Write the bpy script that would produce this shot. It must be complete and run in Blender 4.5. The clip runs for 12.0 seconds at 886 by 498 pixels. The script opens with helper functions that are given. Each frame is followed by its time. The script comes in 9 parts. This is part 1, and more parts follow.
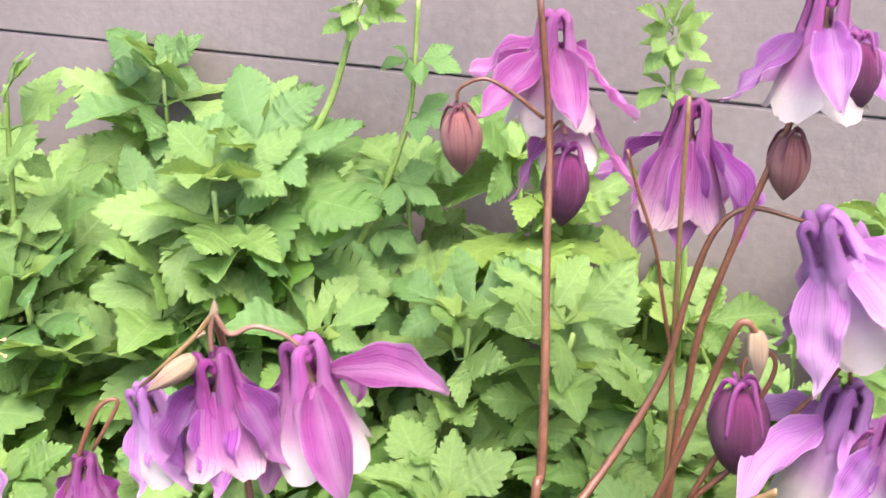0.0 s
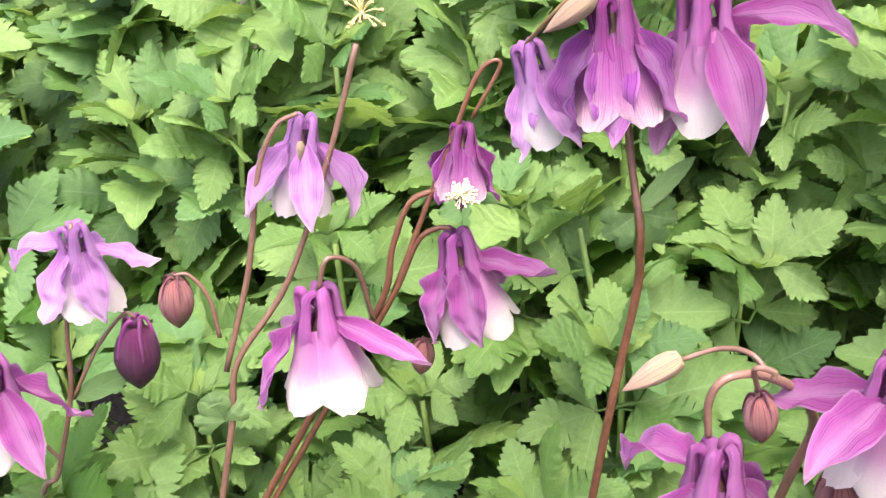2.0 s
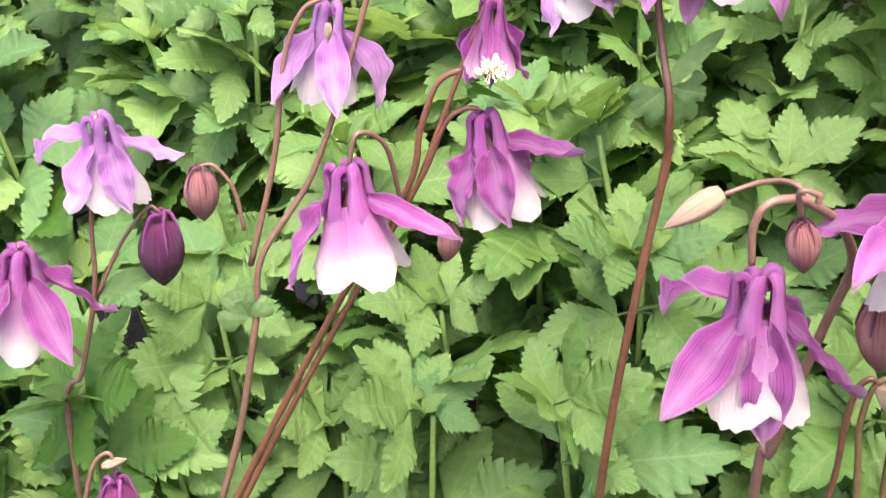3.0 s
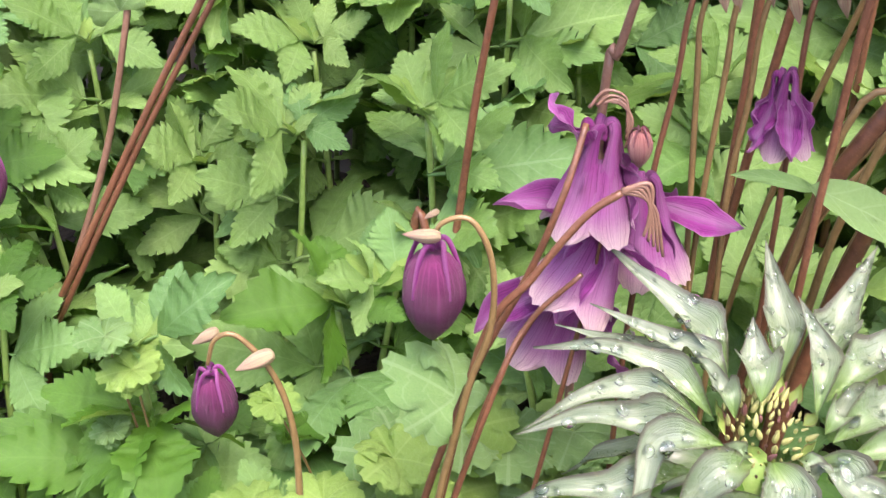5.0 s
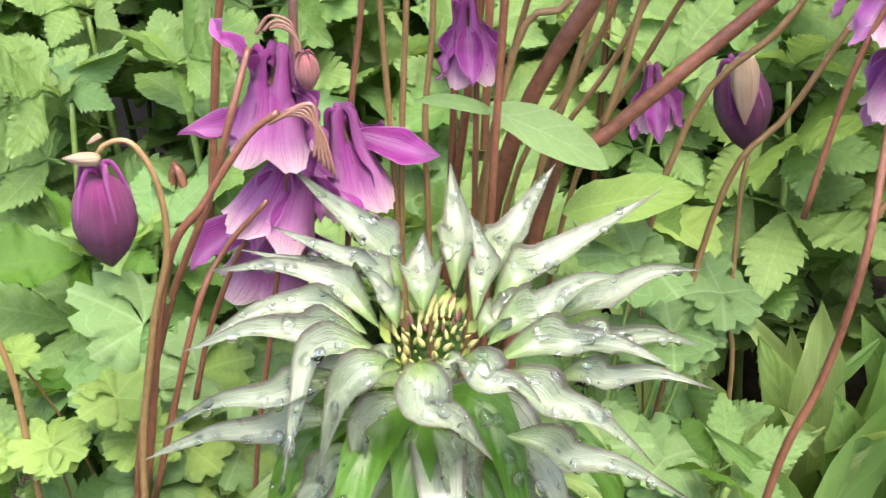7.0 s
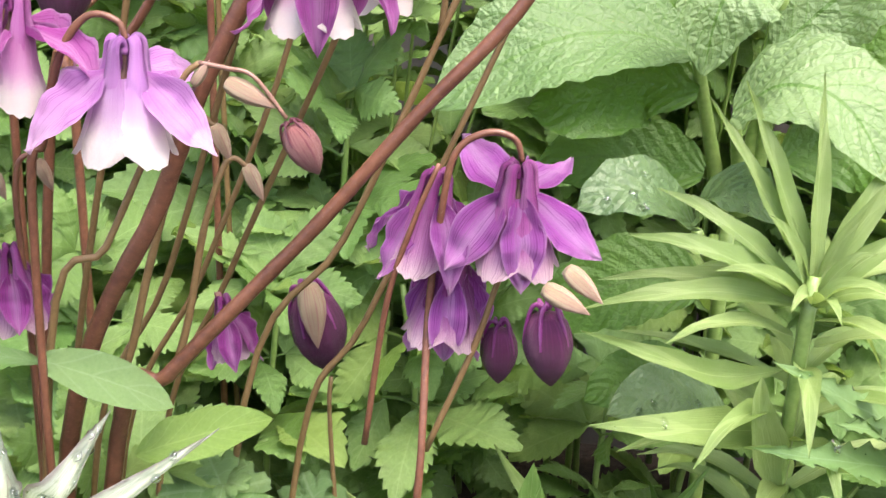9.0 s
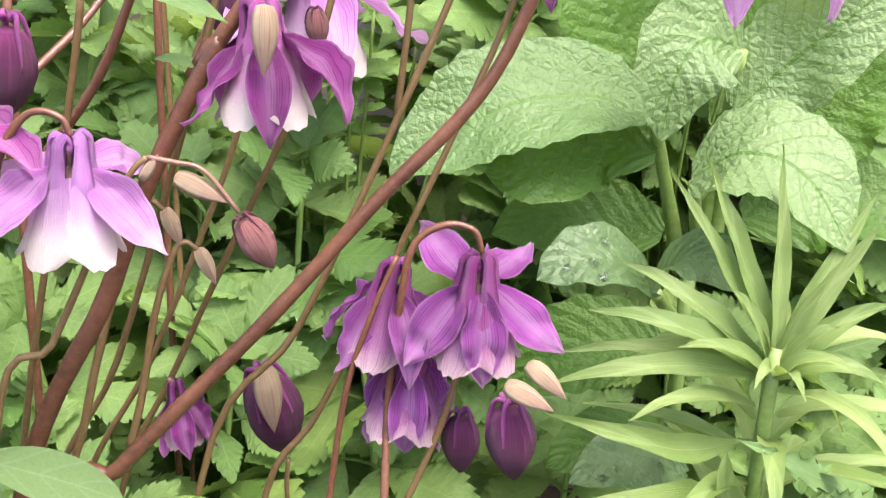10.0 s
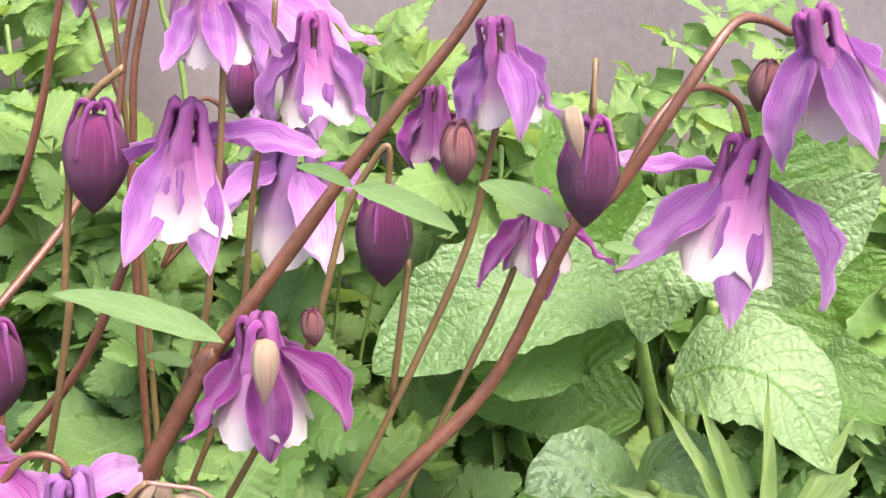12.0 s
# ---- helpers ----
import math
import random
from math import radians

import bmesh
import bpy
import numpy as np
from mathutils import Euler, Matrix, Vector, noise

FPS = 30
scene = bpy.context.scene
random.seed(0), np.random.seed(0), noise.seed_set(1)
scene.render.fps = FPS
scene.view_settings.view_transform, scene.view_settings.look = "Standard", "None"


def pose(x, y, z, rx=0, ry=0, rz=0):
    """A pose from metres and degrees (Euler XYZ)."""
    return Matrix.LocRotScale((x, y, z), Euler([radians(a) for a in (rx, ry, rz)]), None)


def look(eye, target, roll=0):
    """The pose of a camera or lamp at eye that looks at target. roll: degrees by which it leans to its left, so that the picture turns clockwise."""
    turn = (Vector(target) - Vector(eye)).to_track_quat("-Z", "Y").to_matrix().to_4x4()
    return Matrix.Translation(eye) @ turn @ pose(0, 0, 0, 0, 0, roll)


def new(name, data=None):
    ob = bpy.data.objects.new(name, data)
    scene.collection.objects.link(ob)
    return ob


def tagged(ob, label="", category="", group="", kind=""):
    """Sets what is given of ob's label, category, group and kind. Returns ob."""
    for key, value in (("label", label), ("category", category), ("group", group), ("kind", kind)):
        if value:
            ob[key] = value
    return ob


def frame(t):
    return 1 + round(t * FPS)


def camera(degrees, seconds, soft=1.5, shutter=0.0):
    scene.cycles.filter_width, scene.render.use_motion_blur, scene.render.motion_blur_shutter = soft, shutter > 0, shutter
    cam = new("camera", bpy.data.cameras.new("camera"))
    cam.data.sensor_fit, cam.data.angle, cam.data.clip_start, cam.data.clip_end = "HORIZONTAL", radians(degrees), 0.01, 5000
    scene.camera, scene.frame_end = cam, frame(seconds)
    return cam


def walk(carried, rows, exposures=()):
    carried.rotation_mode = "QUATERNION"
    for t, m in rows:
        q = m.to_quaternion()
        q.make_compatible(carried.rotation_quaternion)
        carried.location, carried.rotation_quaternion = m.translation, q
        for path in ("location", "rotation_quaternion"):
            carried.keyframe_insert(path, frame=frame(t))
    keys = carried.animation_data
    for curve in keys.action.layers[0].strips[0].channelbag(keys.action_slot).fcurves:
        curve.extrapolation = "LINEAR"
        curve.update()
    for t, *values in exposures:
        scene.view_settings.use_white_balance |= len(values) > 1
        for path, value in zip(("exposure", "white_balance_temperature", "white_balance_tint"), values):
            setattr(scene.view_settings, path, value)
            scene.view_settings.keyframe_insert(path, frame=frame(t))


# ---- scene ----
cam = camera(43.00, 12.0, soft=1.1, shutter=0.2)
PATH = [
    (0, (0.00960, 0.01279, 0.72802), (0.01015, 0.92683, 0.32241), 0.109),
    (0.5, (-0.01161, 0.00352, 0.70519), (-0.04930, 0.90845, 0.28130), -0.606),
    (1, (-0.02944, 0.00164, 0.67109), (-0.08743, 0.90744, 0.25138), -1.078),
    (1.5, (-0.05580, -0.00869, 0.63298), (-0.15287, 0.89288, 0.21139), -2.408),
    (2, (-0.07124, -0.02444, 0.62317), (-0.22704, 0.85888, 0.18105), -4.065),
    (2.5, (-0.07066, -0.02748, 0.61381), (-0.25234, 0.84722, 0.16449), -4.958),
    (3, (-0.08474, -0.04685, 0.58685), (-0.23495, 0.83075, 0.13159), -4.051),
    (3.5, (-0.09883, -0.05938, 0.56658), (-0.17980, 0.80993, 0.07899), -2.112),
    (3.7, (-0.09974, -0.07465, 0.55414), (-0.15497, 0.79982, 0.07221), -1.667),
    (5.3, (-0.05912, -0.12819, 0.47035), (-0.10019, 0.74431, -0.01655), 0.682),
    (5.5, (-0.04773, -0.13418, 0.46584), (-0.08071, 0.74130, -0.01628), 0.950),
    (6, (-0.04101, -0.14029, 0.46215), (-0.02688, 0.72937, -0.03130), 1.842),
    (6.5, (-0.02134, -0.14130, 0.46107), (-0.01097, 0.73328, -0.02370), 1.285),
    (7, (0.01501, -0.14191, 0.45959), (0.02938, 0.73485, -0.02114), 0.192),
    (7.5, (0.05539, -0.14565, 0.46192), (0.08064, 0.72633, -0.02698), -0.483),
    (7.7, (0.07818, -0.14280, 0.47405), (0.11341, 0.72692, -0.01823), -0.651),
    (9.3, (0.08737, -0.13393, 0.48711), (0.35154, 0.77257, 0.15776), 1.838),
    (9.5, (0.08401, -0.12747, 0.49115), (0.35447, 0.77618, 0.15907), 1.952),
    (10, (0.09039, -0.11981, 0.50576), (0.36432, 0.78167, 0.17064), 1.506),
    (10.5, (0.08219, -0.10690, 0.53508), (0.37825, 0.78443, 0.19174), 1.604),
    (11, (0.07797, -0.09544, 0.55848), (0.35873, 0.79575, 0.20217), 0.946),
    (11.5, (0.08275, -0.08517, 0.58725), (0.37172, 0.80564, 0.23659), 0.597),
    (12, (0.08373, -0.07809, 0.60763), (0.39984, 0.80057, 0.24982), 1.294),
]
walk(cam, [(t, look(eye, target, roll)) for t, eye, target, roll in PATH], exposures=[(0.0, 2.50, 6800, 25), (0.5, 2.54, 6800, 25), (1.0, 2.61, 6800, 25), (1.5, 2.52, 6800, 24), (2.0, 2.38, 6800, 24), (3.5, 2.42, 6800, 24), (5.5, 2.47, 6800, 24), (6.6, 2.48, 6800, 24), (7.5, 2.80, 6800, 24), (9.3, 2.39, 6800, 23), (12.0, 2.44, 6800, 25)])


# ---- sky and light: a bright overcast day ----
world = bpy.data.worlds.new("overcast_sky")
world.use_nodes = True
scene.world = world
wn = world.node_tree
sky = wn.nodes.new("ShaderNodeTexSky")
sky.sky_type, sky.sun_disc = "NISHITA", False
sky.sun_elevation, sky.sun_rotation = radians(68), radians(157)
sky.air_density, sky.dust_density, sky.ozone_density = 1.0, 4.0, 1.0
wn.nodes["Background"].inputs["Strength"].default_value = 0.15
wn.links.new(sky.outputs["Color"], wn.nodes["Background"].inputs["Color"])
sun = new("sun", bpy.data.lights.new("sun", "SUN"))
sun.data.energy, sun.data.angle, sun.data.color = 1.5, radians(40), (1.0, 0.97, 0.92)
sun.matrix_world = look((0.3, -0.72, 1.9), (0, 0, 0))


# ---- materials ----
class Nodes:
    """A small helper to wire a node material."""

    def __init__(self, name):
        self.mat = bpy.data.materials.new(name)
        self.mat.use_nodes = True
        self.tree = self.mat.node_tree
        self.tree.nodes.clear()
        self.out = self.add("ShaderNodeOutputMaterial")

    def add(self, kind, **sets):
        n = self.tree.nodes.new(kind)
        for key, value in sets.items():
            if key == "blend":
                n.blend_type = value
            elif key == "data":
                n.data_type = value
            elif key == "op":
                n.operation = value
            elif key == "wave":
                n.wave_type = value
            elif key == "feature":
                n.feature = value
        return n

    def link(self, a, b):
        self.tree.links.new(a, b)

    def noise(self, vec, scale, detail=3.0, rough=0.6):
        n = self.add("ShaderNodeTexNoise")
        n.inputs["Scale"].default_value, n.inputs["Detail"].default_value, n.inputs["Roughness"].default_value = scale, detail, rough
        if vec is not None:
            self.link(vec, n.inputs["Vector"])
        return n.outputs["Fac"]

    def ramp(self, fac, stops):
        n = self.add("ShaderNodeValToRGB")
        e = n.color_ramp.elements
        while len(e) < len(stops):
            e.new(0.5)
        for el, (pos, col) in zip(e, stops):
            el.position, el.color = pos, (*col, 1) if len(col) == 3 else col
        self.link(fac, n.inputs["Fac"])
        return n.outputs["Color"]

    def mix(self, fac, a, b, blend="MIX"):
        n = self.add("ShaderNodeMix", data="RGBA", blend=blend)
        for sock, v in ((n.inputs["Factor"], fac), (n.inputs["A"], a), (n.inputs["B"], b)):
            if isinstance(v, (int, float)):
                sock.default_value = v
            elif isinstance(v, tuple):
                sock.default_value = (*v, 1)
            else:
                self.link(v, sock)
        return n.outputs["Result"]

    def math(self, op, a, b=0.0):
        n = self.add("ShaderNodeMath", op=op)
        for sock, v in ((n.inputs[0], a), (n.inputs[1], b)):
            if isinstance(v, (int, float)):
                sock.default_value = v
            else:
                self.link(v, sock)
        return n.outputs[0]

    def bump(self, height, strength=0.3, distance=0.001):
        n = self.add("ShaderNodeBump")
        n.inputs["Strength"].default_value, n.inputs["Distance"].default_value = strength, distance
        self.link(height, n.inputs["Height"])
        return n.outputs["Normal"]

    def finish(self, color, rough=0.5, normal=None, through_colour=None, thin=0.0, spec=0.5, coat=0.0):
        p = self.add("ShaderNodeBsdfPrincipled")
        self.link(color, p.inputs["Base Color"])
        if isinstance(rough, (int, float)):
            p.inputs["Roughness"].default_value = rough
        else:
            self.link(rough, p.inputs["Roughness"])
        p.inputs["Specular IOR Level"].default_value = spec
        p.inputs["Coat Weight"].default_value, p.inputs["Coat Roughness"].default_value = coat, 0.15
        if normal is not None:
            self.link(normal, p.inputs["Normal"])
        if thin:
            tr = self.add("ShaderNodeBsdfTranslucent")
            self.link(through_colour if through_colour is not None else color, tr.inputs["Color"])
            if normal is not None:
                self.link(normal, tr.inputs["Normal"])
            m = self.add("ShaderNodeMixShader")
            m.inputs[0].default_value = thin
            self.link(p.outputs[0], m.inputs[1])
            self.link(tr.outputs[0], m.inputs[2])
            self.link(m.outputs[0], self.out.inputs["Surface"])
        else:
            self.link(p.outputs[0], self.out.inputs["Surface"])
        return self.mat


def uv_of(n):
    uv = n.add("ShaderNodeUVMap")
    uv.uv_map = "UVMap"
    s = n.add("ShaderNodeSeparateXYZ")
    n.link(uv.outputs[0], s.inputs[0])
    return uv.outputs[0], s.outputs[0], s.outputs[1]


def chance(n):
    return n.add("ShaderNodeObjectInfo").outputs["Random"]


def object_space(n):
    return n.add("ShaderNodeTexCoord").outputs["Object"]


def leaf_material(name, dark, light, vein, rough=0.42, ribs=7.0, thin=0.4, crinkle=0.0, vein_amount=0.22, bloom=None, edge=None, stripes=0.0, fresh=None, gloss=0.0):
    """A leaf: two greens that drift over it, paler midrib and side veins, fine relief, light that shines through."""
    n = Nodes(name)
    uv, u, v = uv_of(n)
    obj = object_space(n)
    tone = n.math("ADD", n.math("MULTIPLY", n.noise(obj, 38, 4), 0.9), n.math("MULTIPLY", chance(n), 0.5))
    col = n.ramp(n.math("SUBTRACT", tone, 0.25), [(0.0, dark), (1.0, light)])
    side = n.math("ABSOLUTE", n.math("SUBTRACT", u, 0.5))
    mid = n.math("LESS_THAN", side, 0.018)
    slant = n.math("SUBTRACT", n.math("MULTIPLY", v, ribs), n.math("MULTIPLY", side, ribs * 0.55))
    rib = n.math("LESS_THAN", n.math("ABSOLUTE", n.math("SUBTRACT", n.math("FRACT", slant), 0.5)), 0.055)
    veins = n.math("MAXIMUM", mid, n.math("MULTIPLY", rib, 0.6))
    col = n.mix(n.math("MULTIPLY", veins, vein_amount), col, vein)
    if bloom:
        col = n.mix(n.math("MULTIPLY", n.noise(obj, 130, 5), 0.6), col, bloom)
    streak = None
    if stripes:
        stretch = n.add("ShaderNodeMapping")
        stretch.inputs["Scale"].default_value = (34, 1.6, 1)
        n.link(uv, stretch.inputs["Vector"])
        streak = n.noise(stretch.outputs[0], 1.0, 3)
        col = n.mix(n.math("MULTIPLY", n.math("MAXIMUM", n.math("SUBTRACT", streak, 0.42), 0.0), stripes * 4.0), col, dark)
    if fresh:
        col = n.mix(n.math("MAXIMUM", n.math("SUBTRACT", 0.9, n.math("MULTIPLY", v, 2.6)), 0.0), col, fresh)
    if edge:
        rim = n.math("MULTIPLY", n.math("SUBTRACT", n.math("ADD", side, n.math("MULTIPLY", n.noise(obj, 70, 3), 0.16)), 0.45), 9.0)
        tip = n.math("MULTIPLY", n.math("SUBTRACT", n.math("ADD", v, n.math("MULTIPLY", n.noise(obj, 90, 3), 0.3)), 1.02), 5.0)
        rim = n.math("MINIMUM", n.math("MAXIMUM", n.math("MAXIMUM", rim, tip), 0.0), 0.8)
        col = n.mix(rim, col, edge)
    speck = n.math("GREATER_THAN", n.noise(obj, 420, 2), 0.71)
    col = n.mix(n.math("MULTIPLY", speck, 0.35), col, (0.22, 0.2, 0.07))
    fold = n.math("MULTIPLY", n.math("ABSOLUTE", n.math("SUBTRACT", n.math("FRACT", slant), 0.5)), 2.0)
    h = n.math("ADD", n.math("MULTIPLY", fold, 0.7 if crinkle else 0.3), n.math("MULTIPLY", n.noise(obj, 260, 3), 0.55 + crinkle))
    if streak is not None:
        h = n.math("ADD", h, n.math("MULTIPLY", streak, 0.8))
    if crinkle:
        cell = n.add("ShaderNodeTexVoronoi", feature="DISTANCE_TO_EDGE")
        cell.inputs["Scale"].default_value = 230
        n.link(obj, cell.inputs["Vector"])
        h = n.math("ADD", h, n.math("MULTIPLY", n.math("MINIMUM", cell.outputs["Distance"], 0.3), 1.5 * crinkle))
        net = n.math("MAXIMUM", n.math("SUBTRACT", 1.0, n.math("MULTIPLY", cell.outputs["Distance"], 9.0)), 0.0)
        col = n.mix(n.math("MULTIPLY", net, 0.3), col, vein)
    rough_map = n.math("ADD", n.math("MULTIPLY", n.noise(obj, 90, 3), 0.3), rough - 0.15)
    glow = n.mix(0.5, col, (0.32, 0.48, 0.07))
    return n.finish(col, rough_map, n.bump(h, 0.5 if crinkle else 0.6, 0.002 if crinkle else 0.0012), glow, thin, spec=0.5 if gloss else 0.45, coat=gloss)


def petal_material(name, stops, vein, rough=0.4, thin=0.35, pale_amount=1.0, vein_end=1.4):
    """A petal: colour from its base (0) to its tip (1), darker veins along it."""
    n = Nodes(name)
    uv, u, v = uv_of(n)
    obj = object_space(n)
    wob = n.math("ADD", v, n.math("MULTIPLY", n.math("SUBTRACT", n.noise(obj, 130, 3), 0.5), 0.36))
    col = n.ramp(wob, stops)
    stretch = n.add("ShaderNodeMapping")
    stretch.inputs["Scale"].default_value = (34, 1.2, 1)
    n.link(uv, stretch.inputs["Vector"])
    line = n.noise(stretch.outputs[0], 1.0, 3)
    col = n.mix(n.math("MULTIPLY", n.math("MINIMUM", n.math("MAXIMUM", n.math("MULTIPLY", n.math("SUBTRACT", line, 0.51), 9.0), 0.0), 0.92), n.math("MAXIMUM", n.math("MULTIPLY", n.math("SUBTRACT", vein_end, v), 0.9), 0.04)), col, vein)
    # Pale streaks down the middle put wet-gloss highlights into the petal's colour.
    pale = n.math("SUBTRACT", 1.0, n.math("MULTIPLY", n.math("ABSOLUTE", n.math("SUBTRACT", n.math("ADD", u, n.math("MULTIPLY", n.math("SUBTRACT", line, 0.5), 0.5)), 0.5)), 4.0))
    col = n.mix(n.math("MULTIPLY", n.math("MAXIMUM", pale, 0.0), n.math("MULTIPLY", n.noise(obj, 60, 3), 0.3 * pale_amount)), col, (0.8, 0.66, 0.82))
    border = n.math("MULTIPLY", n.math("SUBTRACT", n.math("ADD", n.math("ABSOLUTE", n.math("SUBTRACT", u, 0.5)), n.math("MULTIPLY", n.noise(obj, 200, 3), 0.12)), 0.5), 9.0)
    col = n.mix(n.math("MULTIPLY", n.math("MINIMUM", n.math("MAXIMUM", border, 0.0), 1.0), 0.35 * pale_amount), col, (0.8, 0.62, 0.82))
    blotch = n.noise(obj, 45, 4)
    col = n.mix(n.math("MULTIPLY", n.math("MAXIMUM", n.math("SUBTRACT", blotch, 0.5), 0.0), 1.6), col, vein)
    shade = n.math("ADD", 0.78, n.math("MULTIPLY", chance(n), 0.4))
    hsv = n.add("ShaderNodeHueSaturation")
    n.link(col, hsv.inputs["Color"])
    n.link(shade, hsv.inputs["Value"])
    h = n.math("ADD", line, n.math("MULTIPLY", n.noise(obj, 300, 3), 0.5))
    return n.finish(hsv.outputs[0], rough, n.bump(h, 0.7, 0.002), None, thin, 0.4)


def stem_material(name, a, b, rough=0.33):
    n = Nodes(name)
    obj = object_space(n)
    uv, u, v = uv_of(n)
    stretch = n.add("ShaderNodeMapping")
    stretch.inputs["Scale"].default_value = (5, 14, 1)
    n.link(uv, stretch.inputs["Vector"])
    streak = n.noise(stretch.outputs[0], 1.0, 4)
    patch = n.noise(obj, 28, 3)
    tone = n.math("ADD", n.math("MULTIPLY", streak, 0.5), n.math("MULTIPLY", patch, 0.5))
    col = n.ramp(tone, [(0.3, a), (0.68, b)])
    fine = n.noise(obj, 900, 2)
    col = n.mix(n.math("MULTIPLY", n.math("GREATER_THAN", fine, 0.66), 0.1), col, (0.4, 0.32, 0.22))
    return n.finish(col, rough, n.bump(n.math("ADD", streak, fine), 0.4, 0.0005), None, 0.0, 0.4)


def plain_material(name, a, b, scale, rough=0.6, thin=0.0, strength=0.3):
    n = Nodes(name)
    obj = object_space(n)
    f = n.noise(obj, scale, 4)
    col = n.ramp(f, [(0.32, a), (0.7, b)])
    return n.finish(col, rough, n.bump(f, strength, 0.001), None, thin)


LEAF_BRIGHT = leaf_material("fresh_leaf", (0.062, 0.16, 0.028), (0.225, 0.37, 0.112), (0.36, 0.52, 0.2), rough=0.34)
LEAF_MID = leaf_material("mid_leaf", (0.05, 0.145, 0.027), (0.178, 0.315, 0.094), (0.30, 0.46, 0.17), rough=0.34)
LEAF_BLUE = leaf_material("bluish_leaf", (0.042, 0.13, 0.034), (0.14, 0.285, 0.085), (0.27, 0.42, 0.22), rough=0.36)
# Deep green: shade low in the bed as colour, and the lily's dark leaves.
LEAF_DEEP_SHADE = leaf_material("deep_shade_leaf", (0.016, 0.07, 0.006), (0.065, 0.175, 0.016), (0.12, 0.24, 0.05))
LEAF_LIME = leaf_material("lime_leaf", (0.10, 0.20, 0.03), (0.215, 0.34, 0.085), (0.34, 0.47, 0.16))
LEAF_PALE = leaf_material("columbine_leaf", (0.06, 0.15, 0.04), (0.165, 0.285, 0.10), (0.34, 0.46, 0.26), ribs=4.0)
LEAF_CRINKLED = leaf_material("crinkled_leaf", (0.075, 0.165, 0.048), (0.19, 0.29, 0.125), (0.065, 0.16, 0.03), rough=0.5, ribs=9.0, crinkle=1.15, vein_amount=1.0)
# Darker copy for shade under and behind the foxglove's leaves, held in the colour.
LEAF_CRINKLED_DEEP_SHADE = leaf_material("crinkled_leaf_deep_shade", (0.028, 0.095, 0.008), (0.075, 0.185, 0.02), (0.04, 0.10, 0.015), rough=0.55, ribs=9.0, crinkle=0.7, vein_amount=0.5)
LEAF_WET = leaf_material("wet_crinkled_leaf", (0.065, 0.14, 0.045), (0.175, 0.265, 0.135), (0.09, 0.18, 0.07), rough=0.38, ribs=8.0, crinkle=0.8)
LEAF_LILY = leaf_material("lily_leaf", (0.11, 0.20, 0.045), (0.31, 0.425, 0.16), (0.5, 0.63, 0.28), ribs=1.0, vein_amount=0.3, stripes=0.5)
LEAF_SILVER = leaf_material("silvery_lily_leaf", (0.035, 0.08, 0.025), (0.165, 0.215, 0.13), (0.3, 0.37, 0.24), rough=0.30, ribs=1.0, thin=0.16, vein_amount=0.4, bloom=(0.30, 0.335, 0.28), edge=(0.04, 0.028, 0.026), stripes=0.6, gloss=0.4, fresh=(0.10, 0.20, 0.03))
PINK_SEPAL = petal_material("pink_sepal", [(0, (0.29, 0.05, 0.23)), (0.5, (0.43, 0.12, 0.36)), (0.88, (0.57, 0.25, 0.51)), (1, (0.55, 0.36, 0.44))], (0.25, 0.03, 0.20), thin=0.45, pale_amount=1.5)
VIOLET_SEPAL = petal_material("violet_sepal", [(0, (0.22, 0.04, 0.22)), (0.5, (0.35, 0.10, 0.36)), (0.88, (0.48, 0.20, 0.47)), (1, (0.5, 0.34, 0.44))], (0.18, 0.02, 0.18), thin=0.45, pale_amount=1.5)
LILAC_SEPAL = petal_material("lilac_sepal", [(0, (0.41, 0.15, 0.43)), (0.45, (0.57, 0.29, 0.59)), (0.9, (0.70, 0.45, 0.70)), (1, (0.64, 0.5, 0.56))], (0.36, 0.12, 0.39), thin=0.45, pale_amount=1.4)
DEEP_SEPAL = petal_material("deep_purple_sepal", [(0, (0.15, 0.016, 0.12)), (0.6, (0.32, 0.055, 0.27)), (1, (0.48, 0.17, 0.42))], (0.12, 0.01, 0.10), pale_amount=1.3)
WHITE = (0.77, 0.75, 0.68)
PURPLE_SEPAL = petal_material("purple_sepal", [(0, (0.26, 0.07, 0.29)), (0.5, (0.41, 0.16, 0.45)), (0.88, (0.56, 0.30, 0.59)), (1, (0.55, 0.38, 0.48))], (0.22, 0.05, 0.25), thin=0.45, pale_amount=1.6)
PINK_PETAL = petal_material("pink_white_petal", [(0, (0.33, 0.055, 0.27)), (0.45, (0.46, 0.13, 0.39)), (0.72, (0.62, 0.32, 0.54)), (0.86, WHITE), (1, WHITE)], (0.42, 0.14, 0.36), thin=0.45, vein_end=0.85)
LILAC_PETAL = petal_material("lilac_white_petal", [(0, (0.37, 0.12, 0.39)), (0.45, (0.50, 0.24, 0.54)), (0.68, (0.65, 0.44, 0.67)), (0.84, WHITE), (1, WHITE)], (0.45, 0.23, 0.50), thin=0.45, vein_end=0.85)
DEEP_PETAL = petal_material("deep_purple_petal", [(0, (0.19, 0.018, 0.14)), (0.5, (0.30, 0.055, 0.25)), (0.8, (0.42, 0.15, 0.36)), (1, (0.7, 0.55, 0.55))], (0.14, 0.01, 0.11), pale_amount=0.7)
BUD_SKIN = petal_material("dark_bud_skin", [(0, (0.15, 0.025, 0.095)), (0.3, (0.066, 0.006, 0.040)), (0.85, (0.042, 0.004, 0.024)), (1, (0.16, 0.07, 0.06))], (0.20, 0.05, 0.14), rough=0.4, thin=0.1, pale_amount=0.12, vein_end=0.75)
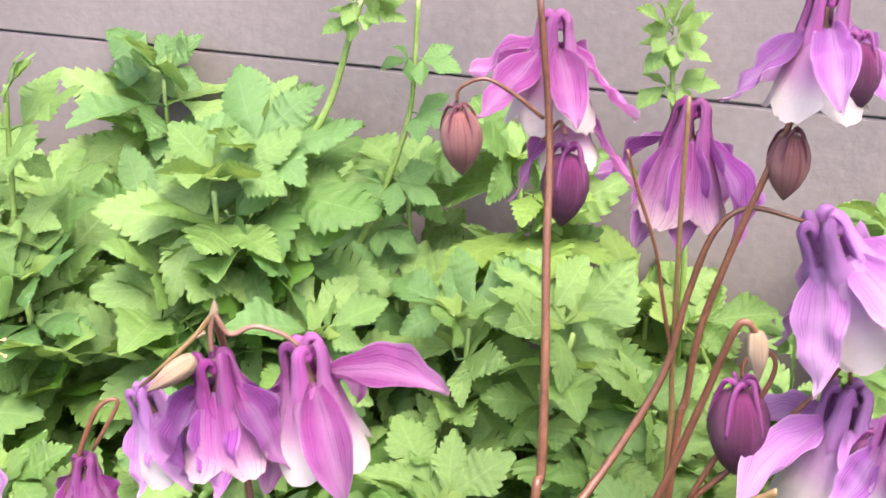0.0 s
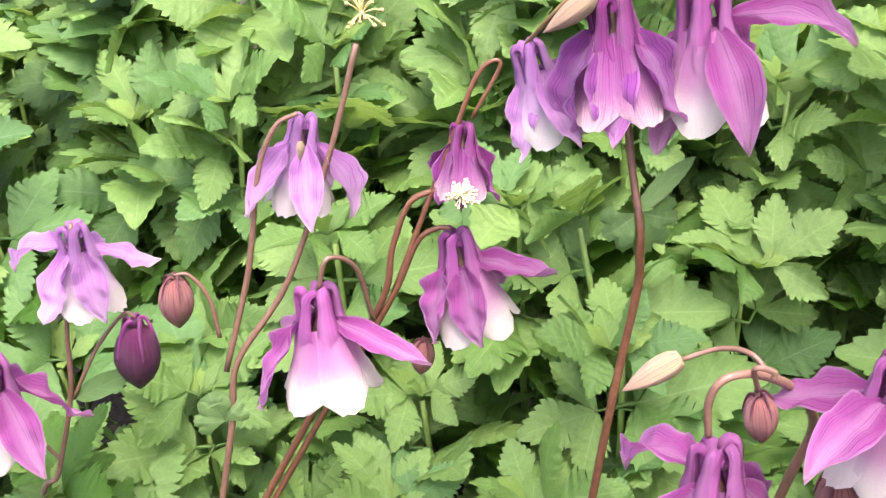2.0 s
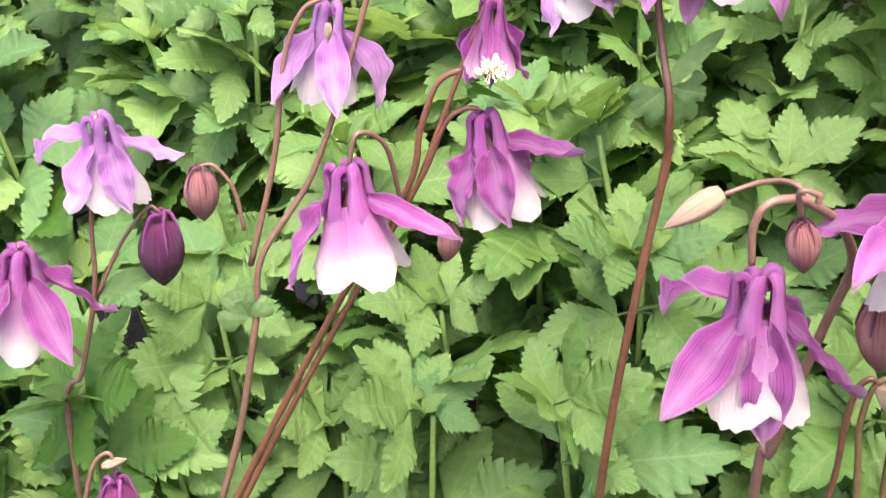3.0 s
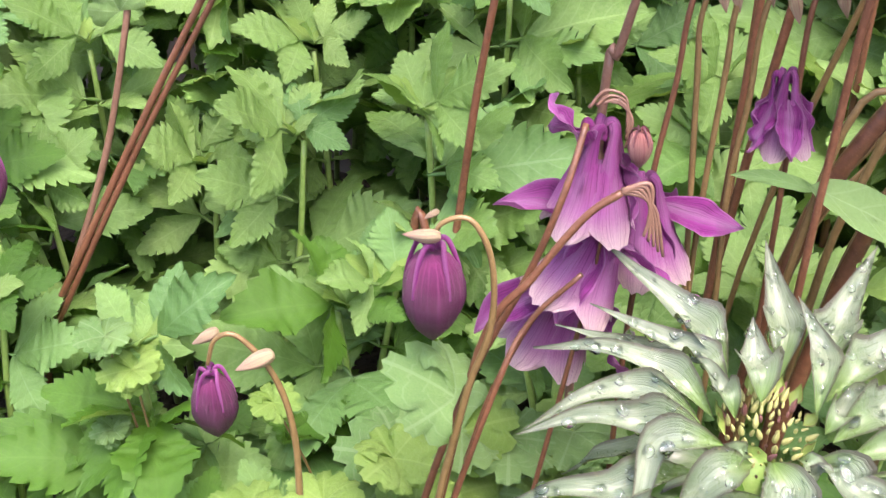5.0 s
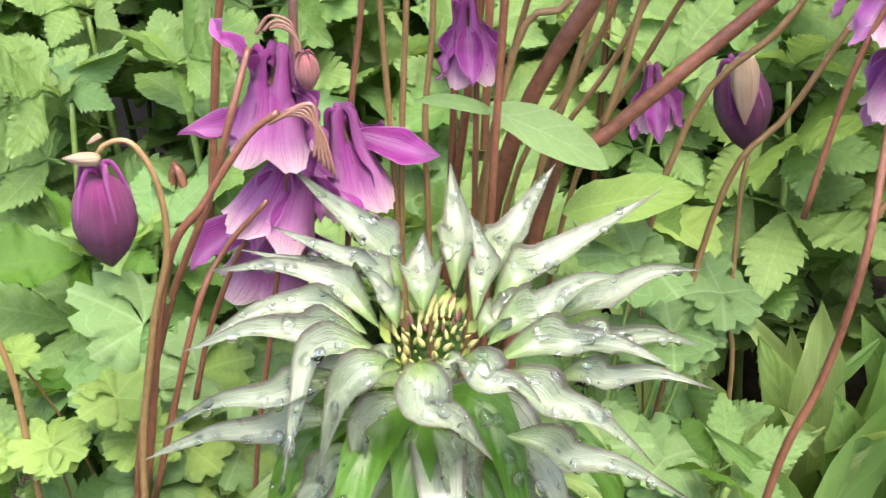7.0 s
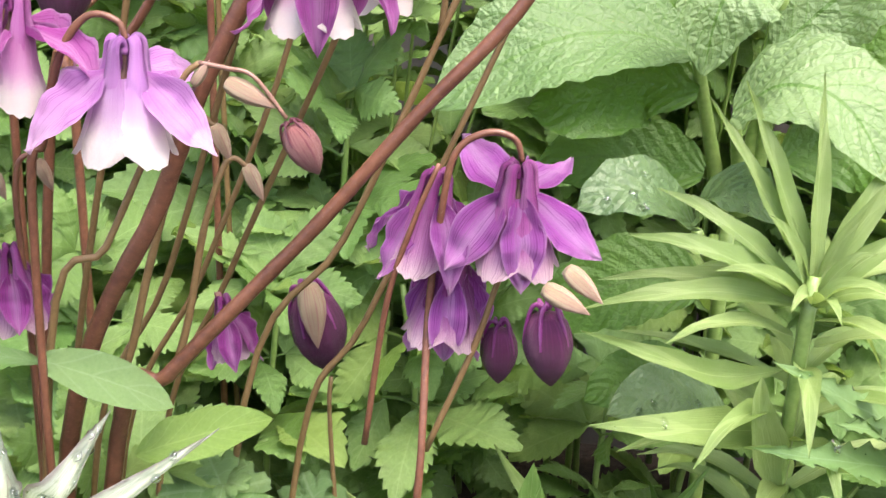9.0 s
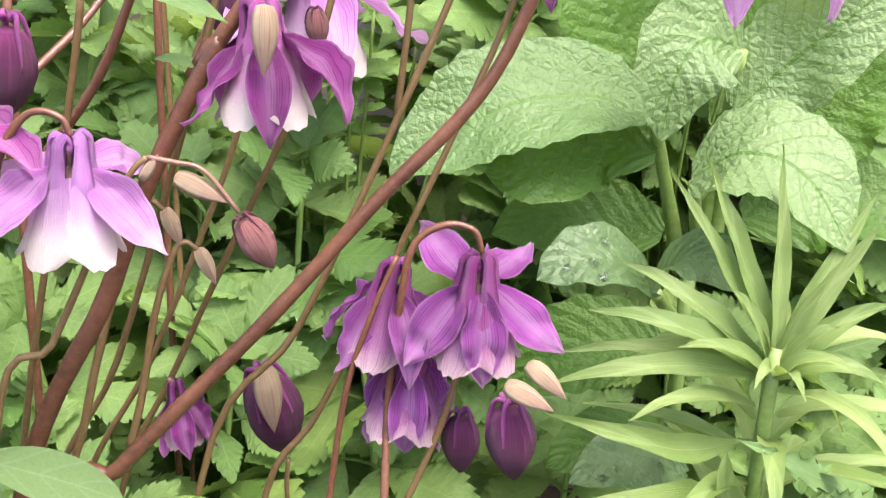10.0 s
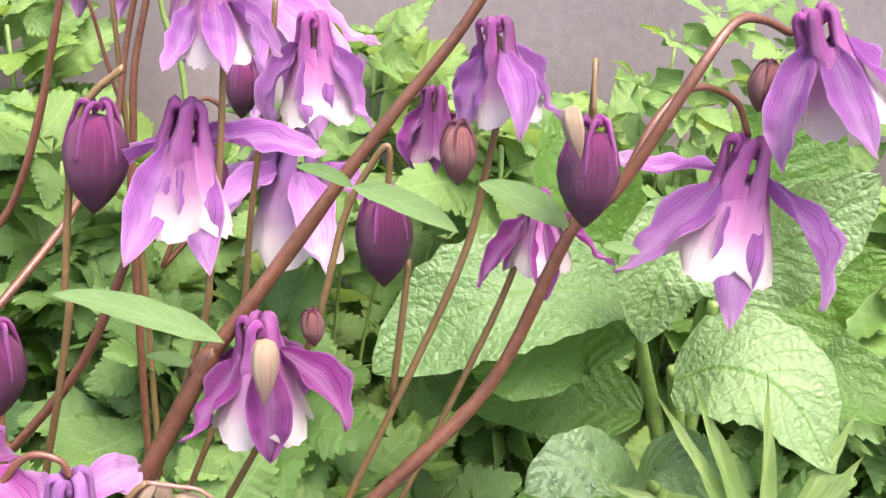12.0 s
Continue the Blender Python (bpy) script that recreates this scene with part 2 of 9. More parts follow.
BUD_PALE = petal_material("pale_bud_skin", [(0, (0.38, 0.34, 0.18)), (0.5, (0.42, 0.34, 0.21)), (1, (0.36, 0.21, 0.17))], (0.36, 0.17, 0.15), thin=0.15, pale_amount=0.3)
BUD_BROWN = petal_material("dusky_bud_skin", [(0, (0.33, 0.14, 0.12)), (0.35, (0.25, 0.115, 0.10)), (0.8, (0.17, 0.075, 0.06)), (1, (0.12, 0.05, 0.045))], (0.16, 0.04, 0.055), thin=0.1, pale_amount=0.2)
SPUR_DUSKY = petal_material("dusky_bud_spur", [(0, (0.34, 0.12, 0.12)), (1, (0.15, 0.03, 0.04))], (0.14, 0.02, 0.03))
SPUR_PINK = petal_material("bud_spur", [(0, (0.5, 0.26, 0.4)), (1, (0.26, 0.03, 0.2))], (0.22, 0.02, 0.18))
STEM_RED = stem_material("red_brown_stem", (0.05, 0.02, 0.011), (0.155, 0.068, 0.036))
STEM_GREEN_RED = stem_material("olive_brown_stem", (0.085, 0.055, 0.02), (0.18, 0.12, 0.05))
STEM_PINK = stem_material("pinkish_stem", (0.10, 0.05, 0.036), (0.19, 0.11, 0.075))
STEM_GREEN = stem_material("green_stem", (0.085, 0.17, 0.03), (0.21, 0.31, 0.09))
STAMEN = plain_material("stamen_yellow", (0.26, 0.24, 0.07), (0.5, 0.45, 0.2), 300)
CREAM = plain_material("cream_stamen", (0.6, 0.55, 0.3), (0.85, 0.8, 0.55), 300)
LILY_BUD = plain_material("young_lily_bud", (0.16, 0.22, 0.03), (0.46, 0.42, 0.2), 420)
BRACT = leaf_material("maroon_tipped_bract", (0.12, 0.20, 0.03), (0.26, 0.33, 0.10), (0.3, 0.4, 0.15), ribs=1.0, thin=0.2, edge=(0.10, 0.03, 0.03))
LILY_BUD_BROWN = petal_material("dusky_bud_skin", [(0, (0.33, 0.14, 0.12)), (0.35, (0.25, 0.115, 0.10)), (0.8, (0.17, 0.075, 0.06)), (1, (0.12, 0.05, 0.045))], (0.16, 0.04, 0.055), thin=0.1, pale_amount=0.2)


def water_material():
    n = Nodes("rain_water")
    g = n.add("ShaderNodeBsdfPrincipled")
    g.inputs["Base Color"].default_value = (0.95, 1, 0.97, 1)
    g.inputs["Roughness"].default_value, g.inputs["IOR"].default_value = 0.03, 1.33
    g.inputs["Transmission Weight"].default_value = 1.0
    n.link(g.outputs[0], n.out.inputs["Surface"])
    return n.mat


WATER = water_material()


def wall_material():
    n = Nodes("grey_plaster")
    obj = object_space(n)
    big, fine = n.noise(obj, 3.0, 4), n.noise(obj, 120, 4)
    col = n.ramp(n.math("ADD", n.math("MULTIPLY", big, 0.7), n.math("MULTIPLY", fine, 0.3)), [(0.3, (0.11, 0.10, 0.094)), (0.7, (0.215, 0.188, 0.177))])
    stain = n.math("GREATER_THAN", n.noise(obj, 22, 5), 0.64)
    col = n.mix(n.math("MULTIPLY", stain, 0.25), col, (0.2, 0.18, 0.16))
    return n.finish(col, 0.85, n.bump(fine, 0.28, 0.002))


def soil_material():
    n = Nodes("damp_soil")
    obj = object_space(n)
    f = n.noise(obj, 40, 6, 0.7)
    col = n.ramp(f, [(0.3, (0.02, 0.014, 0.008)), (0.7, (0.085, 0.06, 0.038))])
    return n.finish(col, 0.9, n.bump(f, 0.9, 0.02))


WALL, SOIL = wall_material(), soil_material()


# ---- mesh makers ----
def mesh_of(name, verts, faces, uvs, material, smooth=True):
    me = bpy.data.meshes.new(name)
    me.from_pydata(verts, [], faces)
    layer = me.uv_layers.new(name="UVMap")
    for loop in me.loops:
        layer.data[loop.index].uv = uvs[loop.vertex_index]
    me.materials.append(material)
    for p in me.polygons:
        p.use_smooth = smooth
    return me


def merged(lists):
    verts, faces, uvs = [], [], []
    for v, f, u in lists:
        k = len(verts)
        verts += v
        faces += [tuple(i + k for i in q) for q in f]
        uvs += u
    return verts, faces, uvs


def moved(piece, m):
    v, f, u = piece
    return [tuple(m @ Vector(p)) for p in v], f, u


def spline(points, steps):
    """A smooth line through the points (Catmull-Rom)."""
    p = [Vector(q) for q in points]
    if len(p) == 2:
        return [p[0].lerp(p[1], i / steps) for i in range(steps + 1)]
    p = [2 * p[0] - p[1], *p, 2 * p[-1] - p[-2]]
    line = []
    for k in range(1, len(p) - 2):
        a, b, c, d = p[k - 1 : k + 3]
        for i in range(steps):
            t = i / steps
            line.append(0.5 * (2 * b + (c - a) * t + (2 * a - 5 * b + 4 * c - d) * t * t + (3 * b - 3 * c + d - a) * t**3))
    return [*line, p[-2]]


def tube(points, r0, r1, sides=7, steps=6, knobs=0.0):
    """A round stem along a smooth line, from radius r0 to r1."""
    line = spline(points, steps)
    verts, faces, uvs = [], [], []
    side = Vector((1, 0.13, 0.07))
    length = 0.0
    for i, c in enumerate(line):
        ahead = (line[min(i + 1, len(line) - 1)] - line[max(i - 1, 0)]).normalized()
        side = (side - ahead * side.dot(ahead)).normalized()
        over = ahead.cross(side)
        f = i / (len(line) - 1)
        r = (r0 + (r1 - r0) * f) * (1 + knobs * noise.noise(c * 90))
        length += (c - line[max(i - 1, 0)]).length
        for k in range(sides):
            a = 2 * math.pi * k / sides
            verts.append(tuple(c + r * (math.cos(a) * side + math.sin(a) * over)))
            uvs.append((k / sides, length * 20))
    for i in range(len(line) - 1):
        for k in range(sides):
            a, b = i * sides + k, i * sides + (k + 1) % sides
            faces.append((a, b, b + sides, a + sides))
    faces.append(tuple(range(sides - 1, -1, -1)))
    faces.append(tuple(range(len(verts) - sides, len(verts))))
    return verts, faces, uvs


def blade(length, width, rows, cols, shape, centre, cup=0.0, ruffle=0.0, seed=0, twist=0.0):
    """A leaf or petal sheet. It grows along +X; shape(v) is its half width (0 to 1), centre(v) its (x, z) as parts of the length."""
    verts, faces, uvs = [], [], []
    for i in range(rows + 1):
        v = i / rows
        cx, cz = centre(v)
        for j in range(cols + 1):
            s = 2 * j / cols - 1
            w = shape(v, s) * width / 2
            z = cz * length + cup * abs(s) ** 1.6 * w + ruffle * length * noise.noise((v * 5 + seed * 7.3, s * 1.6, seed)) * (0.35 + abs(s))
            y = s * w
            tw = twist * v
            verts.append((cx * length, y * math.cos(tw) - (z - cz * length) * math.sin(tw), cz * length + (z - cz * length) * math.cos(tw) + y * math.sin(tw)))
            uvs.append((0.5 + s / 2, v))
    n = cols + 1
    for i in range(rows):
        for j in range(cols):
            faces.append((i * n + j, i * n + j + 1, (i + 1) * n + j + 1, (i + 1) * n + j))
    return verts, faces, uvs


def arch(rise, drop):
    """A centre line that rises, then bends down."""
    return lambda v: (v * (1 - 0.12 * drop * v), rise * math.sin(v * math.pi * 0.6) - drop * v * v)


def lanceolate(v, s):
    return max(math.sin(math.pi * min(v, 1) ** 0.75) ** 0.85 * (1 - 0.25 * v), 0.02) if v < 0.999 else 0.01


def lance(v, s):
    return max(math.sqrt(min(v / 0.32, 1)) * (0.35 + 0.65 * min(v / 0.32, 1)) if v < 0.32 else ((1 - v) / 0.68) ** 0.95, 0.02)


def linear(v, s):
    return max(min(0.45 + 1.6 * v, 1.0) * (1 - max(v - 0.3, 0) / 0.7) ** 0.8, 0.02)


def oval(v, s):
    return max(math.sin(math.pi * v ** 0.9) ** 0.62, 0.04)


def spatulate(v, s):
    return max(0.12 + 0.88 * math.sin(math.pi * v**1.5) ** 0.6, 0.06) if v < 0.99 else 0.25


def leaflet(length, width, teeth, seed, ribs=7.0):
    """A broad leaflet: wedge-shaped foot, forward saw teeth cut in two sizes, blade quilted between its side veins."""
    rng = random.Random(seed)
    belly, depth, droop = rng.uniform(0.44, 0.54), rng.uniform(0.14, 0.22), rng.uniform(0.05, 0.3)
    rise, cup, lobes = rng.uniform(0.0, 0.16), rng.uniform(-0.25, 0.4), rng.uniform(2.2, 3.2)
    rows = [(0.0, 1.0, 0.0), (0.1, 1.0, 0.0), (0.2, 1.0, 0.0)]
    for k in range(teeth):
        for at, wide, ahead in ((0.12, 1 - depth, 0.0), (0.5, 1 - 0.4 * depth, 0.01), (0.94, 1.0, 0.035)):
            rows.append((0.22 + 0.74 * (k + at) / teeth, wide * rng.uniform(0.96, 1.02), ahead))
    rows.append((1.0, 1.0, 0.0))
    verts, faces, uvs = [], [], []
    cols = 4
    for v, wide, ahead in rows:
        w = (v / belly) ** 0.85 if v < belly else (1 - ((v - belly) / (1 - belly)) ** 1.45) ** 0.9
        w = max(w * (1 - 0.13 * abs((v * lobes + 0.2) % 1.0 - 0.5)), 0.012)
        for j in range(cols + 1):
            q = 2 * j / cols - 1
            cut = wide if abs(q) > 0.9 else 1 - 0.3 * (1 - wide) if abs(q) > 0.4 else 1.0
            half = w * cut * width / 2
            fold = math.cos(2 * math.pi * (v * ribs - abs(q) * 0.275 * ribs))
            z = rise * math.sin(v * math.pi * 0.7) - droop * v * v + 0.0055 * fold * min(1.0, 2.2 * abs(q)) * min(1.0, 3 * w)
            z += 0.055 * noise.noise((v * 3.2 + seed * 5.3, q * 1.4, seed * 0.7)) * (0.3 + abs(q)) - 0.012 * (1 - abs(q)) ** 3
            verts.append((length * (v * (1 - 0.12 * droop * v) + (ahead if abs(q) > 0.9 else 0.0)), q * half, length * z + cup * abs(q) ** 1.5 * half))
            uvs.append((0.5 + q / 2, v))
    n = cols + 1
    for i in range(len(rows) - 1):
        for j in range(cols):
            faces.append((i * n + j, i * n + j + 1, (i + 1) * n + j + 1, (i + 1) * n + j))
    return verts, faces, uvs


def toothed_leaf(name, material, length, seed, side=0.8, teeth=8, petiole=0.22):
    """Three saw-toothed leaflets on one short stalk."""
    rng = random.Random(seed)
    piece = []
    for k, (ang, size) in enumerate(((0, 1.0), (64, side), (-62, side * 0.95))):
        sheet = leaflet(length * size, length * size * rng.uniform(0.56, 0.72), teeth, seed * 3 + k)
        m = Matrix.Translation((petiole * length * (1 if ang == 0 else 0.9), 0, 0)) @ Matrix.Rotation(radians(ang + rng.uniform(-12, 12)), 4, "Z") @ Matrix.Rotation(radians(rng.uniform(-18, 18)), 4, "X") @ Matrix.Rotation(radians(rng.uniform(-14, 14)), 4, "Y")
        piece.append(moved(sheet, m))
    piece.append(tube([(0, 0, 0), (petiole * length * 0.5, 0, 0.02 * length), (petiole * length * 1.05, 0, 0.0)], length * 0.02, length * 0.016, 5, 3))
    return mesh_of(name, *merged(piece), material)


def lobed_leaf(name, material, length, seed):
    """A columbine leaf: three fan-shaped leaflets, each with three rounded, shallowly notched lobes."""
    rng = random.Random(seed)
    piece = []
    rings, spokes = 5, 21
    for ang in (0, 66, -66):
        size = length * (1.0 if ang == 0 else 0.86)
        wide, depth, cup, bow = rng.uniform(44, 54), rng.uniform(0.13, 0.24), rng.uniform(-0.1, 0.3), rng.uniform(0.05, 0.3)
        verts, faces, uvs = [], [], []
        for i in range(rings + 1):
            f = i / rings
            for j in range(spokes):
                q = 2 * j / (spokes - 1) - 1
                edge = 1 - 0.24 * q * q - depth * max(0.0, math.cos(math.pi * (3 * q + 1))) ** 2 * (1 - 0.3 * abs(q)) - 0.06 * (1 - abs(math.cos(math.pi * 4.5 * q)))
                r = size * f * (1 + (edge - 1) * f**2.5)
                a = radians(wide * q * (0.55 + 0.45 * f))
                x, y = r * math.cos(a), r * math.sin(a)
                z = size * (0.12 * math.sin(f * 2.2) - bow * f * f) + cup * abs(y) + 0.05 * size * f * noise.noise((f * 3 + seed, q * 2.3, ang))
                verts.append((x, y, z))
                uvs.append((0.5 + 0.5 * q * f, f))
        for i in range(rings):
            for j in range(spokes - 1):
                k = i * spokes + j
                faces.append((k, k + spokes, k + spokes + 1, k + 1))
        turn = Matrix.Rotation(radians(ang + rng.uniform(-8, 8)), 4, "Z") @ Matrix.Rotation(radians(rng.uniform(-18, 18)), 4, "X") @ Matrix.Rotation(radians(rng.uniform(-14, 10)), 4, "Y")
        piece.append(moved((verts, faces, uvs), turn))
    return mesh_of(name, *merged(piece), material)


def simple_leaf(name, material, length, width, shape, rise=0.05, drop=0.2, cup=0.3, ruffle=0.03, rows=14, cols=4, seed=0, twist=0.0):
    return mesh_of(name, *blade(length, width, rows, cols, shape, arch(rise, drop), cup, ruffle, seed, twist), material)


def aim(at, along, up=(0, 0, 1)):
    """The pose at a place with +X along a direction and +Z as near to up as can be."""
    x = Vector(along).normalized()
    y = Vector(up).cross(x)
    y = y.normalized() if y.length > 1e-4 else Vector((0, 1, 0))
    z = x.cross(y)
    m = Matrix((x, y, z)).transposed().to_4x4()
    m.translation = Vector(at)
    return m


def thing(name, at, label, category, group="", kind=""):
    ob = new(name)
    ob.location = at
    ob.empty_display_size = 0.01
    bpy.context.view_layer.update()
    return tagged(ob, label, category, group, kind)


def part(name, mesh, parent, world_pose, label=""):
    """Links a mesh as one object under a thing or a part, at a pose in the world."""
    ob = new(name, mesh)
    ob.parent = parent
    base = WORLD[parent]
    ob.matrix_basis = base.inverted() @ world_pose
    WORLD[ob] = world_pose
    return tagged(ob, label)


WORLD = {}


def plant(name, at, label, category="flower", group="", kind=""):
    ob = thing(name, at, label, category, group, kind)
    WORLD[ob] = Matrix.Translation(Vector(at))
    return ob


def stem(parent, points, r0, r1, material, name="stem", label="", knobs=0.12, sides=8):
    at = Vector(points[0])
    local = [tuple(Vector(p) - at) for p in points]
    return part(name, mesh_of(name, *tube(local, r0, r1, sides, 6, knobs), material), parent, Matrix.Translation(at), label)


# ---- columbine flowers: unit 1 cm, the flower hangs along -Z ----
def sepal_mesh(material, seed, length=3.75, width=1.48):
    def outline(v, s):
        body = math.sin(math.pi * min(v * 0.96 + 0.04, 1.0) ** 0.9) ** 0.9 * (1 - 0.15 * v)
        return max(body, 0.16 * (1 - v) + 0.012)

    def line(v):
        bow = (0.10, -0.02, 0.14, 0.06, 0.0)[seed % 5]
        flick = (0.5, 0.1, 0.0, 0.7, 0.3)[seed % 5]
        return (v - 0.1 * v * v, bow * math.sin(v * math.pi) - 0.06 * v + flick * max(v - 0.66, 0) ** 1.5)

    return mesh_of("sepal", *blade(length, width, 18, 8, outline, line, (0.5, 0.25, 0.6, 0.35, 0.15)[seed % 5], 0.10, seed, (0.3, -0.35, 0.1, -0.15, 0.5)[seed % 5]), material)


def petal_mesh(material, seed):
    """A petal: blade with a rounded pale tip, and the hollow spur that hooks in at its top."""
    rng = random.Random(seed)
    h, hook = rng.uniform(-0.1, 0.1), rng.uniform(-0.2, 0.25)
    piece = []
    spur = [(0.24 + h, hook * 0.9, 0.98), (0.2 + h, hook, 1.2), (0.34 + h, hook * 0.8, 1.4), (0.53 + h * 0.9, hook * 0.5, 1.26), (0.56 + h * 0.6, hook * 0.3, 0.85), (0.6, 0, 0.45), (0.66, 0, 0.05), (0.6, 0, -0.35)]
    v, f, u = tube(spur, 0.13, 0.44, 8, 3)
    n = len(v)
    rings = n // 8
    for k in range(rings):
        fat = k / (rings - 1)
        r = (0.17 if fat < 0.1 else 0.12) + 0.05 * fat + 0.17 * fat**3
        c = sum((Vector(q) for q in v[k * 8 : k * 8 + 8]), Vector()) / 8
        for j in range(8):
            d = (Vector(v[k * 8 + j]) - c).normalized()
            w = r * (1 + 0.2 * noise.noise((fat * 4, j * 1.3, seed * 3)) + (0.2 if j % 2 else -0.14))
            v[k * 8 + j] = tuple(c + Vector((d.x * w * 0.72, d.y * w * 1.2, d.z * w)))
    u = [(i % 8 / 8, 0.55 * (i // 8) / rings) for i in range(n)]
    piece.append((v, f[:-1], u))
    rows, cols = 8, 6
    bv, bf, bu = [], [], []
    for i in range(rows + 1):
        t = i / rows
        for j in range(cols + 1):
            s = 2 * j / cols - 1
            half = (0.6 + 0.2 * t) * (1.0 if t < 0.62 else math.sqrt(max(1 - ((t - 0.62) / 0.4) ** 2 * 0.92, 0.02)))
            r = 0.74 + 0.86 * t**1.1 - 0.12 * s * s + 0.1 * noise.noise((t * 3, s * 2, seed)) + 0.05 * t * math.cos(s * 9 + seed) + 0.12 * max(t - 0.8, 0)
            ang = s * half
            bv.append((r * math.cos(ang), r * math.sin(ang) * 1.05, 0.3 - 2.62 * t + (0.12 * s * s + 0.05 * math.cos(s * 8 + seed * 2)) * t))
            bu.append((0.5 + s / 2, 0.46 + 0.54 * t))
    n = cols + 1
    for i in range(rows):
        for j in range(cols):
            bf.append((i * n + j, i * n + j + 1, (i + 1) * n + j + 1, (i + 1) * n + j))
    piece.append((bv, bf, bu))
    return mesh_of("petal", *merged(piece), material)


def stamen_mesh(material):
    piece = []
    for k in range(14):
        a, r = k * 2.4, 0.12 + 0.2 * (k % 5) / 5
        x, y = math.cos(a) * r, math.sin(a) * r
        z = -1.5 - 0.25 * (k % 3)
        piece.append(tube([(x * 0.4, y * 0.4, -0.1), (x, y, -0.8), (x * 1.3, y * 1.3, z)], 0.02, 0.018, 4, 2))
        piece.append(tube([(x * 1.3, y * 1.3, z), (x * 1.35, y * 1.35, z - 0.18)], 0.06, 0.045, 5, 1))
    return mesh_of("stamen_tuft", *merged(piece), material)


def lathe(profile, sides, ribs=0.0, folds=5):
    verts, faces, uvs = [], [], []
    for i, (r, z) in enumerate(profile):
        for k in range(sides):
            a = 2 * math.pi * k / sides
            rr = r * (1 + ribs * math.cos(folds * a))
            verts.append((rr * math.cos(a), rr * math.sin(a), z))
            uvs.append((k / sides, i / (len(profile) - 1)))
    for i in range(len(profile) - 1):
        for k in range(sides):
            a, b = i * sides + k, i * sides + (k + 1) % sides
            faces.append((a + sides, b + sides, b, a))
    faces.append(tuple(range(sides)))
    faces.append(tuple(range(len(verts) - 1, len(verts) - sides - 1, -1)))
    return verts, faces, uvs


PALETTES = {}
for key, sep, pet in (("pink", PINK_SEPAL, PINK_PETAL), ("lilac", LILAC_SEPAL, LILAC_PETAL), ("deep", DEEP_SEPAL, DEEP_PETAL), ("deeppale", DEEP_SEPAL, PINK_PETAL), ("magenta", VIOLET_SEPAL, DEEP_PETAL), ("purple", PURPLE_SEPAL, PINK_PETAL)):
    PALETTES[key] = ([sepal_mesh(sep, s) for s in range(5)], [petal_mesh(pet, s) for s in range(4)])
STAMENS = stamen_mesh(STAMEN)
RECEPTACLE = mesh_of("flower", *lathe([(0.08, 1.25), (0.08, 0.5), (0.2, 0.2), (0.32, 0.0), (0.3, -0.15), (0.1, -0.3)], 8), STEM_PINK)
BUD_PROFILE = [(0.16, 0.1), (0.42, 0.02), (0.62, -0.25), (0.74, -0.65), (0.76, -1.05), (0.66, -1.45), (0.46, -1.85), (0.24, -2.12), (0.07, -2.3), (0.02, -2.34)]
BUD_BODY = mesh_of("bud", *lathe(BUD_PROFILE, 20, 0.06), BUD_SKIN)
BUD_DUSKY = mesh_of("bud", *lathe(BUD_PROFILE, 20, 0.06), BUD_BROWN)
YOUNG_PROFILE = [(0.06, 0.05), (0.24, 0.0), (0.35, -0.25), (0.39, -0.6), (0.36, -1.0), (0.26, -1.4), (0.13, -1.75), (0.04, -1.98), (0.01, -2.05)]
YOUNG_BODY = mesh_of("young_bud", *lathe(YOUNG_PROFILE, 20, 0.11), BUD_PALE)
BUD_SPUR = mesh_of("spur", *tube([(0.1, 0.05, 0.26), (0.2, 0.1, 0.42), (0.36, 0.06, 0.38), (0.5, 0, 0.08), (0.64, 0, -0.35), (0.73, 0, -0.85)], 0.09, 0.05, 6, 3), SPUR_PINK)
BUD_SPUR_DUSKY = mesh_of("spur", *tube([(0.12, 0.05, 0.2), (0.22, 0.1, 0.3), (0.36, 0.05, 0.24), (0.52, 0, 0.02), (0.66, 0, -0.36), (0.74, 0, -0.7)], 0.08, 0.04, 6, 3), SPUR_DUSKY)


def hang(top, bottom, reach, yaw):
    """The pose that lays the unit flower's axis from top to bottom; reach is its unit length."""
    top, bottom = Vector(top), Vector(bottom)
    z = (top - bottom).normalized()
    x = Vector((math.cos(radians(yaw)), math.sin(radians(yaw)), 0))
    x = (x - z * x.dot(z)).normalized()
    m = Matrix((x, z.cross(x), z)).transposed().to_4x4()
    k = (top - bottom).length / reach
    return m, k


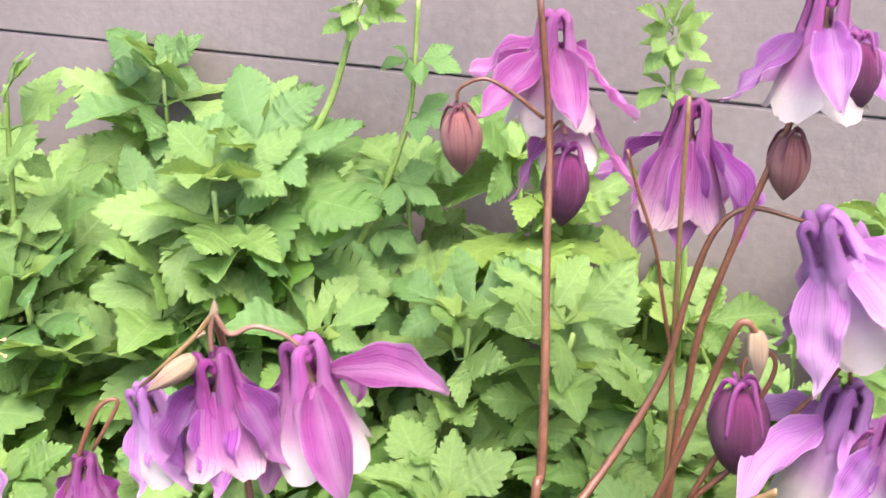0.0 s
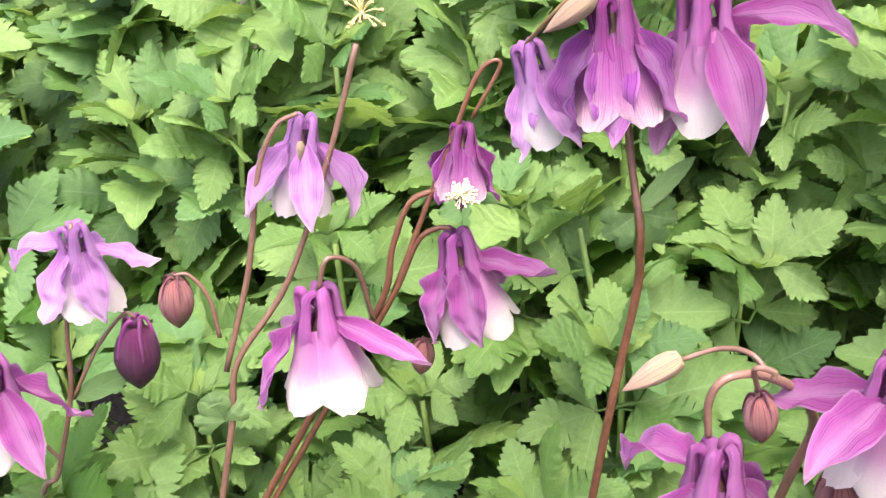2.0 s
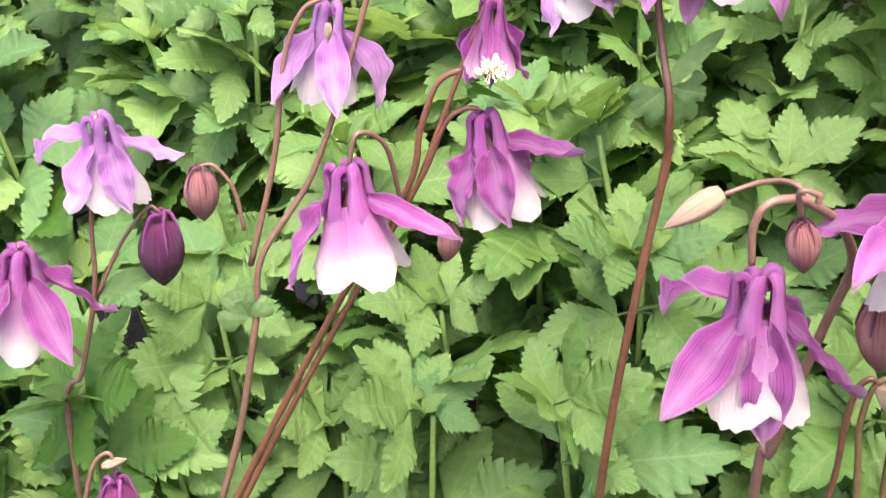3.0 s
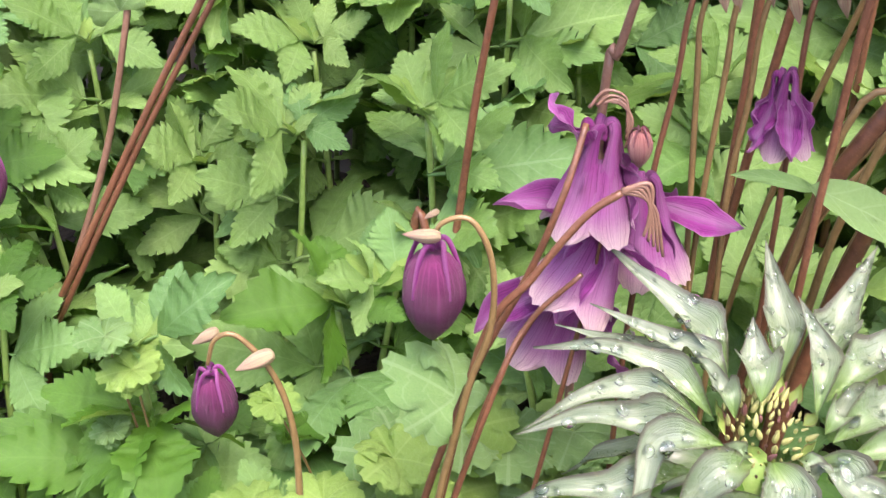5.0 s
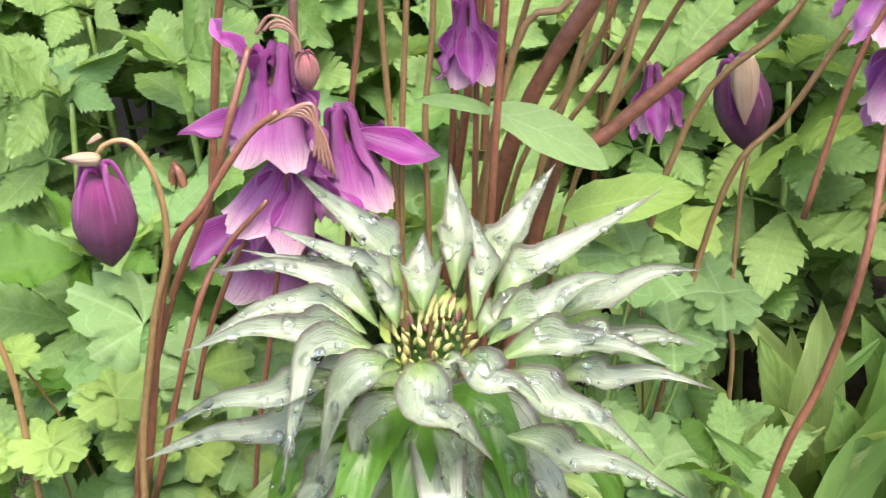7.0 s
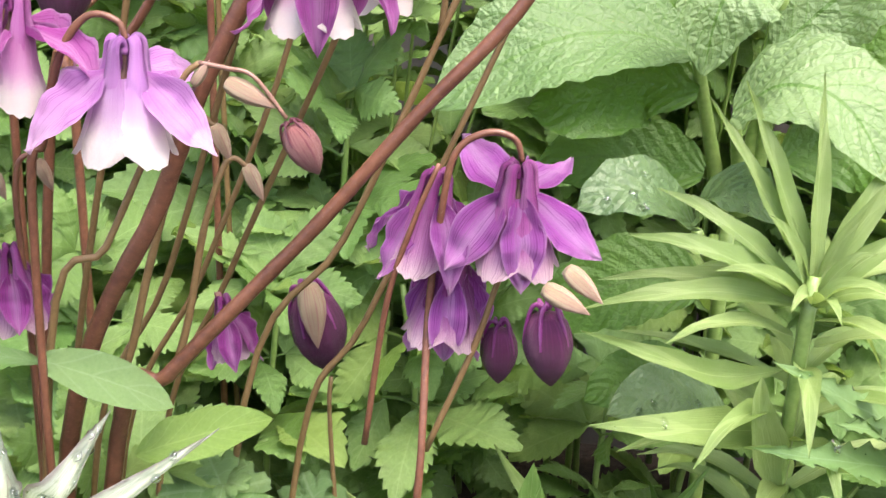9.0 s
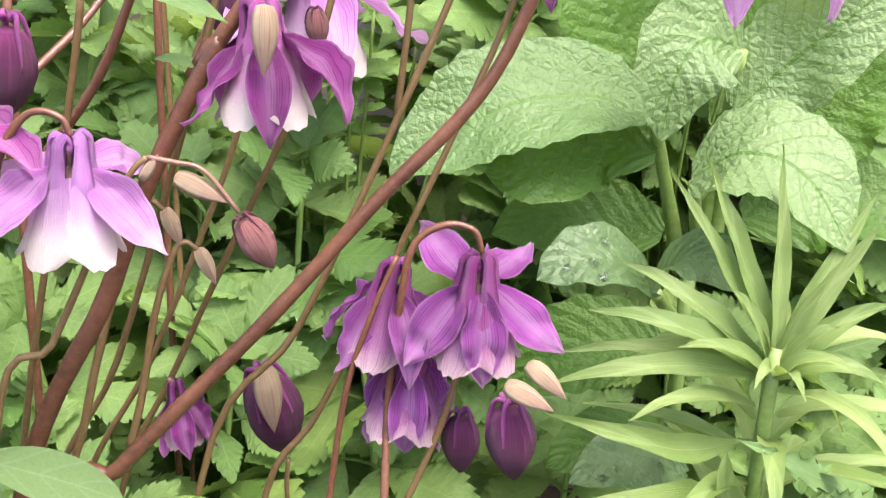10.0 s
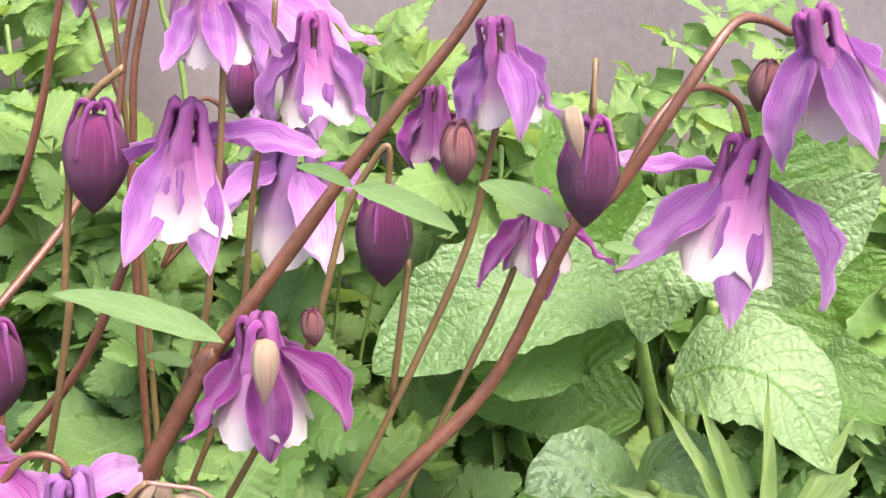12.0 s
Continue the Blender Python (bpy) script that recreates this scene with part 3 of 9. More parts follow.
def flower(parent, top, bottom, palette="pink", yaw=0.0, droop=48.0, sepals=(), spread=1.0, wild=8.0, long=1.0, broad=1.0, face=18.0):
    """A nodding columbine flower from the top of its spurs to the rim of its cup. sepals: own droops of the five, in degrees below level."""
    m, k = hang(top, bottom, 4.25, yaw)
    rng = random.Random(round(top[0] * 9000 + top[2] * 7000))
    m.translation = Vector(top) - m.col[2].to_3d() * 1.6 * k
    size = Matrix.Diagonal((k, k, k, 1))
    head = part("flower", RECEPTACLE, parent, m @ size)
    seps, pets = PALETTES[palette]
    for i in range(5):
        a = 72 * i + rng.uniform(-7, 7)
        wide = Matrix.Diagonal((spread, spread, 1, 1))
        part("petal", pets[(i + rng.randrange(4)) % 4], head, m @ size @ Matrix.Rotation(radians(72 * i + 36), 4, "Z") @ wide)
        d = sepals[i] if sepals else droop + rng.uniform(-wild, wild)
        if d is not None:
            part("sepal", seps[(i + rng.randrange(5)) % 5], head, m @ size @ Matrix.Rotation(radians(a), 4, "Z") @ Matrix.Translation((0.5, 0, 0.38)) @ Matrix.Rotation(radians(d), 4, "Y") @ Matrix.Rotation(radians(rng.uniform(-1, 1) * (12 if wild < 15 else 50) + face * math.cos(radians(a + yaw))), 4, "X") @ Matrix.Diagonal((long, broad, 1, 1)))
    part("stamen_tuft", STAMENS, head, m @ size)
    return head


def bud(parent, top, bottom, yaw=0.0, dusky=False):
    """A closed, ribbed purple bud with five hooked spurs at its top."""
    m, k = hang(top, bottom, 3.1, yaw)
    m.translation = Vector(top) - m.col[2].to_3d() * 0.6 * k
    size = Matrix.Diagonal((k, k, k, 1))
    body = part("bud", BUD_DUSKY if dusky else BUD_BODY, parent, m @ size)
    for i in range(5):
        part("spur", BUD_SPUR_DUSKY if dusky else BUD_SPUR, body, m @ size @ Matrix.Rotation(radians(72 * i + 18), 4, "Z"))
    return body


def young_bud(parent, top, tip, label=""):
    m, k = hang(top, tip, 2.05, 0)
    m.translation = Vector(top)
    return part("young_bud", YOUNG_BODY, parent, m @ Matrix.Diagonal((k, k, k, 1)), label)


# leaves shared by many plants
TOOTHED = {}
for key, mat in (("bright", LEAF_BRIGHT), ("mid", LEAF_MID), ("blue", LEAF_BLUE), ("deep", LEAF_DEEP_SHADE), ("lime", LEAF_LIME)):
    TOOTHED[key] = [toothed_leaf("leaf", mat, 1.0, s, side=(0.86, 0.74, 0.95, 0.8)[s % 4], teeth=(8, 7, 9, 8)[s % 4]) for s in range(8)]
YOUNG_LEAF = [mesh_of("young_leaf", *leaflet(1.0, 0.6, 4, 60 + k), LEAF_LIME if k == 2 else LEAF_BRIGHT) for k in range(3)]
LOBED = [lobed_leaf("leaf", LEAF_PALE, 1.0, s) for s in range(3)]
LOBED_LIME = [lobed_leaf("leaf", LEAF_LIME, 1.0, s) for s in range(2)]
SMALL_LIME = [simple_leaf("leaf", LEAF_LIME, 1.0, 0.36, oval, 0.05, 0.15, 0.2, 0.05, seed=9)]
SMALL_OVAL = [simple_leaf("leaf", LEAF_PALE, 1.0, 0.36, oval, 0.05, 0.12 + 0.1 * s, 0.2, 0.02, seed=s) for s in range(3)]


def set_leaf(parent, mesh, base, tip, up=(0, -0.25, 1), width=1.0, reach=1.5, label=""):
    """A leaf from its base to its tip; reach is the unit mesh's own length."""
    base, tip = Vector(base), Vector(tip)
    k = (tip - base).length / reach
    return part("leaf", mesh, parent, aim(base, tip - base, up) @ Matrix.Diagonal((k, k * width, k, 1)), label)


def curved_leaf(parent, points, width, shape, material, up=(0, -0.5, 1), cup=0.3, ruffle=0.02, rows=16, cols=4, seed=0, name="leaf", label="", drops=0, twist=0.0):
    """A leaf laid along a smooth line through the points, its face turned to up; drops: rain drops lying on it."""
    at = Vector(points[0])
    line = spline(points, 8)
    verts, faces, uvs = [], [], []
    size = sum((b - a).length for a, b in zip(line, line[1:]))
    grid = []
    for i in range(rows + 1):
        v = i / rows
        k = min(int(v * (len(line) - 1)), len(line) - 2)
        c = line[k].lerp(line[k + 1], v * (len(line) - 1) - k)
        ahead = (line[k + 1] - line[k]).normalized()
        side = Vector(up).cross(ahead).normalized()
        face = ahead.cross(side)
        tw = twist * v * v
        side, face = side * math.cos(tw) + face * math.sin(tw), face * math.cos(tw) - side * math.sin(tw)
        row = []
        for j in range(cols + 1):
            s = 2 * j / cols - 1
            w = shape(v, s) * width / 2
            lift = cup * abs(s) ** 1.5 * w + ruffle * size * noise.noise((v * 6 + seed * 3.1, s * 1.7, seed)) * (0.3 + abs(s))
            q = c + side * s * w + face * lift - at
            row.append((q, face))
            verts.append(tuple(q))
            uvs.append((0.5 + s / 2, v))
        grid.append(row)
    n = cols + 1
    for i in range(rows):
        for j in range(cols):
            faces.append((i * n + j, i * n + j + 1, (i + 1) * n + j + 1, (i + 1) * n + j))
    leaf = part(name, mesh_of(name, verts, faces, uvs, material), parent, Matrix.Translation(at), label)
    rng = random.Random(seed + 77)
    for _ in range(drops):
        i, j = rng.randrange(3, rows - 2), rng.randrange(1, cols)
        q, face = grid[i][j]
        q = q.lerp(grid[i + 1][j + rng.choice((-1, 0, 0, 1))][0], rng.random())
        r = rng.choice((0.0005, 0.0007, 0.0009, 0.0012, 0.0015, 0.0019, 0.0025))
        z = face.normalized()
        x = Vector((1, 0.2, 0)).cross(z).normalized()
        m = Matrix((x, z.cross(x), z)).transposed().to_4x4()
        m.translation = at + q + face * r * 0.15
        part("rain_drop", DROP, leaf, m @ Matrix.Diagonal((r * rng.uniform(0.9, 1.4), r, r * 0.55, 1)))
    return leaf


DROP = mesh_of("rain_drop", *lathe([(0.05, 1.0), (0.5, 0.87), (0.87, 0.5), (1.0, 0.0), (0.87, -0.4), (0.3, -0.6)], 12), WATER)


def big_drop(leaf, at, r):
    """A single fat rain drop lying on a leaf."""
    part("rain_drop", DROP, leaf, Matrix.Translation(Vector(at)) @ Matrix.Rotation(radians(30), 4, "X") @ Matrix.Diagonal((r * 1.2, r, r * 0.6, 1)))


def foxglove(v, s):
    """A broad oval leaf with a pointed tip and a finely scalloped edge."""
    w = math.sin(math.pi * min(v * 0.97 + 0.03, 1) ** 0.85) ** 0.75
    return max(w * (1 - 0.05 * math.cos(v * 75) * (abs(s) > 0.9)), 0.03)


LILY_KNOB = mesh_of("flower_bud", *lathe(YOUNG_PROFILE, 8, 0.05), LILY_BUD)
LILY_KNOB_BROWN = mesh_of("flower_bud", *lathe(YOUNG_PROFILE, 8, 0.05), LILY_BUD_BROWN)


def lily_bud(parent, base, tip, mesh):
    m, k = hang(base, tip, 2.05, 0)
    m.translation = Vector(base)
    return part("flower_bud", mesh, parent, m @ Matrix.Diagonal((k * 0.95, k * 0.95, k, 1)))


def tuft(name, at, material, count, size, label):
    """A tuft of dry stamens: thin bent threads with knobs, on a small core."""
    rng = random.Random(count)
    piece = [tube([(0, 0, -0.3 * size), (0, 0, 0.2 * size)], 0.25 * size, 0.15 * size, 6, 1)]
    for k in range(count):
        a, el = k * 2.4, rng.uniform(-0.6, 1.2)
        d = Vector((math.cos(a) * math.cos(el), math.sin(a) * math.cos(el), math.sin(el))) * size * rng.uniform(0.7, 1.2)
        piece.append(tube([(0, 0, 0), tuple(d * 0.6 + Vector((0, 0, 0.1 * size))), tuple(d)], 0.07 * size, 0.05 * size, 4, 2))
        piece.append(tube([tuple(d), tuple(d * 1.15)], 0.12 * size, 0.09 * size, 5, 1))
    ob = new(name, mesh_of(name, *merged(piece), material))
    ob.location = at
    return tagged(ob, label, "dried flower")


# ---- ground and wall ----
def ground():
    n, far = 60, 30.0
    verts, faces, uvs = [], [], []
    for i in range(n + 1):
        for j in range(n + 1):
            a, b = 2 * i / n - 1, 2 * j / n - 1
            x, y = math.copysign(abs(a) ** 4 * far + abs(a) * 0.9, a), math.copysign(abs(b) ** 4 * far + abs(b) * 0.9, b) + 0.4
            verts.append((x, y, 0.018 * noise.noise((x * 9, y * 9, 0)) + 0.008 * noise.noise((x * 40, y * 40, 3)) - 0.012))
            uvs.append((i / n, j / n))
    for i in range(n):
        for j in range(n):
            k = i * (n + 1) + j
            faces.append((k, k + n + 1, k + n + 2, k + 1))
    return tagged(new("ground", mesh_of("ground", verts, faces, uvs, SOIL)), "dark damp garden soil under the plants", "ground", kind="structure")


ground()
WALL_TURN, WALL_AT = radians(-20.5), Vector((0.0, 0.83, 0.0))


def wall():
    """A grey plastered wall of two courses with a thin open joint between them."""
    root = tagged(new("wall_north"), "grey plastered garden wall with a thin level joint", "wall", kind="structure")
    WORLD[root] = Matrix.Translation(WALL_AT) @ Matrix.Rotation(WALL_TURN, 4, "Z")
    root.matrix_basis = WORLD[root]
    for k, (z0, z1) in enumerate(((-0.1, WALL_JOINT - 0.0007), (WALL_JOINT + 0.0007, 1.6))):
        bm = bmesh.new()
        bmesh.ops.create_cube(bm, size=1.0)
        bmesh.ops.scale(bm, vec=(9.0, 0.2, z1 - z0), verts=bm.verts)
        bmesh.ops.translate(bm, vec=(0, 0.1, (z0 + z1) / 2), verts=bm.verts)
        bmesh.ops.bevel(bm, geom=bm.edges[:], offset=0.0014, segments=2, affect="EDGES")
        me = bpy.data.meshes.new("course")
        bm.to_mesh(me)
        bm.free()
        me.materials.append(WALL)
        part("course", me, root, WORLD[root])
    bm = bmesh.new()
    bmesh.ops.create_cube(bm, size=1.0)
    bmesh.ops.scale(bm, vec=(9.0, 0.18, 0.02), verts=bm.verts)
    bmesh.ops.translate(bm, vec=(0, 0.104, WALL_JOINT), verts=bm.verts)
    me = bpy.data.meshes.new("mortar")
    bm.to_mesh(me)
    bm.free()
    me.materials.append(SOIL)
    part("mortar", me, root, WORLD[root])


WALL_JOINT = 0.508
wall()


def wall_y(x):
    return WALL_AT.y + math.tan(WALL_TURN) * x


# ---- the bed of toothed leaves against the wall ----
def canopy(x, y):
    """The height of the leaf bed: it rises towards the wall."""
    d = y + 0.30 * max(x, 0) - 0.5
    h = 0.27 + d * (1.0 if d > 0 else 0.45)
    return max(0.06, min(h, 0.46 if x < -0.1 else 0.495)) + 0.06 * noise.noise((x * 7, y * 7, 2))


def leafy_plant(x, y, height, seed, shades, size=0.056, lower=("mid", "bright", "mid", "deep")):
    rng = random.Random(seed)
    lean = Vector((rng.uniform(-0.1, 0.1), rng.uniform(-0.16, 0.02), 1))
    root = plant("herb_plant", (x, y, -0.005), "bushy green herb with saw-toothed leaves in the garden bed", "plant", "herbs of the leaf bed")
    pts = [Vector((x, y, -0.005)) + lean * height * k / 3 + Vector((rng.uniform(-0.006, 0.006), rng.uniform(-0.006, 0.006), 0)) * (k > 0) for k in range(4)]
    stem(root, [tuple(p) for p in pts], 0.003, 0.0017, STEM_GREEN, sides=6)
    top = Vector((x, y, 0)) + lean * height
    if height > 0.14:
        for k in range(4):
            a = 90 * k + rng.uniform(-30, 30)
            out = Vector((math.cos(radians(a)), math.sin(radians(a)), rng.uniform(0.5, 1.3)))
            r = size * rng.uniform(0.3, 0.5)
            part("young_leaf", rng.choice(YOUNG_LEAF), root, aim(top, out, (0, -0.6, 1)) @ Matrix.Diagonal((r, r, r, 1)))
    count = max(3, int(height / 0.042))
    for k in range(count):
        f = 1 - 0.85 * k / count * min(1.0, 0.22 / height + 0.25) if k else 1.0
        at = Vector((x, y, 0)) + lean * height * f
        for side in range(3 if k < 3 or y > 0.46 else 2):
            a = rng.uniform(0, 360) if k else 120 * side + rng.uniform(-30, 30)
            if k > 1:
                a = rng.uniform(180, 360)
            out = Vector((math.cos(radians(a)), math.sin(radians(a)), rng.uniform(-0.05, 0.6) if k else rng.uniform(0.3, 0.9)))
            s = size * rng.uniform(0.65, 1.25) * (0.8 if k == 0 else 1.0)
            # Lower leaves draw on deeper tones, shade inside the plant put into colour.
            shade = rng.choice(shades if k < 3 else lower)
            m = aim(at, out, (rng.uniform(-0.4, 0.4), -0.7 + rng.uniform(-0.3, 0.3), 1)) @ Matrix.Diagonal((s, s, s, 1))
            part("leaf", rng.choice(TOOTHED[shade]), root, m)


def leaf_bed():
    rng = random.Random(5)
    seed = 100
    x = -0.62
    while x < 0.8:
        y = 0.34
        while y < wall_y(x) - 0.04:
            px, py = x + rng.uniform(-0.028, 0.028), y + rng.uniform(-0.028, 0.028)
            if 0.1 < px < 0.4 and py < 0.43:
                y += 0.062
                continue
            h = canopy(px, py) * rng.uniform(0.8, 1.1)
            if 0.02 < px < 0.2 and 0.43 < py < 0.52:
                h += 0.03
            if 0.205 < px < 0.31:
                h = min(h, 0.25)
            elif 0.15 < px < 0.21:
                h = min(h, 0.36)
            elif px > 0.38:
                h = min(h, 0.41 if px < 0.5 else 0.47)
            low = px > 0.23 and py < 0.46
            if low:
                h = rng.uniform(0.15, 0.23)
            back = py > wall_y(px) - 0.13
            shades = ("mid", "blue", "bright", "deep") if low else ("blue", "mid", "bright", "blue") if back else ("bright", "mid", "bright", "blue", "bright")
            if px > 0.08:
                shades = ("bright", "bright", "bright", "mid", "lime")
            # Front left of the bed: its shade is coloured in with deep leaves.
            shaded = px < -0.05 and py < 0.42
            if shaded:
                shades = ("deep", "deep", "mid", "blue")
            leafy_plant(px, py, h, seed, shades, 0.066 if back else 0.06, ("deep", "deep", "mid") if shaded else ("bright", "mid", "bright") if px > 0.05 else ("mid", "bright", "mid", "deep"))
            seed += 1
            y += 0.075 if x < 0 else 0.062
        x += 0.078 if x < 0 else 0.064


def low_herbs():
    """Low leaves that cover the soil in front of the bed, coloured dark as shade."""
    rng = random.Random(11)
    seed = 900
    for i in range(11):
        for j in range(4):
            x, y = -0.36 + 0.072 * i + rng.uniform(-0.02, 0.02), 0.15 + 0.055 * j + rng.uniform(-0.015, 0.015)
            if x > 0.15:
                continue
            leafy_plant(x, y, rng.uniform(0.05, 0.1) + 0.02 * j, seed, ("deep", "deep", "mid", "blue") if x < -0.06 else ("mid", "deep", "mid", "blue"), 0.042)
            seed += 1


leaf_bed()
low_herbs()


# ---- the plants in front, one by one ----

k0 = plant("columbine_stalk", (0.0430, 0.4061, 0.0000), "tall red-brown columbine stalk with nodding pink and white flowers", "flower", "columbine stalks")
stem(k0, [(0.0430, 0.4061, 0.0000), (0.0486, 0.4102, 0.3987), (0.0526, 0.4204, 0.4406), (0.0539, 0.4355, 0.4878), (0.0539, 0.4505, 0.5336), (0.0546, 0.4655, 0.5806), (0.0487, 0.4707, 0.6400)], 0.0024, 0.0015, STEM_RED)
flower(k0, (0.0587, 0.4982, 0.6262), (0.0585, 0.4982, 0.5702), "pink", -6, 38)
bud(k0, (0.0637, 0.4697, 0.5764), (0.0617, 0.4697, 0.5338), 10)
flower(k0, (0.0652, 0.5000, 0.5946), (0.0659, 0.5000, 0.5520), "pink", -18, 62, sepals=(52, None, None, 64, None), long=1.45)
stem(k0, [(0.0524, 0.4707, 0.5854), (0.0408, 0.4708, 0.5952), (0.0277, 0.4708, 0.6025), (0.0171, 0.4708, 0.5988), (0.0155, 0.4708, 0.5927)], 0.001, 0.0008, STEM_RED, name="pedicel")
bud(k0, (0.0159, 0.4708, 0.5947), (0.0186, 0.4708, 0.5578), 0, True)
stem(k0, [(0.0528, 0.4707, 0.5753), (0.0591, 0.4707, 0.5841), (0.0611, 0.4607, 0.5816)], 0.001, 0.0008, STEM_RED, name="pedicel")

k1 = plant("columbine_stalk", (0.1286, 0.4630, 0.3934), "columbine stalk with a large lilac flower and dark bud", "flower", "columbine stalks")
stem(k1, [(0.0486, 0.4102, 0.3987), (0.0853, 0.4430, 0.4297), (0.1101, 0.4590, 0.4664), (0.1190, 0.4644, 0.5032), (0.1281, 0.4648, 0.5350), (0.1422, 0.4654, 0.5468), (0.1667, 0.4629, 0.5417)], 0.0022, 0.001, STEM_RED)
flower(k1, (0.1721, 0.4629, 0.5469), (0.2045, 0.4629, 0.4796), "lilac", 0, 52)
bud(k1, (0.1474, 0.4630, 0.4656), (0.1506, 0.4630, 0.4067), 0)
flower(k1, (0.1969, 0.4629, 0.4618), (0.1967, 0.4629, 0.3885), "lilac", -12, 40)
stem(k1, [(0.1286, 0.4630, 0.3934), (0.1453, 0.4630, 0.4308), (0.1596, 0.4629, 0.4572), (0.1622, 0.4629, 0.4722), (0.1545, 0.4630, 0.4786), (0.1482, 0.4630, 0.4721), (0.1476, 0.4630, 0.4638)], 0.0015, 0.0009, STEM_RED)
stem(k1, [(0.1286, 0.4630, 0.3934), (0.1569, 0.4629, 0.4229), (0.1845, 0.4629, 0.4572), (0.1953, 0.4629, 0.4722), (0.1984, 0.4629, 0.4603)], 0.0016, 0.0009, STEM_RED)

k2 = plant("columbine_stalk", (0.1217, 0.4830, 0.0000), "columbine stalk with lilac flowers that hang in a cluster", "flower", "columbine stalks")
stem(k2, [(0.1217, 0.4830, 0.0000), (0.1199, 0.4730, 0.3876), (0.1174, 0.4730, 0.4664), (0.1149, 0.4730, 0.5406), (0.1138, 0.4730, 0.5947)], 0.0018, 0.001, STEM_GREEN_RED)
flower(k2, (0.1248, 0.5100, 0.5835), (0.1202, 0.5050, 0.5204), "magenta", -18, 74, sepals=(66, 50, 40, 74, 80), long=1.1)
stem(k2, [(0.1174, 0.4730, 0.4664), (0.1100, 0.4730, 0.5000), (0.1050, 0.4730, 0.5243), (0.0954, 0.4730, 0.5513), (0.0891, 0.4730, 0.5708)], 0.001, 0.0008, STEM_RED, name="pedicel")

k3 = plant("columbine_stalk", (0.1107, 0.4530, 0.0000), "columbine stalk with a wide pale lilac flower and dusky buds", "flower", "columbine stalks")
stem(k3, [(0.1107, 0.4530, 0.0000), (0.1144, 0.4430, 0.4050), (0.1181, 0.4430, 0.4662), (0.1212, 0.4430, 0.5002), (0.1316, 0.4430, 0.5402), (0.1418, 0.4430, 0.5727), (0.1491, 0.4430, 0.5965), (0.1548, 0.4430, 0.6282), (0.1534, 0.4430, 0.6540)], 0.002, 0.0012, STEM_RED)
flower(k3, (0.1564, 0.4429, 0.6476), (0.1574, 0.4429, 0.5930), "purple", -30, 40)
bud(k3, (0.1671, 0.4329, 0.6327), (0.1696, 0.4329, 0.5974), 0)
bud(k3, (0.1495, 0.4430, 0.5930), (0.1495, 0.4430, 0.5575), 0, True)

k4 = plant("columbine_stalk", (-0.1297, 0.3914, 0.0000), "columbine stalk with magenta and white flowers hanging from a fuzzy tip", "flower", "columbine stalks")
stem(k4, [(-0.1297, 0.3914, 0.0000), (-0.1278, 0.3813, 0.0734), (-0.1192, 0.3812, 0.1559), (-0.1127, 0.3812, 0.2225), (-0.0994, 0.3746, 0.1806), (-0.0846, 0.3759, 0.2878), (-0.0739, 0.3769, 0.3533), (-0.0646, 0.3778, 0.4039), (-0.0638, 0.3749, 0.4204), (-0.0639, 0.3749, 0.4348), (-0.0675, 0.3844, 0.4589), (-0.0712, 0.3918, 0.5017), (-0.0735, 0.3765, 0.5413)], 0.0025, 0.0014, STEM_RED)
flower(k4, (-0.0753, 0.3763, 0.5264), (-0.0711, 0.3767, 0.4750), "magenta", -18, 66, wild=12.0, long=1.0, broad=1.15)
flower(k4, (-0.0427, 0.3848, 0.5271), (-0.0375, 0.3854, 0.4698), "pink", 0, 50, sepals=(14, 50, 60, 66, 58), long=1.05)
flower(k4, (-0.1066, 0.3880, 0.5054), (-0.0967, 0.3890, 0.4636), "lilac", 12, 60)
stem(k4, [(-0.0735, 0.3765, 0.5413), (-0.0752, 0.3763, 0.5335), (-0.0754, 0.3763, 0.5250)], 0.0011, 0.0009, STEM_PINK, name="pedicel")
stem(k4, [(-0.0735, 0.3765, 0.5413), (-0.0684, 0.3770, 0.5322), (-0.0596, 0.3780, 0.5348), (-0.0498, 0.3790, 0.5314), (-0.0438, 0.3796, 0.5261)], 0.0011, 0.0009, STEM_PINK, name="pedicel")
stem(k4, [(-0.0735, 0.3765, 0.5413), (-0.0811, 0.3756, 0.5317), (-0.0954, 0.3741, 0.5181), (-0.1067, 0.3880, 0.5032)], 0.0011, 0.0009, STEM_GREEN_RED, name="pedicel")
young_bud(k4, (-0.0810, 0.3706, 0.5251), (-0.0991, 0.3687, 0.5126))
young_bud(k4, (-0.0736, 0.3764, 0.5393), (-0.0727, 0.3765, 0.5467))
young_bud(k4, (-0.0772, 0.3761, 0.5336), (-0.0821, 0.3755, 0.5308))
set_leaf(k4, SMALL_OVAL[0], (-0.0650, 0.3774, 0.4385), (-0.0438, 0.3796, 0.4612), (-0.3, -1, 0.6), 0.7, 1.0)
set_leaf(k4, LOBED[0], (-0.0640, 0.3775, 0.4384), (-0.0619, 0.3777, 0.4186), (0.1, -1, 0.5), 1.0, 1.0)

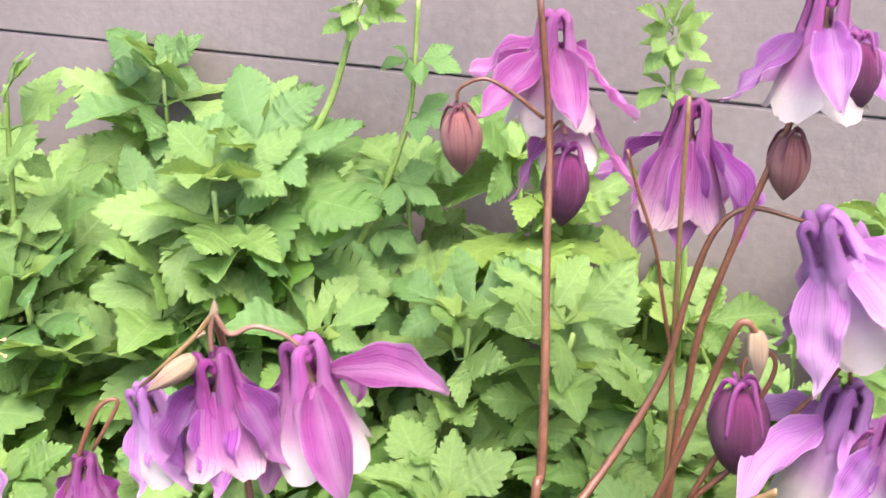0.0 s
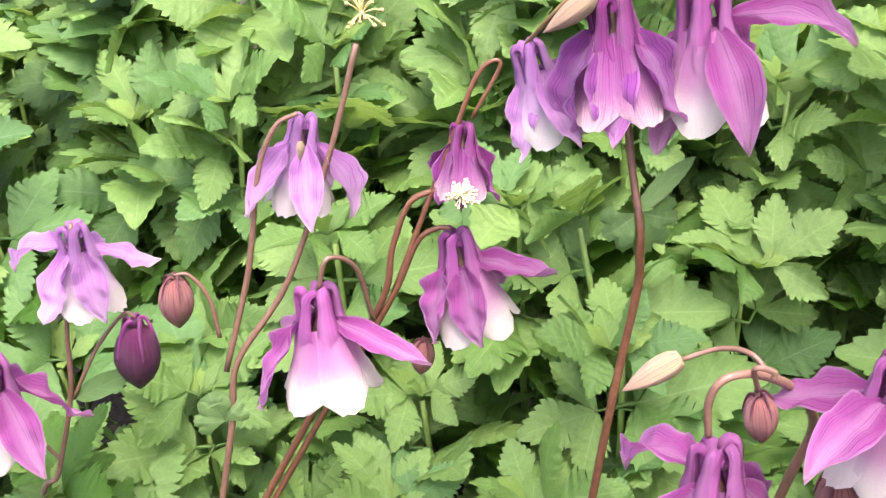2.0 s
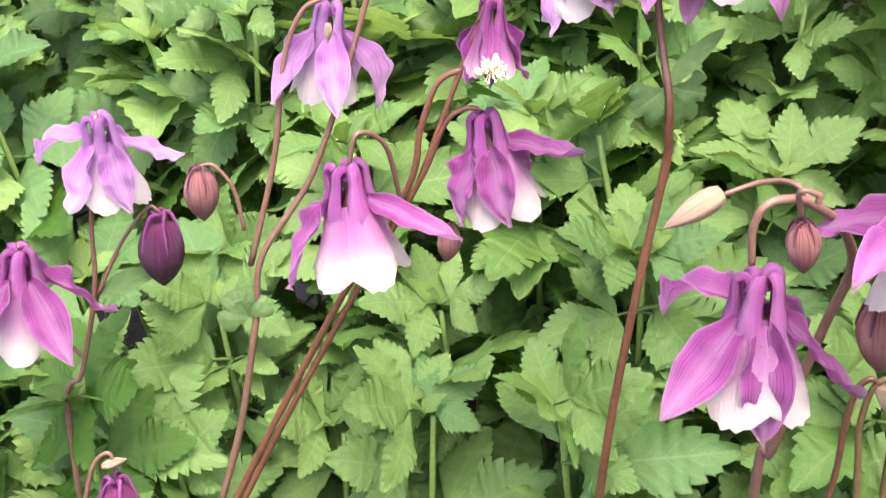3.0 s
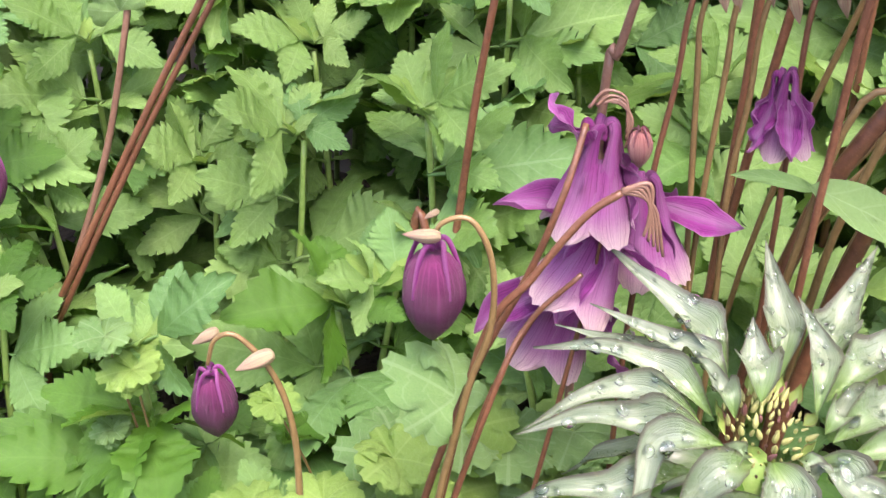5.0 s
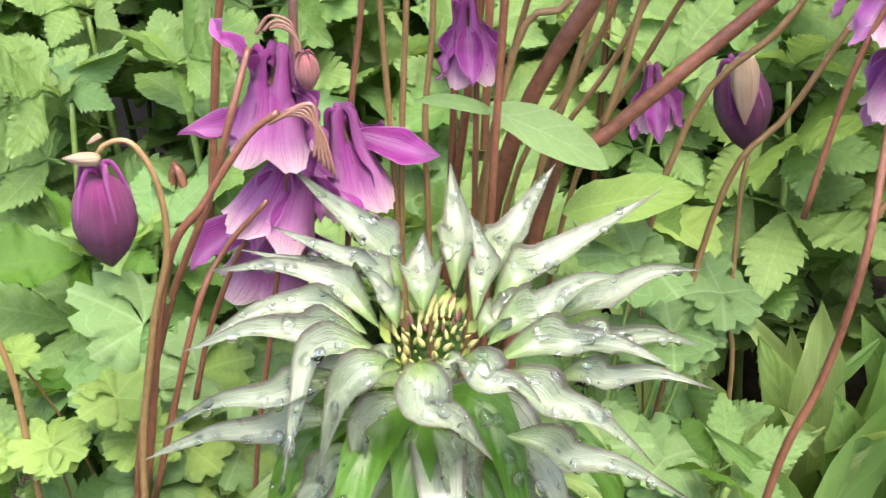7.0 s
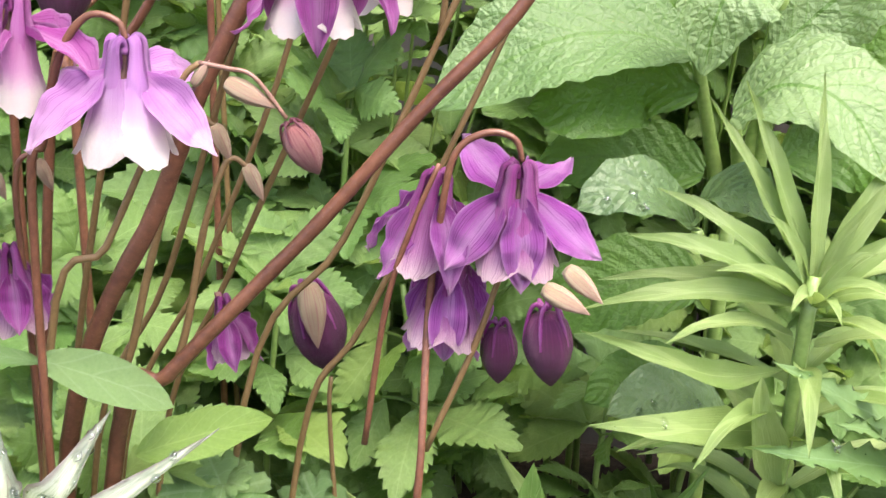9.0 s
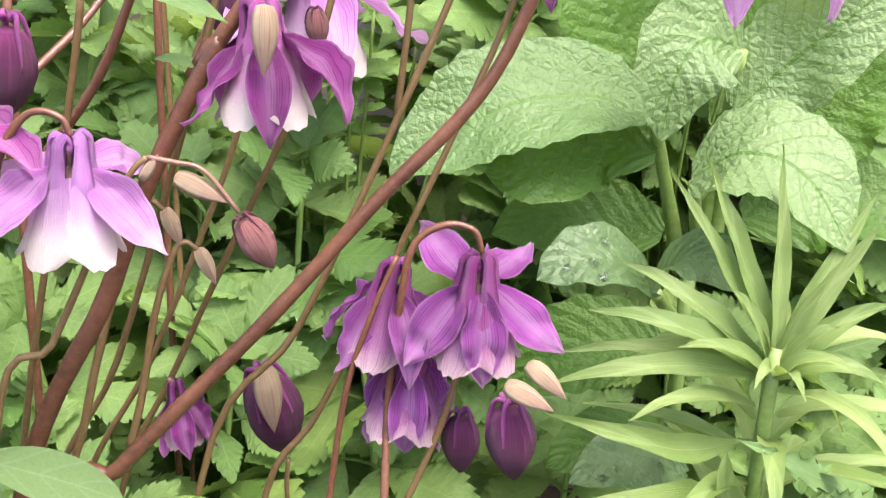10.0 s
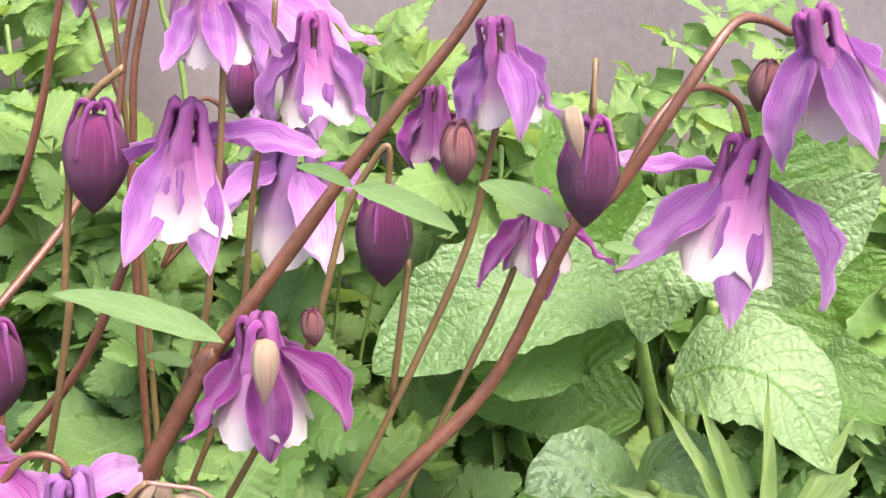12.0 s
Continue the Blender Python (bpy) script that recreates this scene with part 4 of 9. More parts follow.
k5 = plant("columbine_stalk", (-0.3345, 0.3937, 0.0000), "columbine stalk with a spent flower and pale pink flowers", "flower", "columbine stalks")
stem(k5, [(-0.3345, 0.3937, 0.0000), (-0.3163, 0.3789, 0.1432), (-0.3073, 0.3765, 0.1584), (-0.2556, 0.3798, 0.2532), (-0.2056, 0.3830, 0.3401), (-0.1717, 0.3834, 0.3928), (-0.1645, 0.3841, 0.4190), (-0.1558, 0.3851, 0.4390), (-0.1442, 0.3863, 0.4446)], 0.0023, 0.0011, STEM_RED)
stem(k5, [(-0.3133, 0.3790, 0.1432), (-0.3029, 0.3768, 0.1582), (-0.2515, 0.3801, 0.2531), (-0.2005, 0.3833, 0.3399), (-0.1668, 0.3839, 0.3953), (-0.1541, 0.3853, 0.4211), (-0.1456, 0.3862, 0.4271), (-0.1400, 0.3868, 0.4269)], 0.002, 0.001, STEM_RED)
flower(k5, (-0.1389, 0.3869, 0.4268), (-0.1308, 0.3878, 0.3764), "pink", -6, 50, sepals=(15, 50, 60, 66, 62), long=0.85)
flower(k5, (-0.1322, 0.3876, 0.4729), (-0.1345, 0.3874, 0.4405), "deep", -12, 72)
stem(k5, [(-0.1668, 0.3839, 0.3953), (-0.1384, 0.3870, 0.4626), (-0.1255, 0.3883, 0.4921), (-0.1169, 0.3893, 0.4951), (-0.1289, 0.3880, 0.4740)], 0.0012, 0.0008, STEM_RED, name="pedicel")
flower(k5, (-0.1899, 0.3512, 0.4195), (-0.1875, 0.3515, 0.3650), "pink", -16, 48, sepals=(20, None, 30, 58, None), long=1.0, broad=0.72, face=30)
stem(k5, [(-0.1730, 0.3732, 0.3909), (-0.1752, 0.3629, 0.4205), (-0.1833, 0.3520, 0.4302), (-0.1881, 0.3514, 0.4169)], 0.0011, 0.0009, STEM_PINK, name="pedicel")
bud(k5, (-0.1544, 0.3852, 0.3767), (-0.1574, 0.3849, 0.3555), 0, True)

k6 = plant("columbine_stalk", (-0.3478, 0.4143, 0.0000), "pinkish columbine stalk with a lavender flower and a dried seed head", "flower", "columbine stalks")
stem(k6, [(-0.3478, 0.4143, 0.0000), (-0.3304, 0.4026, 0.1259), (-0.3116, 0.4007, 0.1541), (-0.2781, 0.4039, 0.2358), (-0.2572, 0.4058, 0.3111), (-0.2493, 0.4065, 0.3468), (-0.2210, 0.4128, 0.3875), (-0.1950, 0.4182, 0.4507), (-0.1803, 0.4212, 0.4952)], 0.0022, 0.0012, STEM_PINK)
stem(k6, [(-0.2551, 0.4057, 0.3427), (-0.2377, 0.4093, 0.3949), (-0.2276, 0.4114, 0.4407), (-0.2176, 0.4135, 0.4618), (-0.2074, 0.4156, 0.4671)], 0.0015, 0.001, STEM_PINK)
flower(k6, (-0.2080, 0.4257, 0.4638), (-0.2149, 0.4243, 0.4168), "lilac", 3, 55, spread=0.9)
young_bud(k6, (-0.2018, 0.3963, 0.4614), (-0.2029, 0.3961, 0.4528))
set_leaf(k6, SMALL_OVAL[1], (-0.2562, 0.4055, 0.3301), (-0.2732, 0.4019, 0.3238), (0, -1, 0.5), 1.0, 1.0)
set_leaf(k6, LOBED[1], (-0.2599, 0.4047, 0.3142), (-0.2653, 0.4036, 0.3310), (0, -1, 0.5), 1.0, 1.0)
stem(k6, [(-0.2554, 0.4056, 0.3613), (-0.2573, 0.4052, 0.3824), (-0.2642, 0.4038, 0.3947), (-0.2704, 0.4025, 0.3953)], 0.0011, 0.0008, STEM_PINK, name="pedicel")
bud(k6, (-0.2707, 0.4025, 0.3982), (-0.2728, 0.4020, 0.3661), 0, True)

k7 = plant("columbine_stalk", (-0.3828, 0.3988, 0.0000), "columbine stalk with lavender and pink flowers and a dark bud", "flower", "columbine stalks")
stem(k7, [(-0.3828, 0.3988, 0.0000), (-0.3619, 0.3932, 0.2498), (-0.3484, 0.3960, 0.2862), (-0.3332, 0.3991, 0.3319), (-0.3274, 0.4003, 0.3692), (-0.3151, 0.4029, 0.4206)], 0.0018, 0.001, STEM_PINK)
flower(k7, (-0.3143, 0.4031, 0.4219), (-0.3151, 0.4029, 0.3746), "lilac", 30, 50, sepals=(28, 50, 20, 60, 66), long=0.9)
bud(k7, (-0.2960, 0.4069, 0.3721), (-0.3008, 0.4059, 0.3285), 0)
stem(k7, [(-0.3325, 0.3993, 0.3286), (-0.3163, 0.4027, 0.3557), (-0.3011, 0.4058, 0.3726), (-0.2963, 0.4068, 0.3706)], 0.001, 0.0008, STEM_PINK, name="pedicel")
flower(k7, (-0.3461, 0.3658, 0.3738), (-0.3542, 0.3641, 0.3187), "pink", 36, 45)
stem(k7, [(-0.3455, 0.3966, 0.2929), (-0.3560, 0.3944, 0.3145), (-0.3619, 0.3932, 0.3477), (-0.3460, 0.3658, 0.3724)], 0.001, 0.0008, STEM_PINK, name="pedicel")
set_leaf(k7, SMALL_OVAL[2], (-0.3312, 0.3996, 0.3284), (-0.3030, 0.4054, 0.3417), (0, -1, 0.6), 1.0, 1.0)

k8 = plant("columbine_stalk", (-0.0440, 0.2939, 0.0000), "columbine stalk with a wide pink flower and pale young buds", "flower", "columbine stalks")
stem(k8, [(-0.0440, 0.2939, 0.0000), (-0.0360, 0.2756, 0.3139), (-0.0315, 0.2710, 0.3466), (-0.0197, 0.2671, 0.3972), (-0.0143, 0.2625, 0.4210), (-0.0210, 0.2519, 0.4401), (-0.0332, 0.2407, 0.4531), (-0.0435, 0.2347, 0.4554), (-0.0475, 0.2343, 0.4481), (-0.0472, 0.2344, 0.4368)], 0.002, 0.001, STEM_PINK)
flower(k8, (-0.0442, 0.2350, 0.4354), (-0.0452, 0.2350, 0.3882), "pink", -6, 34, sepals=(44, 60, 26, 42, 78), long=1.0)
bud(k8, (-0.0341, 0.2407, 0.4492), (-0.0318, 0.2408, 0.4297), 0, True)
stem(k8, [(-0.0308, 0.2359, 0.4548), (-0.0311, 0.2359, 0.4573), (-0.0359, 0.2356, 0.4582), (-0.0340, 0.2407, 0.4483)], 0.001, 0.0008, STEM_PINK, name="pedicel")
flower(k8, (-0.0007, 0.2328, 0.4658), (0.0004, 0.2329, 0.4225), "pink", 4, 25, sepals=(30, 60, 20, 12, 66))
young_bud(k8, (-0.0542, 0.2545, 0.4492), (-0.0706, 0.2534, 0.4382))
stem(k8, [(-0.0300, 0.2436, 0.4500), (-0.0354, 0.2486, 0.4548), (-0.0435, 0.2551, 0.4523), (-0.0542, 0.2545, 0.4486)], 0.0009, 0.0007, STEM_PINK, name="pedicel")
bud(k8, (-0.0111, 0.2371, 0.4279), (-0.0091, 0.2373, 0.3993), 0, True)

k9 = plant("columbine_stalk", (-0.1135, 0.2279, 0.0000), "columbine stalk with ragged deep purple flowers and arching pedicels", "flower", "columbine stalks")
stem(k9, [(-0.1135, 0.2279, 0.0000), (-0.1048, 0.2178, 0.1454), (-0.0834, 0.2176, 0.2319), (-0.0625, 0.2173, 0.2823), (-0.0517, 0.2172, 0.3149), (-0.0453, 0.2271, 0.3357)], 0.0017, 0.0012, STEM_RED)
stem(k9, [(-0.0979, 0.2078, 0.1544), (-0.0786, 0.2075, 0.2575), (-0.0613, 0.2073, 0.2873), (-0.0453, 0.2071, 0.3110), (-0.0340, 0.2070, 0.3204)], 0.0017, 0.0012, STEM_RED)
stem(k9, [(-0.0648, 0.2474, 0.0000), (-0.0599, 0.2373, 0.1308), (-0.0464, 0.2371, 0.2201), (-0.0372, 0.2370, 0.2754), (-0.0351, 0.2370, 0.3072)], 0.0013, 0.0008, STEM_RED)
stem(k9, [(-0.0837, 0.2476, 0.1729), (-0.0725, 0.2475, 0.2131), (-0.0531, 0.2472, 0.2554), (-0.0354, 0.2470, 0.2717)], 0.0013, 0.0009, STEM_RED)
stem(k9, [(-0.0969, 0.2127, 0.1470), (-0.0728, 0.2175, 0.2322), (-0.0612, 0.2273, 0.2561), (-0.0430, 0.2271, 0.2779)], 0.0014, 0.001, STEM_RED)
flower(k9, (-0.0380, 0.2370, 0.3341), (-0.0417, 0.2371, 0.2880), "deep", -19, 30, sepals=(72, 60, 10, -48, 86), wild=30.0, long=0.75)
flower(k9, (-0.0281, 0.2509, 0.2982), (-0.0485, 0.2432, 0.2514), "deep", -19, 30, sepals=(14, 6, None, 2, 84), wild=30.0, long=0.95)
flower(k9, (-0.0187, 0.2668, 0.3001), (-0.0132, 0.2668, 0.2536), "deep", -1, 40, sepals=(22, 40, 60, 70, 80), wild=30.0, long=0.9)
flower(k9, (-0.0384, 0.2671, 0.2632), (-0.0554, 0.2673, 0.2122), "deep", -19, 65, wild=30.0, long=0.9)
stem(k9, [(-0.0439, 0.2371, 0.3374), (-0.0389, 0.2371, 0.3436), (-0.0321, 0.2370, 0.3417), (-0.0307, 0.2370, 0.3347)], 0.0007, 0.0005, STEM_PINK, name="pedicel")
stem(k9, [(-0.0392, 0.2171, 0.3121), (-0.0305, 0.2170, 0.3154), (-0.0215, 0.2169, 0.3104), (-0.0169, 0.2168, 0.2919)], 0.0009, 0.0006, STEM_PINK, name="pedicel")
stem(k9, [(-0.0415, 0.2371, 0.3383), (-0.0370, 0.2370, 0.3420), (-0.0313, 0.2370, 0.3394), (-0.0307, 0.2370, 0.3318)], 0.0007, 0.0005, STEM_PINK, name="pedicel")
stem(k9, [(-0.0376, 0.2170, 0.3131), (-0.0287, 0.2169, 0.3163), (-0.0219, 0.2169, 0.3093), (-0.0187, 0.2168, 0.2938)], 0.0009, 0.0006, STEM_PINK, name="pedicel")
stem(k9, [(-0.0391, 0.2371, 0.3392), (-0.0350, 0.2370, 0.3405), (-0.0305, 0.2370, 0.3369), (-0.0307, 0.2370, 0.3289)], 0.0007, 0.0005, STEM_PINK, name="pedicel")
stem(k9, [(-0.0361, 0.2170, 0.3142), (-0.0270, 0.2169, 0.3171), (-0.0223, 0.2169, 0.3083), (-0.0205, 0.2168, 0.2957)], 0.0009, 0.0006, STEM_PINK, name="pedicel")
stem(k9, [(-0.0368, 0.2370, 0.3400), (-0.0331, 0.2370, 0.3389), (-0.0297, 0.2370, 0.3345), (-0.0307, 0.2370, 0.3260)], 0.0007, 0.0005, STEM_PINK, name="pedicel")
stem(k9, [(-0.0345, 0.2170, 0.3153), (-0.0253, 0.2169, 0.3180), (-0.0226, 0.2169, 0.3072), (-0.0223, 0.2169, 0.2976)], 0.0009, 0.0006, STEM_PINK, name="pedicel")
stem(k9, [(-0.0344, 0.2370, 0.3409), (-0.0311, 0.2370, 0.3373), (-0.0289, 0.2369, 0.3321), (-0.0306, 0.2370, 0.3231)], 0.0007, 0.0005, STEM_PINK, name="pedicel")
stem(k9, [(-0.0330, 0.2170, 0.3164), (-0.0236, 0.2169, 0.3188), (-0.0230, 0.2169, 0.3062), (-0.0241, 0.2169, 0.2995)], 0.0009, 0.0006, STEM_PINK, name="pedicel")
bud(k9, (-0.0270, 0.2309, 0.3348), (-0.0259, 0.2309, 0.3173), 0, True)

k10 = plant("columbine_stalk", (-0.1027, 0.2107, 0.0000), "columbine stalk with a plump dark purple bud on an arched pedicel", "flower", "columbine stalks")
stem(k10, [(-0.1027, 0.2107, 0.0000), (-0.0963, 0.2006, 0.1606), (-0.0838, 0.2004, 0.2379), (-0.0750, 0.2003, 0.2708), (-0.0751, 0.2003, 0.2969), (-0.0821, 0.2004, 0.3121), (-0.0915, 0.2005, 0.3109), (-0.0955, 0.2006, 0.3026)], 0.0016, 0.0008, STEM_GREEN_RED)
bud(k10, (-0.0946, 0.2006, 0.3068), (-0.0946, 0.2006, 0.2631), 0)
young_bud(k10, (-0.0920, 0.1965, 0.3082), (-0.1044, 0.1967, 0.3083))
young_bud(k10, (-0.0930, 0.2046, 0.3132), (-0.0979, 0.2046, 0.3100))
set_leaf(k10, LOBED[0], (-0.0867, 0.2005, 0.2415), (-0.1116, 0.2008, 0.2573), (0.3, -0.6, 1), 0.8, 1.0)

k11 = plant("columbine_stalk", (-0.1515, 0.2426, 0.0000), "young columbine stalk with a small purple bud", "flower", "columbine stalks")
stem(k11, [(-0.1515, 0.2426, 0.0000), (-0.1516, 0.2326, 0.1389), (-0.1519, 0.2326, 0.1953), (-0.1583, 0.2324, 0.2250), (-0.1707, 0.2319, 0.2428), (-0.1796, 0.2315, 0.2414), (-0.1836, 0.2314, 0.2298)], 0.0017, 0.0009, STEM_GREEN_RED)
bud(k11, (-0.1827, 0.2314, 0.2298), (-0.1825, 0.2314, 0.1927), 0)
young_bud(k11, (-0.1572, 0.2284, 0.2379), (-0.1721, 0.2278, 0.2299))
young_bud(k11, (-0.1795, 0.2356, 0.2428), (-0.1901, 0.2352, 0.2362))

k12 = plant("columbine_stalk", (0.0474, 0.2994, 0.0000), "olive columbine stems with pale oval leaves", "flower", "columbine stalks")
stem(k12, [(0.0474, 0.2994, 0.0000), (0.0589, 0.2893, 0.2298), (0.0723, 0.2891, 0.2955), (0.0831, 0.2890, 0.3355), (0.0959, 0.2888, 0.3744), (0.1010, 0.2888, 0.3817), (0.1071, 0.2887, 0.3767)], 0.002, 0.0012, STEM_GREEN_RED)
stem(k12, [(0.0879, 0.2889, 0.2809), (0.0934, 0.2889, 0.3008), (0.1006, 0.2888, 0.3359), (0.1088, 0.2887, 0.3601), (0.1134, 0.2886, 0.3644), (0.1184, 0.2886, 0.3603)], 0.0018, 0.001, STEM_GREEN_RED)
young_bud(k12, (0.1065, 0.2887, 0.3777), (0.1122, 0.2886, 0.3623))
young_bud(k12, (0.1180, 0.2886, 0.3612), (0.1241, 0.2885, 0.3464))
wet_leaf = set_leaf(k12, SMALL_OVAL[0], (0.0381, 0.2495, 0.3042), (0.0870, 0.2489, 0.2815), (0.2, -0.8, 1), 1.0, 1.0)
big_drop(wet_leaf, (0.0614, 0.2480, 0.2913), 0.0024)
set_leaf(k12, SMALL_OVAL[2], (0.0403, 0.2495, 0.3024), (0.0114, 0.2498, 0.3118), (0, -0.8, 1), 0.6, 1.0)
set_leaf(k12, SMALL_LIME[0], (0.0694, 0.2591, 0.2553), (0.1230, 0.2585, 0.2692), (0, -0.6, 1), 1.1, 1.0)
set_leaf(k12, SMALL_LIME[0], (0.0809, 0.2690, 0.2411), (0.1228, 0.2685, 0.2287), (0, -0.6, 1), 0.8, 1.3)

k13 = plant("columbine_stalk", (-0.0212, 0.2837, 0.0000), "bundle of slim brown columbine stems with a deep purple flower", "flower", "columbine stalks")
stem(k13, [(-0.0212, 0.2837, 0.0000), (-0.0192, 0.2737, 0.1975), (-0.0172, 0.2736, 0.2474), (-0.0146, 0.2736, 0.2951), (-0.0095, 0.2736, 0.3340), (-0.0082, 0.2735, 0.3553), (-0.0058, 0.2735, 0.3696), (-0.0019, 0.2735, 0.3741), (0.0019, 0.2734, 0.3714)], 0.0014, 0.001, STEM_RED)
young_bud(k13, (0.0014, 0.2734, 0.3722), (0.0053, 0.2734, 0.3601))
stem(k13, [(0.0090, 0.2833, 0.0000), (0.0059, 0.2734, 0.1981), (0.0031, 0.2734, 0.2426), (0.0015, 0.2734, 0.2735), (-0.0024, 0.2735, 0.3385), (-0.0035, 0.2735, 0.3554), (-0.0011, 0.2735, 0.3697), (0.0028, 0.2734, 0.3742), (0.0066, 0.2734, 0.3715)], 0.0014, 0.001, STEM_GREEN_RED)
young_bud(k13, (0.0061, 0.2734, 0.3723), (0.0100, 0.2733, 0.3602))
stem(k13, [(0.0053, 0.2834, 0.0000), (0.0049, 0.2734, 0.1981), (0.0046, 0.2734, 0.2427), (0.0054, 0.2734, 0.2884), (0.0078, 0.2734, 0.3387), (0.0081, 0.2733, 0.3577), (0.0102, 0.2733, 0.3720), (0.0140, 0.2733, 0.3765), (0.0178, 0.2732, 0.3738)], 0.0014, 0.001, STEM_GREEN_RED)
young_bud(k13, (0.0174, 0.2732, 0.3745), (0.0215, 0.2732, 0.3625))
stem(k13, [(0.0326, 0.2831, 0.0000), (0.0337, 0.2730, 0.1989), (0.0346, 0.2730, 0.2381), (0.0347, 0.2730, 0.2743), (0.0347, 0.2730, 0.3262), (0.0345, 0.2730, 0.3542), (0.0362, 0.2730, 0.3686), (0.0399, 0.2730, 0.3731), (0.0438, 0.2729, 0.3703)], 0.0014, 0.001, STEM_RED)
young_bud(k13, (0.0433, 0.2729, 0.3711), (0.0478, 0.2729, 0.3590))
stem(k13, [(0.0172, 0.2832, 0.0000), (0.0165, 0.2732, 0.1984), (0.0158, 0.2733, 0.2429), (0.0146, 0.2733, 0.2910), (0.0175, 0.2732, 0.3258), (0.0180, 0.2732, 0.3517), (0.0200, 0.2732, 0.3662), (0.0238, 0.2732, 0.3707), (0.0276, 0.2731, 0.3680)], 0.0014, 0.001, STEM_GREEN_RED)
young_bud(k13, (0.0272, 0.2731, 0.3688), (0.0314, 0.2731, 0.3566))
flower(k13, (0.0297, 0.2731, 0.3403), (0.0324, 0.2731, 0.3044), "deep", -13, 66, long=0.80, spread=0.85)

k14 = plant("columbine_stalk", (0.1619, 0.2993, 0.0000), "columbine stalk with a dark bud and a pale pod", "flower", "columbine stalks")
stem(k14, [(0.1619, 0.2993, 0.0000), (0.1576, 0.2894, 0.1467), (0.1524, 0.2895, 0.1907), (0.1494, 0.2895, 0.2479), (0.1502, 0.2895, 0.2665)], 0.0013, 0.001, STEM_GREEN_RED)
bud(k14, (0.1392, 0.2896, 0.3122), (0.1507, 0.2895, 0.2665), 0)
young_bud(k14, (0.1396, 0.2776, 0.3141), (0.1433, 0.2776, 0.2856))
flower(k14, (0.1063, 0.2900, 0.3079), (0.1097, 0.2900, 0.2784), "deep", -19, 70, spread=0.8)
stem(k14, [(0.1038, 0.2900, 0.2782), (0.1108, 0.2899, 0.2934), (0.1041, 0.2900, 0.3078), (0.1067, 0.2900, 0.3055)], 0.001, 0.0008, STEM_PINK, name="pedicel")

k15 = plant("columbine_stalk", (0.0213, 0.2973, 0.0000), "thick red columbine stalk with a lilac and white flower and buds", "flower", "columbine stalks")
stem(k15, [(0.0213, 0.2973, 0.0000), (0.0436, 0.2807, 0.2520), (0.0854, 0.2681, 0.3559), (0.1008, 0.2635, 0.3958), (0.1246, 0.2564, 0.4429), (0.1199, 0.2587, 0.4361), (0.1384, 0.2524, 0.4624), (0.1527, 0.2476, 0.4836), (0.1680, 0.2424, 0.5066), (0.1826, 0.2375, 0.5269), (0.1997, 0.2317, 0.5505), (0.2157, 0.2263, 0.5791)], 0.0042, 0.0016, STEM_RED)
flower(k15, (0.1392, 0.2469, 0.4605), (0.1393, 0.2468, 0.4157), "deeppale", -25, 42, sepals=(46, 60, 60, 52, 74))
young_bud(k15, (0.1371, 0.2265, 0.4596), (0.1363, 0.2268, 0.4378))
bud(k15, (0.1577, 0.2565, 0.4567), (0.1592, 0.2560, 0.4404), 0, True)
set_leaf(k15, SMALL_OVAL[0], (0.1278, 0.2455, 0.4518), (0.0782, 0.2623, 0.4709), (0, -0.5, 1), 0.55, 1.0)
set_leaf(k15, SMALL_OVAL[1], (0.1662, 0.2325, 0.5041), (0.1993, 0.2213, 0.4931), (0, -0.8, 1), 0.7, 1.0)
set_leaf(k15, SMALL_OVAL[2], (0.1662, 0.2325, 0.5041), (0.1512, 0.2375, 0.5133), (0, -0.8, 1), 0.8, 1.0)
set_leaf(k15, SMALL_OVAL[2], (0.1211, 0.2689, 0.4334), (0.1052, 0.2742, 0.4394), (0, -0.8, 1), 0.8, 1.0)

k16 = plant("columbine_stalk", (0.0333, 0.2558, 0.0000), "columbine stalk with a lilac flower on a hooked pedicel", "flower", "columbine stalks")
stem(k16, [(0.0333, 0.2558, 0.0000), (0.0423, 0.2431, 0.3414), (0.0492, 0.2411, 0.3865), (0.0568, 0.2388, 0.4142), (0.0662, 0.2360, 0.4272), (0.0753, 0.2332, 0.4263), (0.0779, 0.2325, 0.4203)], 0.0017, 0.001, STEM_RED)
flower(k16, (0.0775, 0.2326, 0.4229), (0.0750, 0.2333, 0.3781), "lilac", -18, 38, sepals=(44, 15, 15, 44, None), long=1.0, broad=1.05, face=46)
flower(k16, (0.0445, 0.2424, 0.4347), (0.0372, 0.2447, 0.3954), "pink", -23, 30)

k17 = plant("columbine_stalk", (0.0147, 0.2718, 0.0000), "columbine stalk with peach-coloured young buds", "flower", "columbine stalks")
stem(k17, [(0.0147, 0.2718, 0.0000), (0.0426, 0.2535, 0.3027), (0.0658, 0.2465, 0.3463), (0.0838, 0.2411, 0.3848), (0.0946, 0.2379, 0.4060), (0.1001, 0.2363, 0.4117)], 0.0016, 0.001, STEM_GREEN_RED)
young_bud(k17, (0.1085, 0.2337, 0.4056), (0.1240, 0.2291, 0.3973))
bud(k17, (0.1265, 0.2283, 0.3950), (0.1381, 0.2249, 0.3742), 0, True)
young_bud(k17, (0.0980, 0.2369, 0.4043), (0.1036, 0.2352, 0.4128))
stem(k17, [(0.1001, 0.2363, 0.4117), (0.1087, 0.2337, 0.4102), (0.1173, 0.2311, 0.4077), (0.1274, 0.2281, 0.3941)], 0.0009, 0.0007, STEM_PINK, name="pedicel")

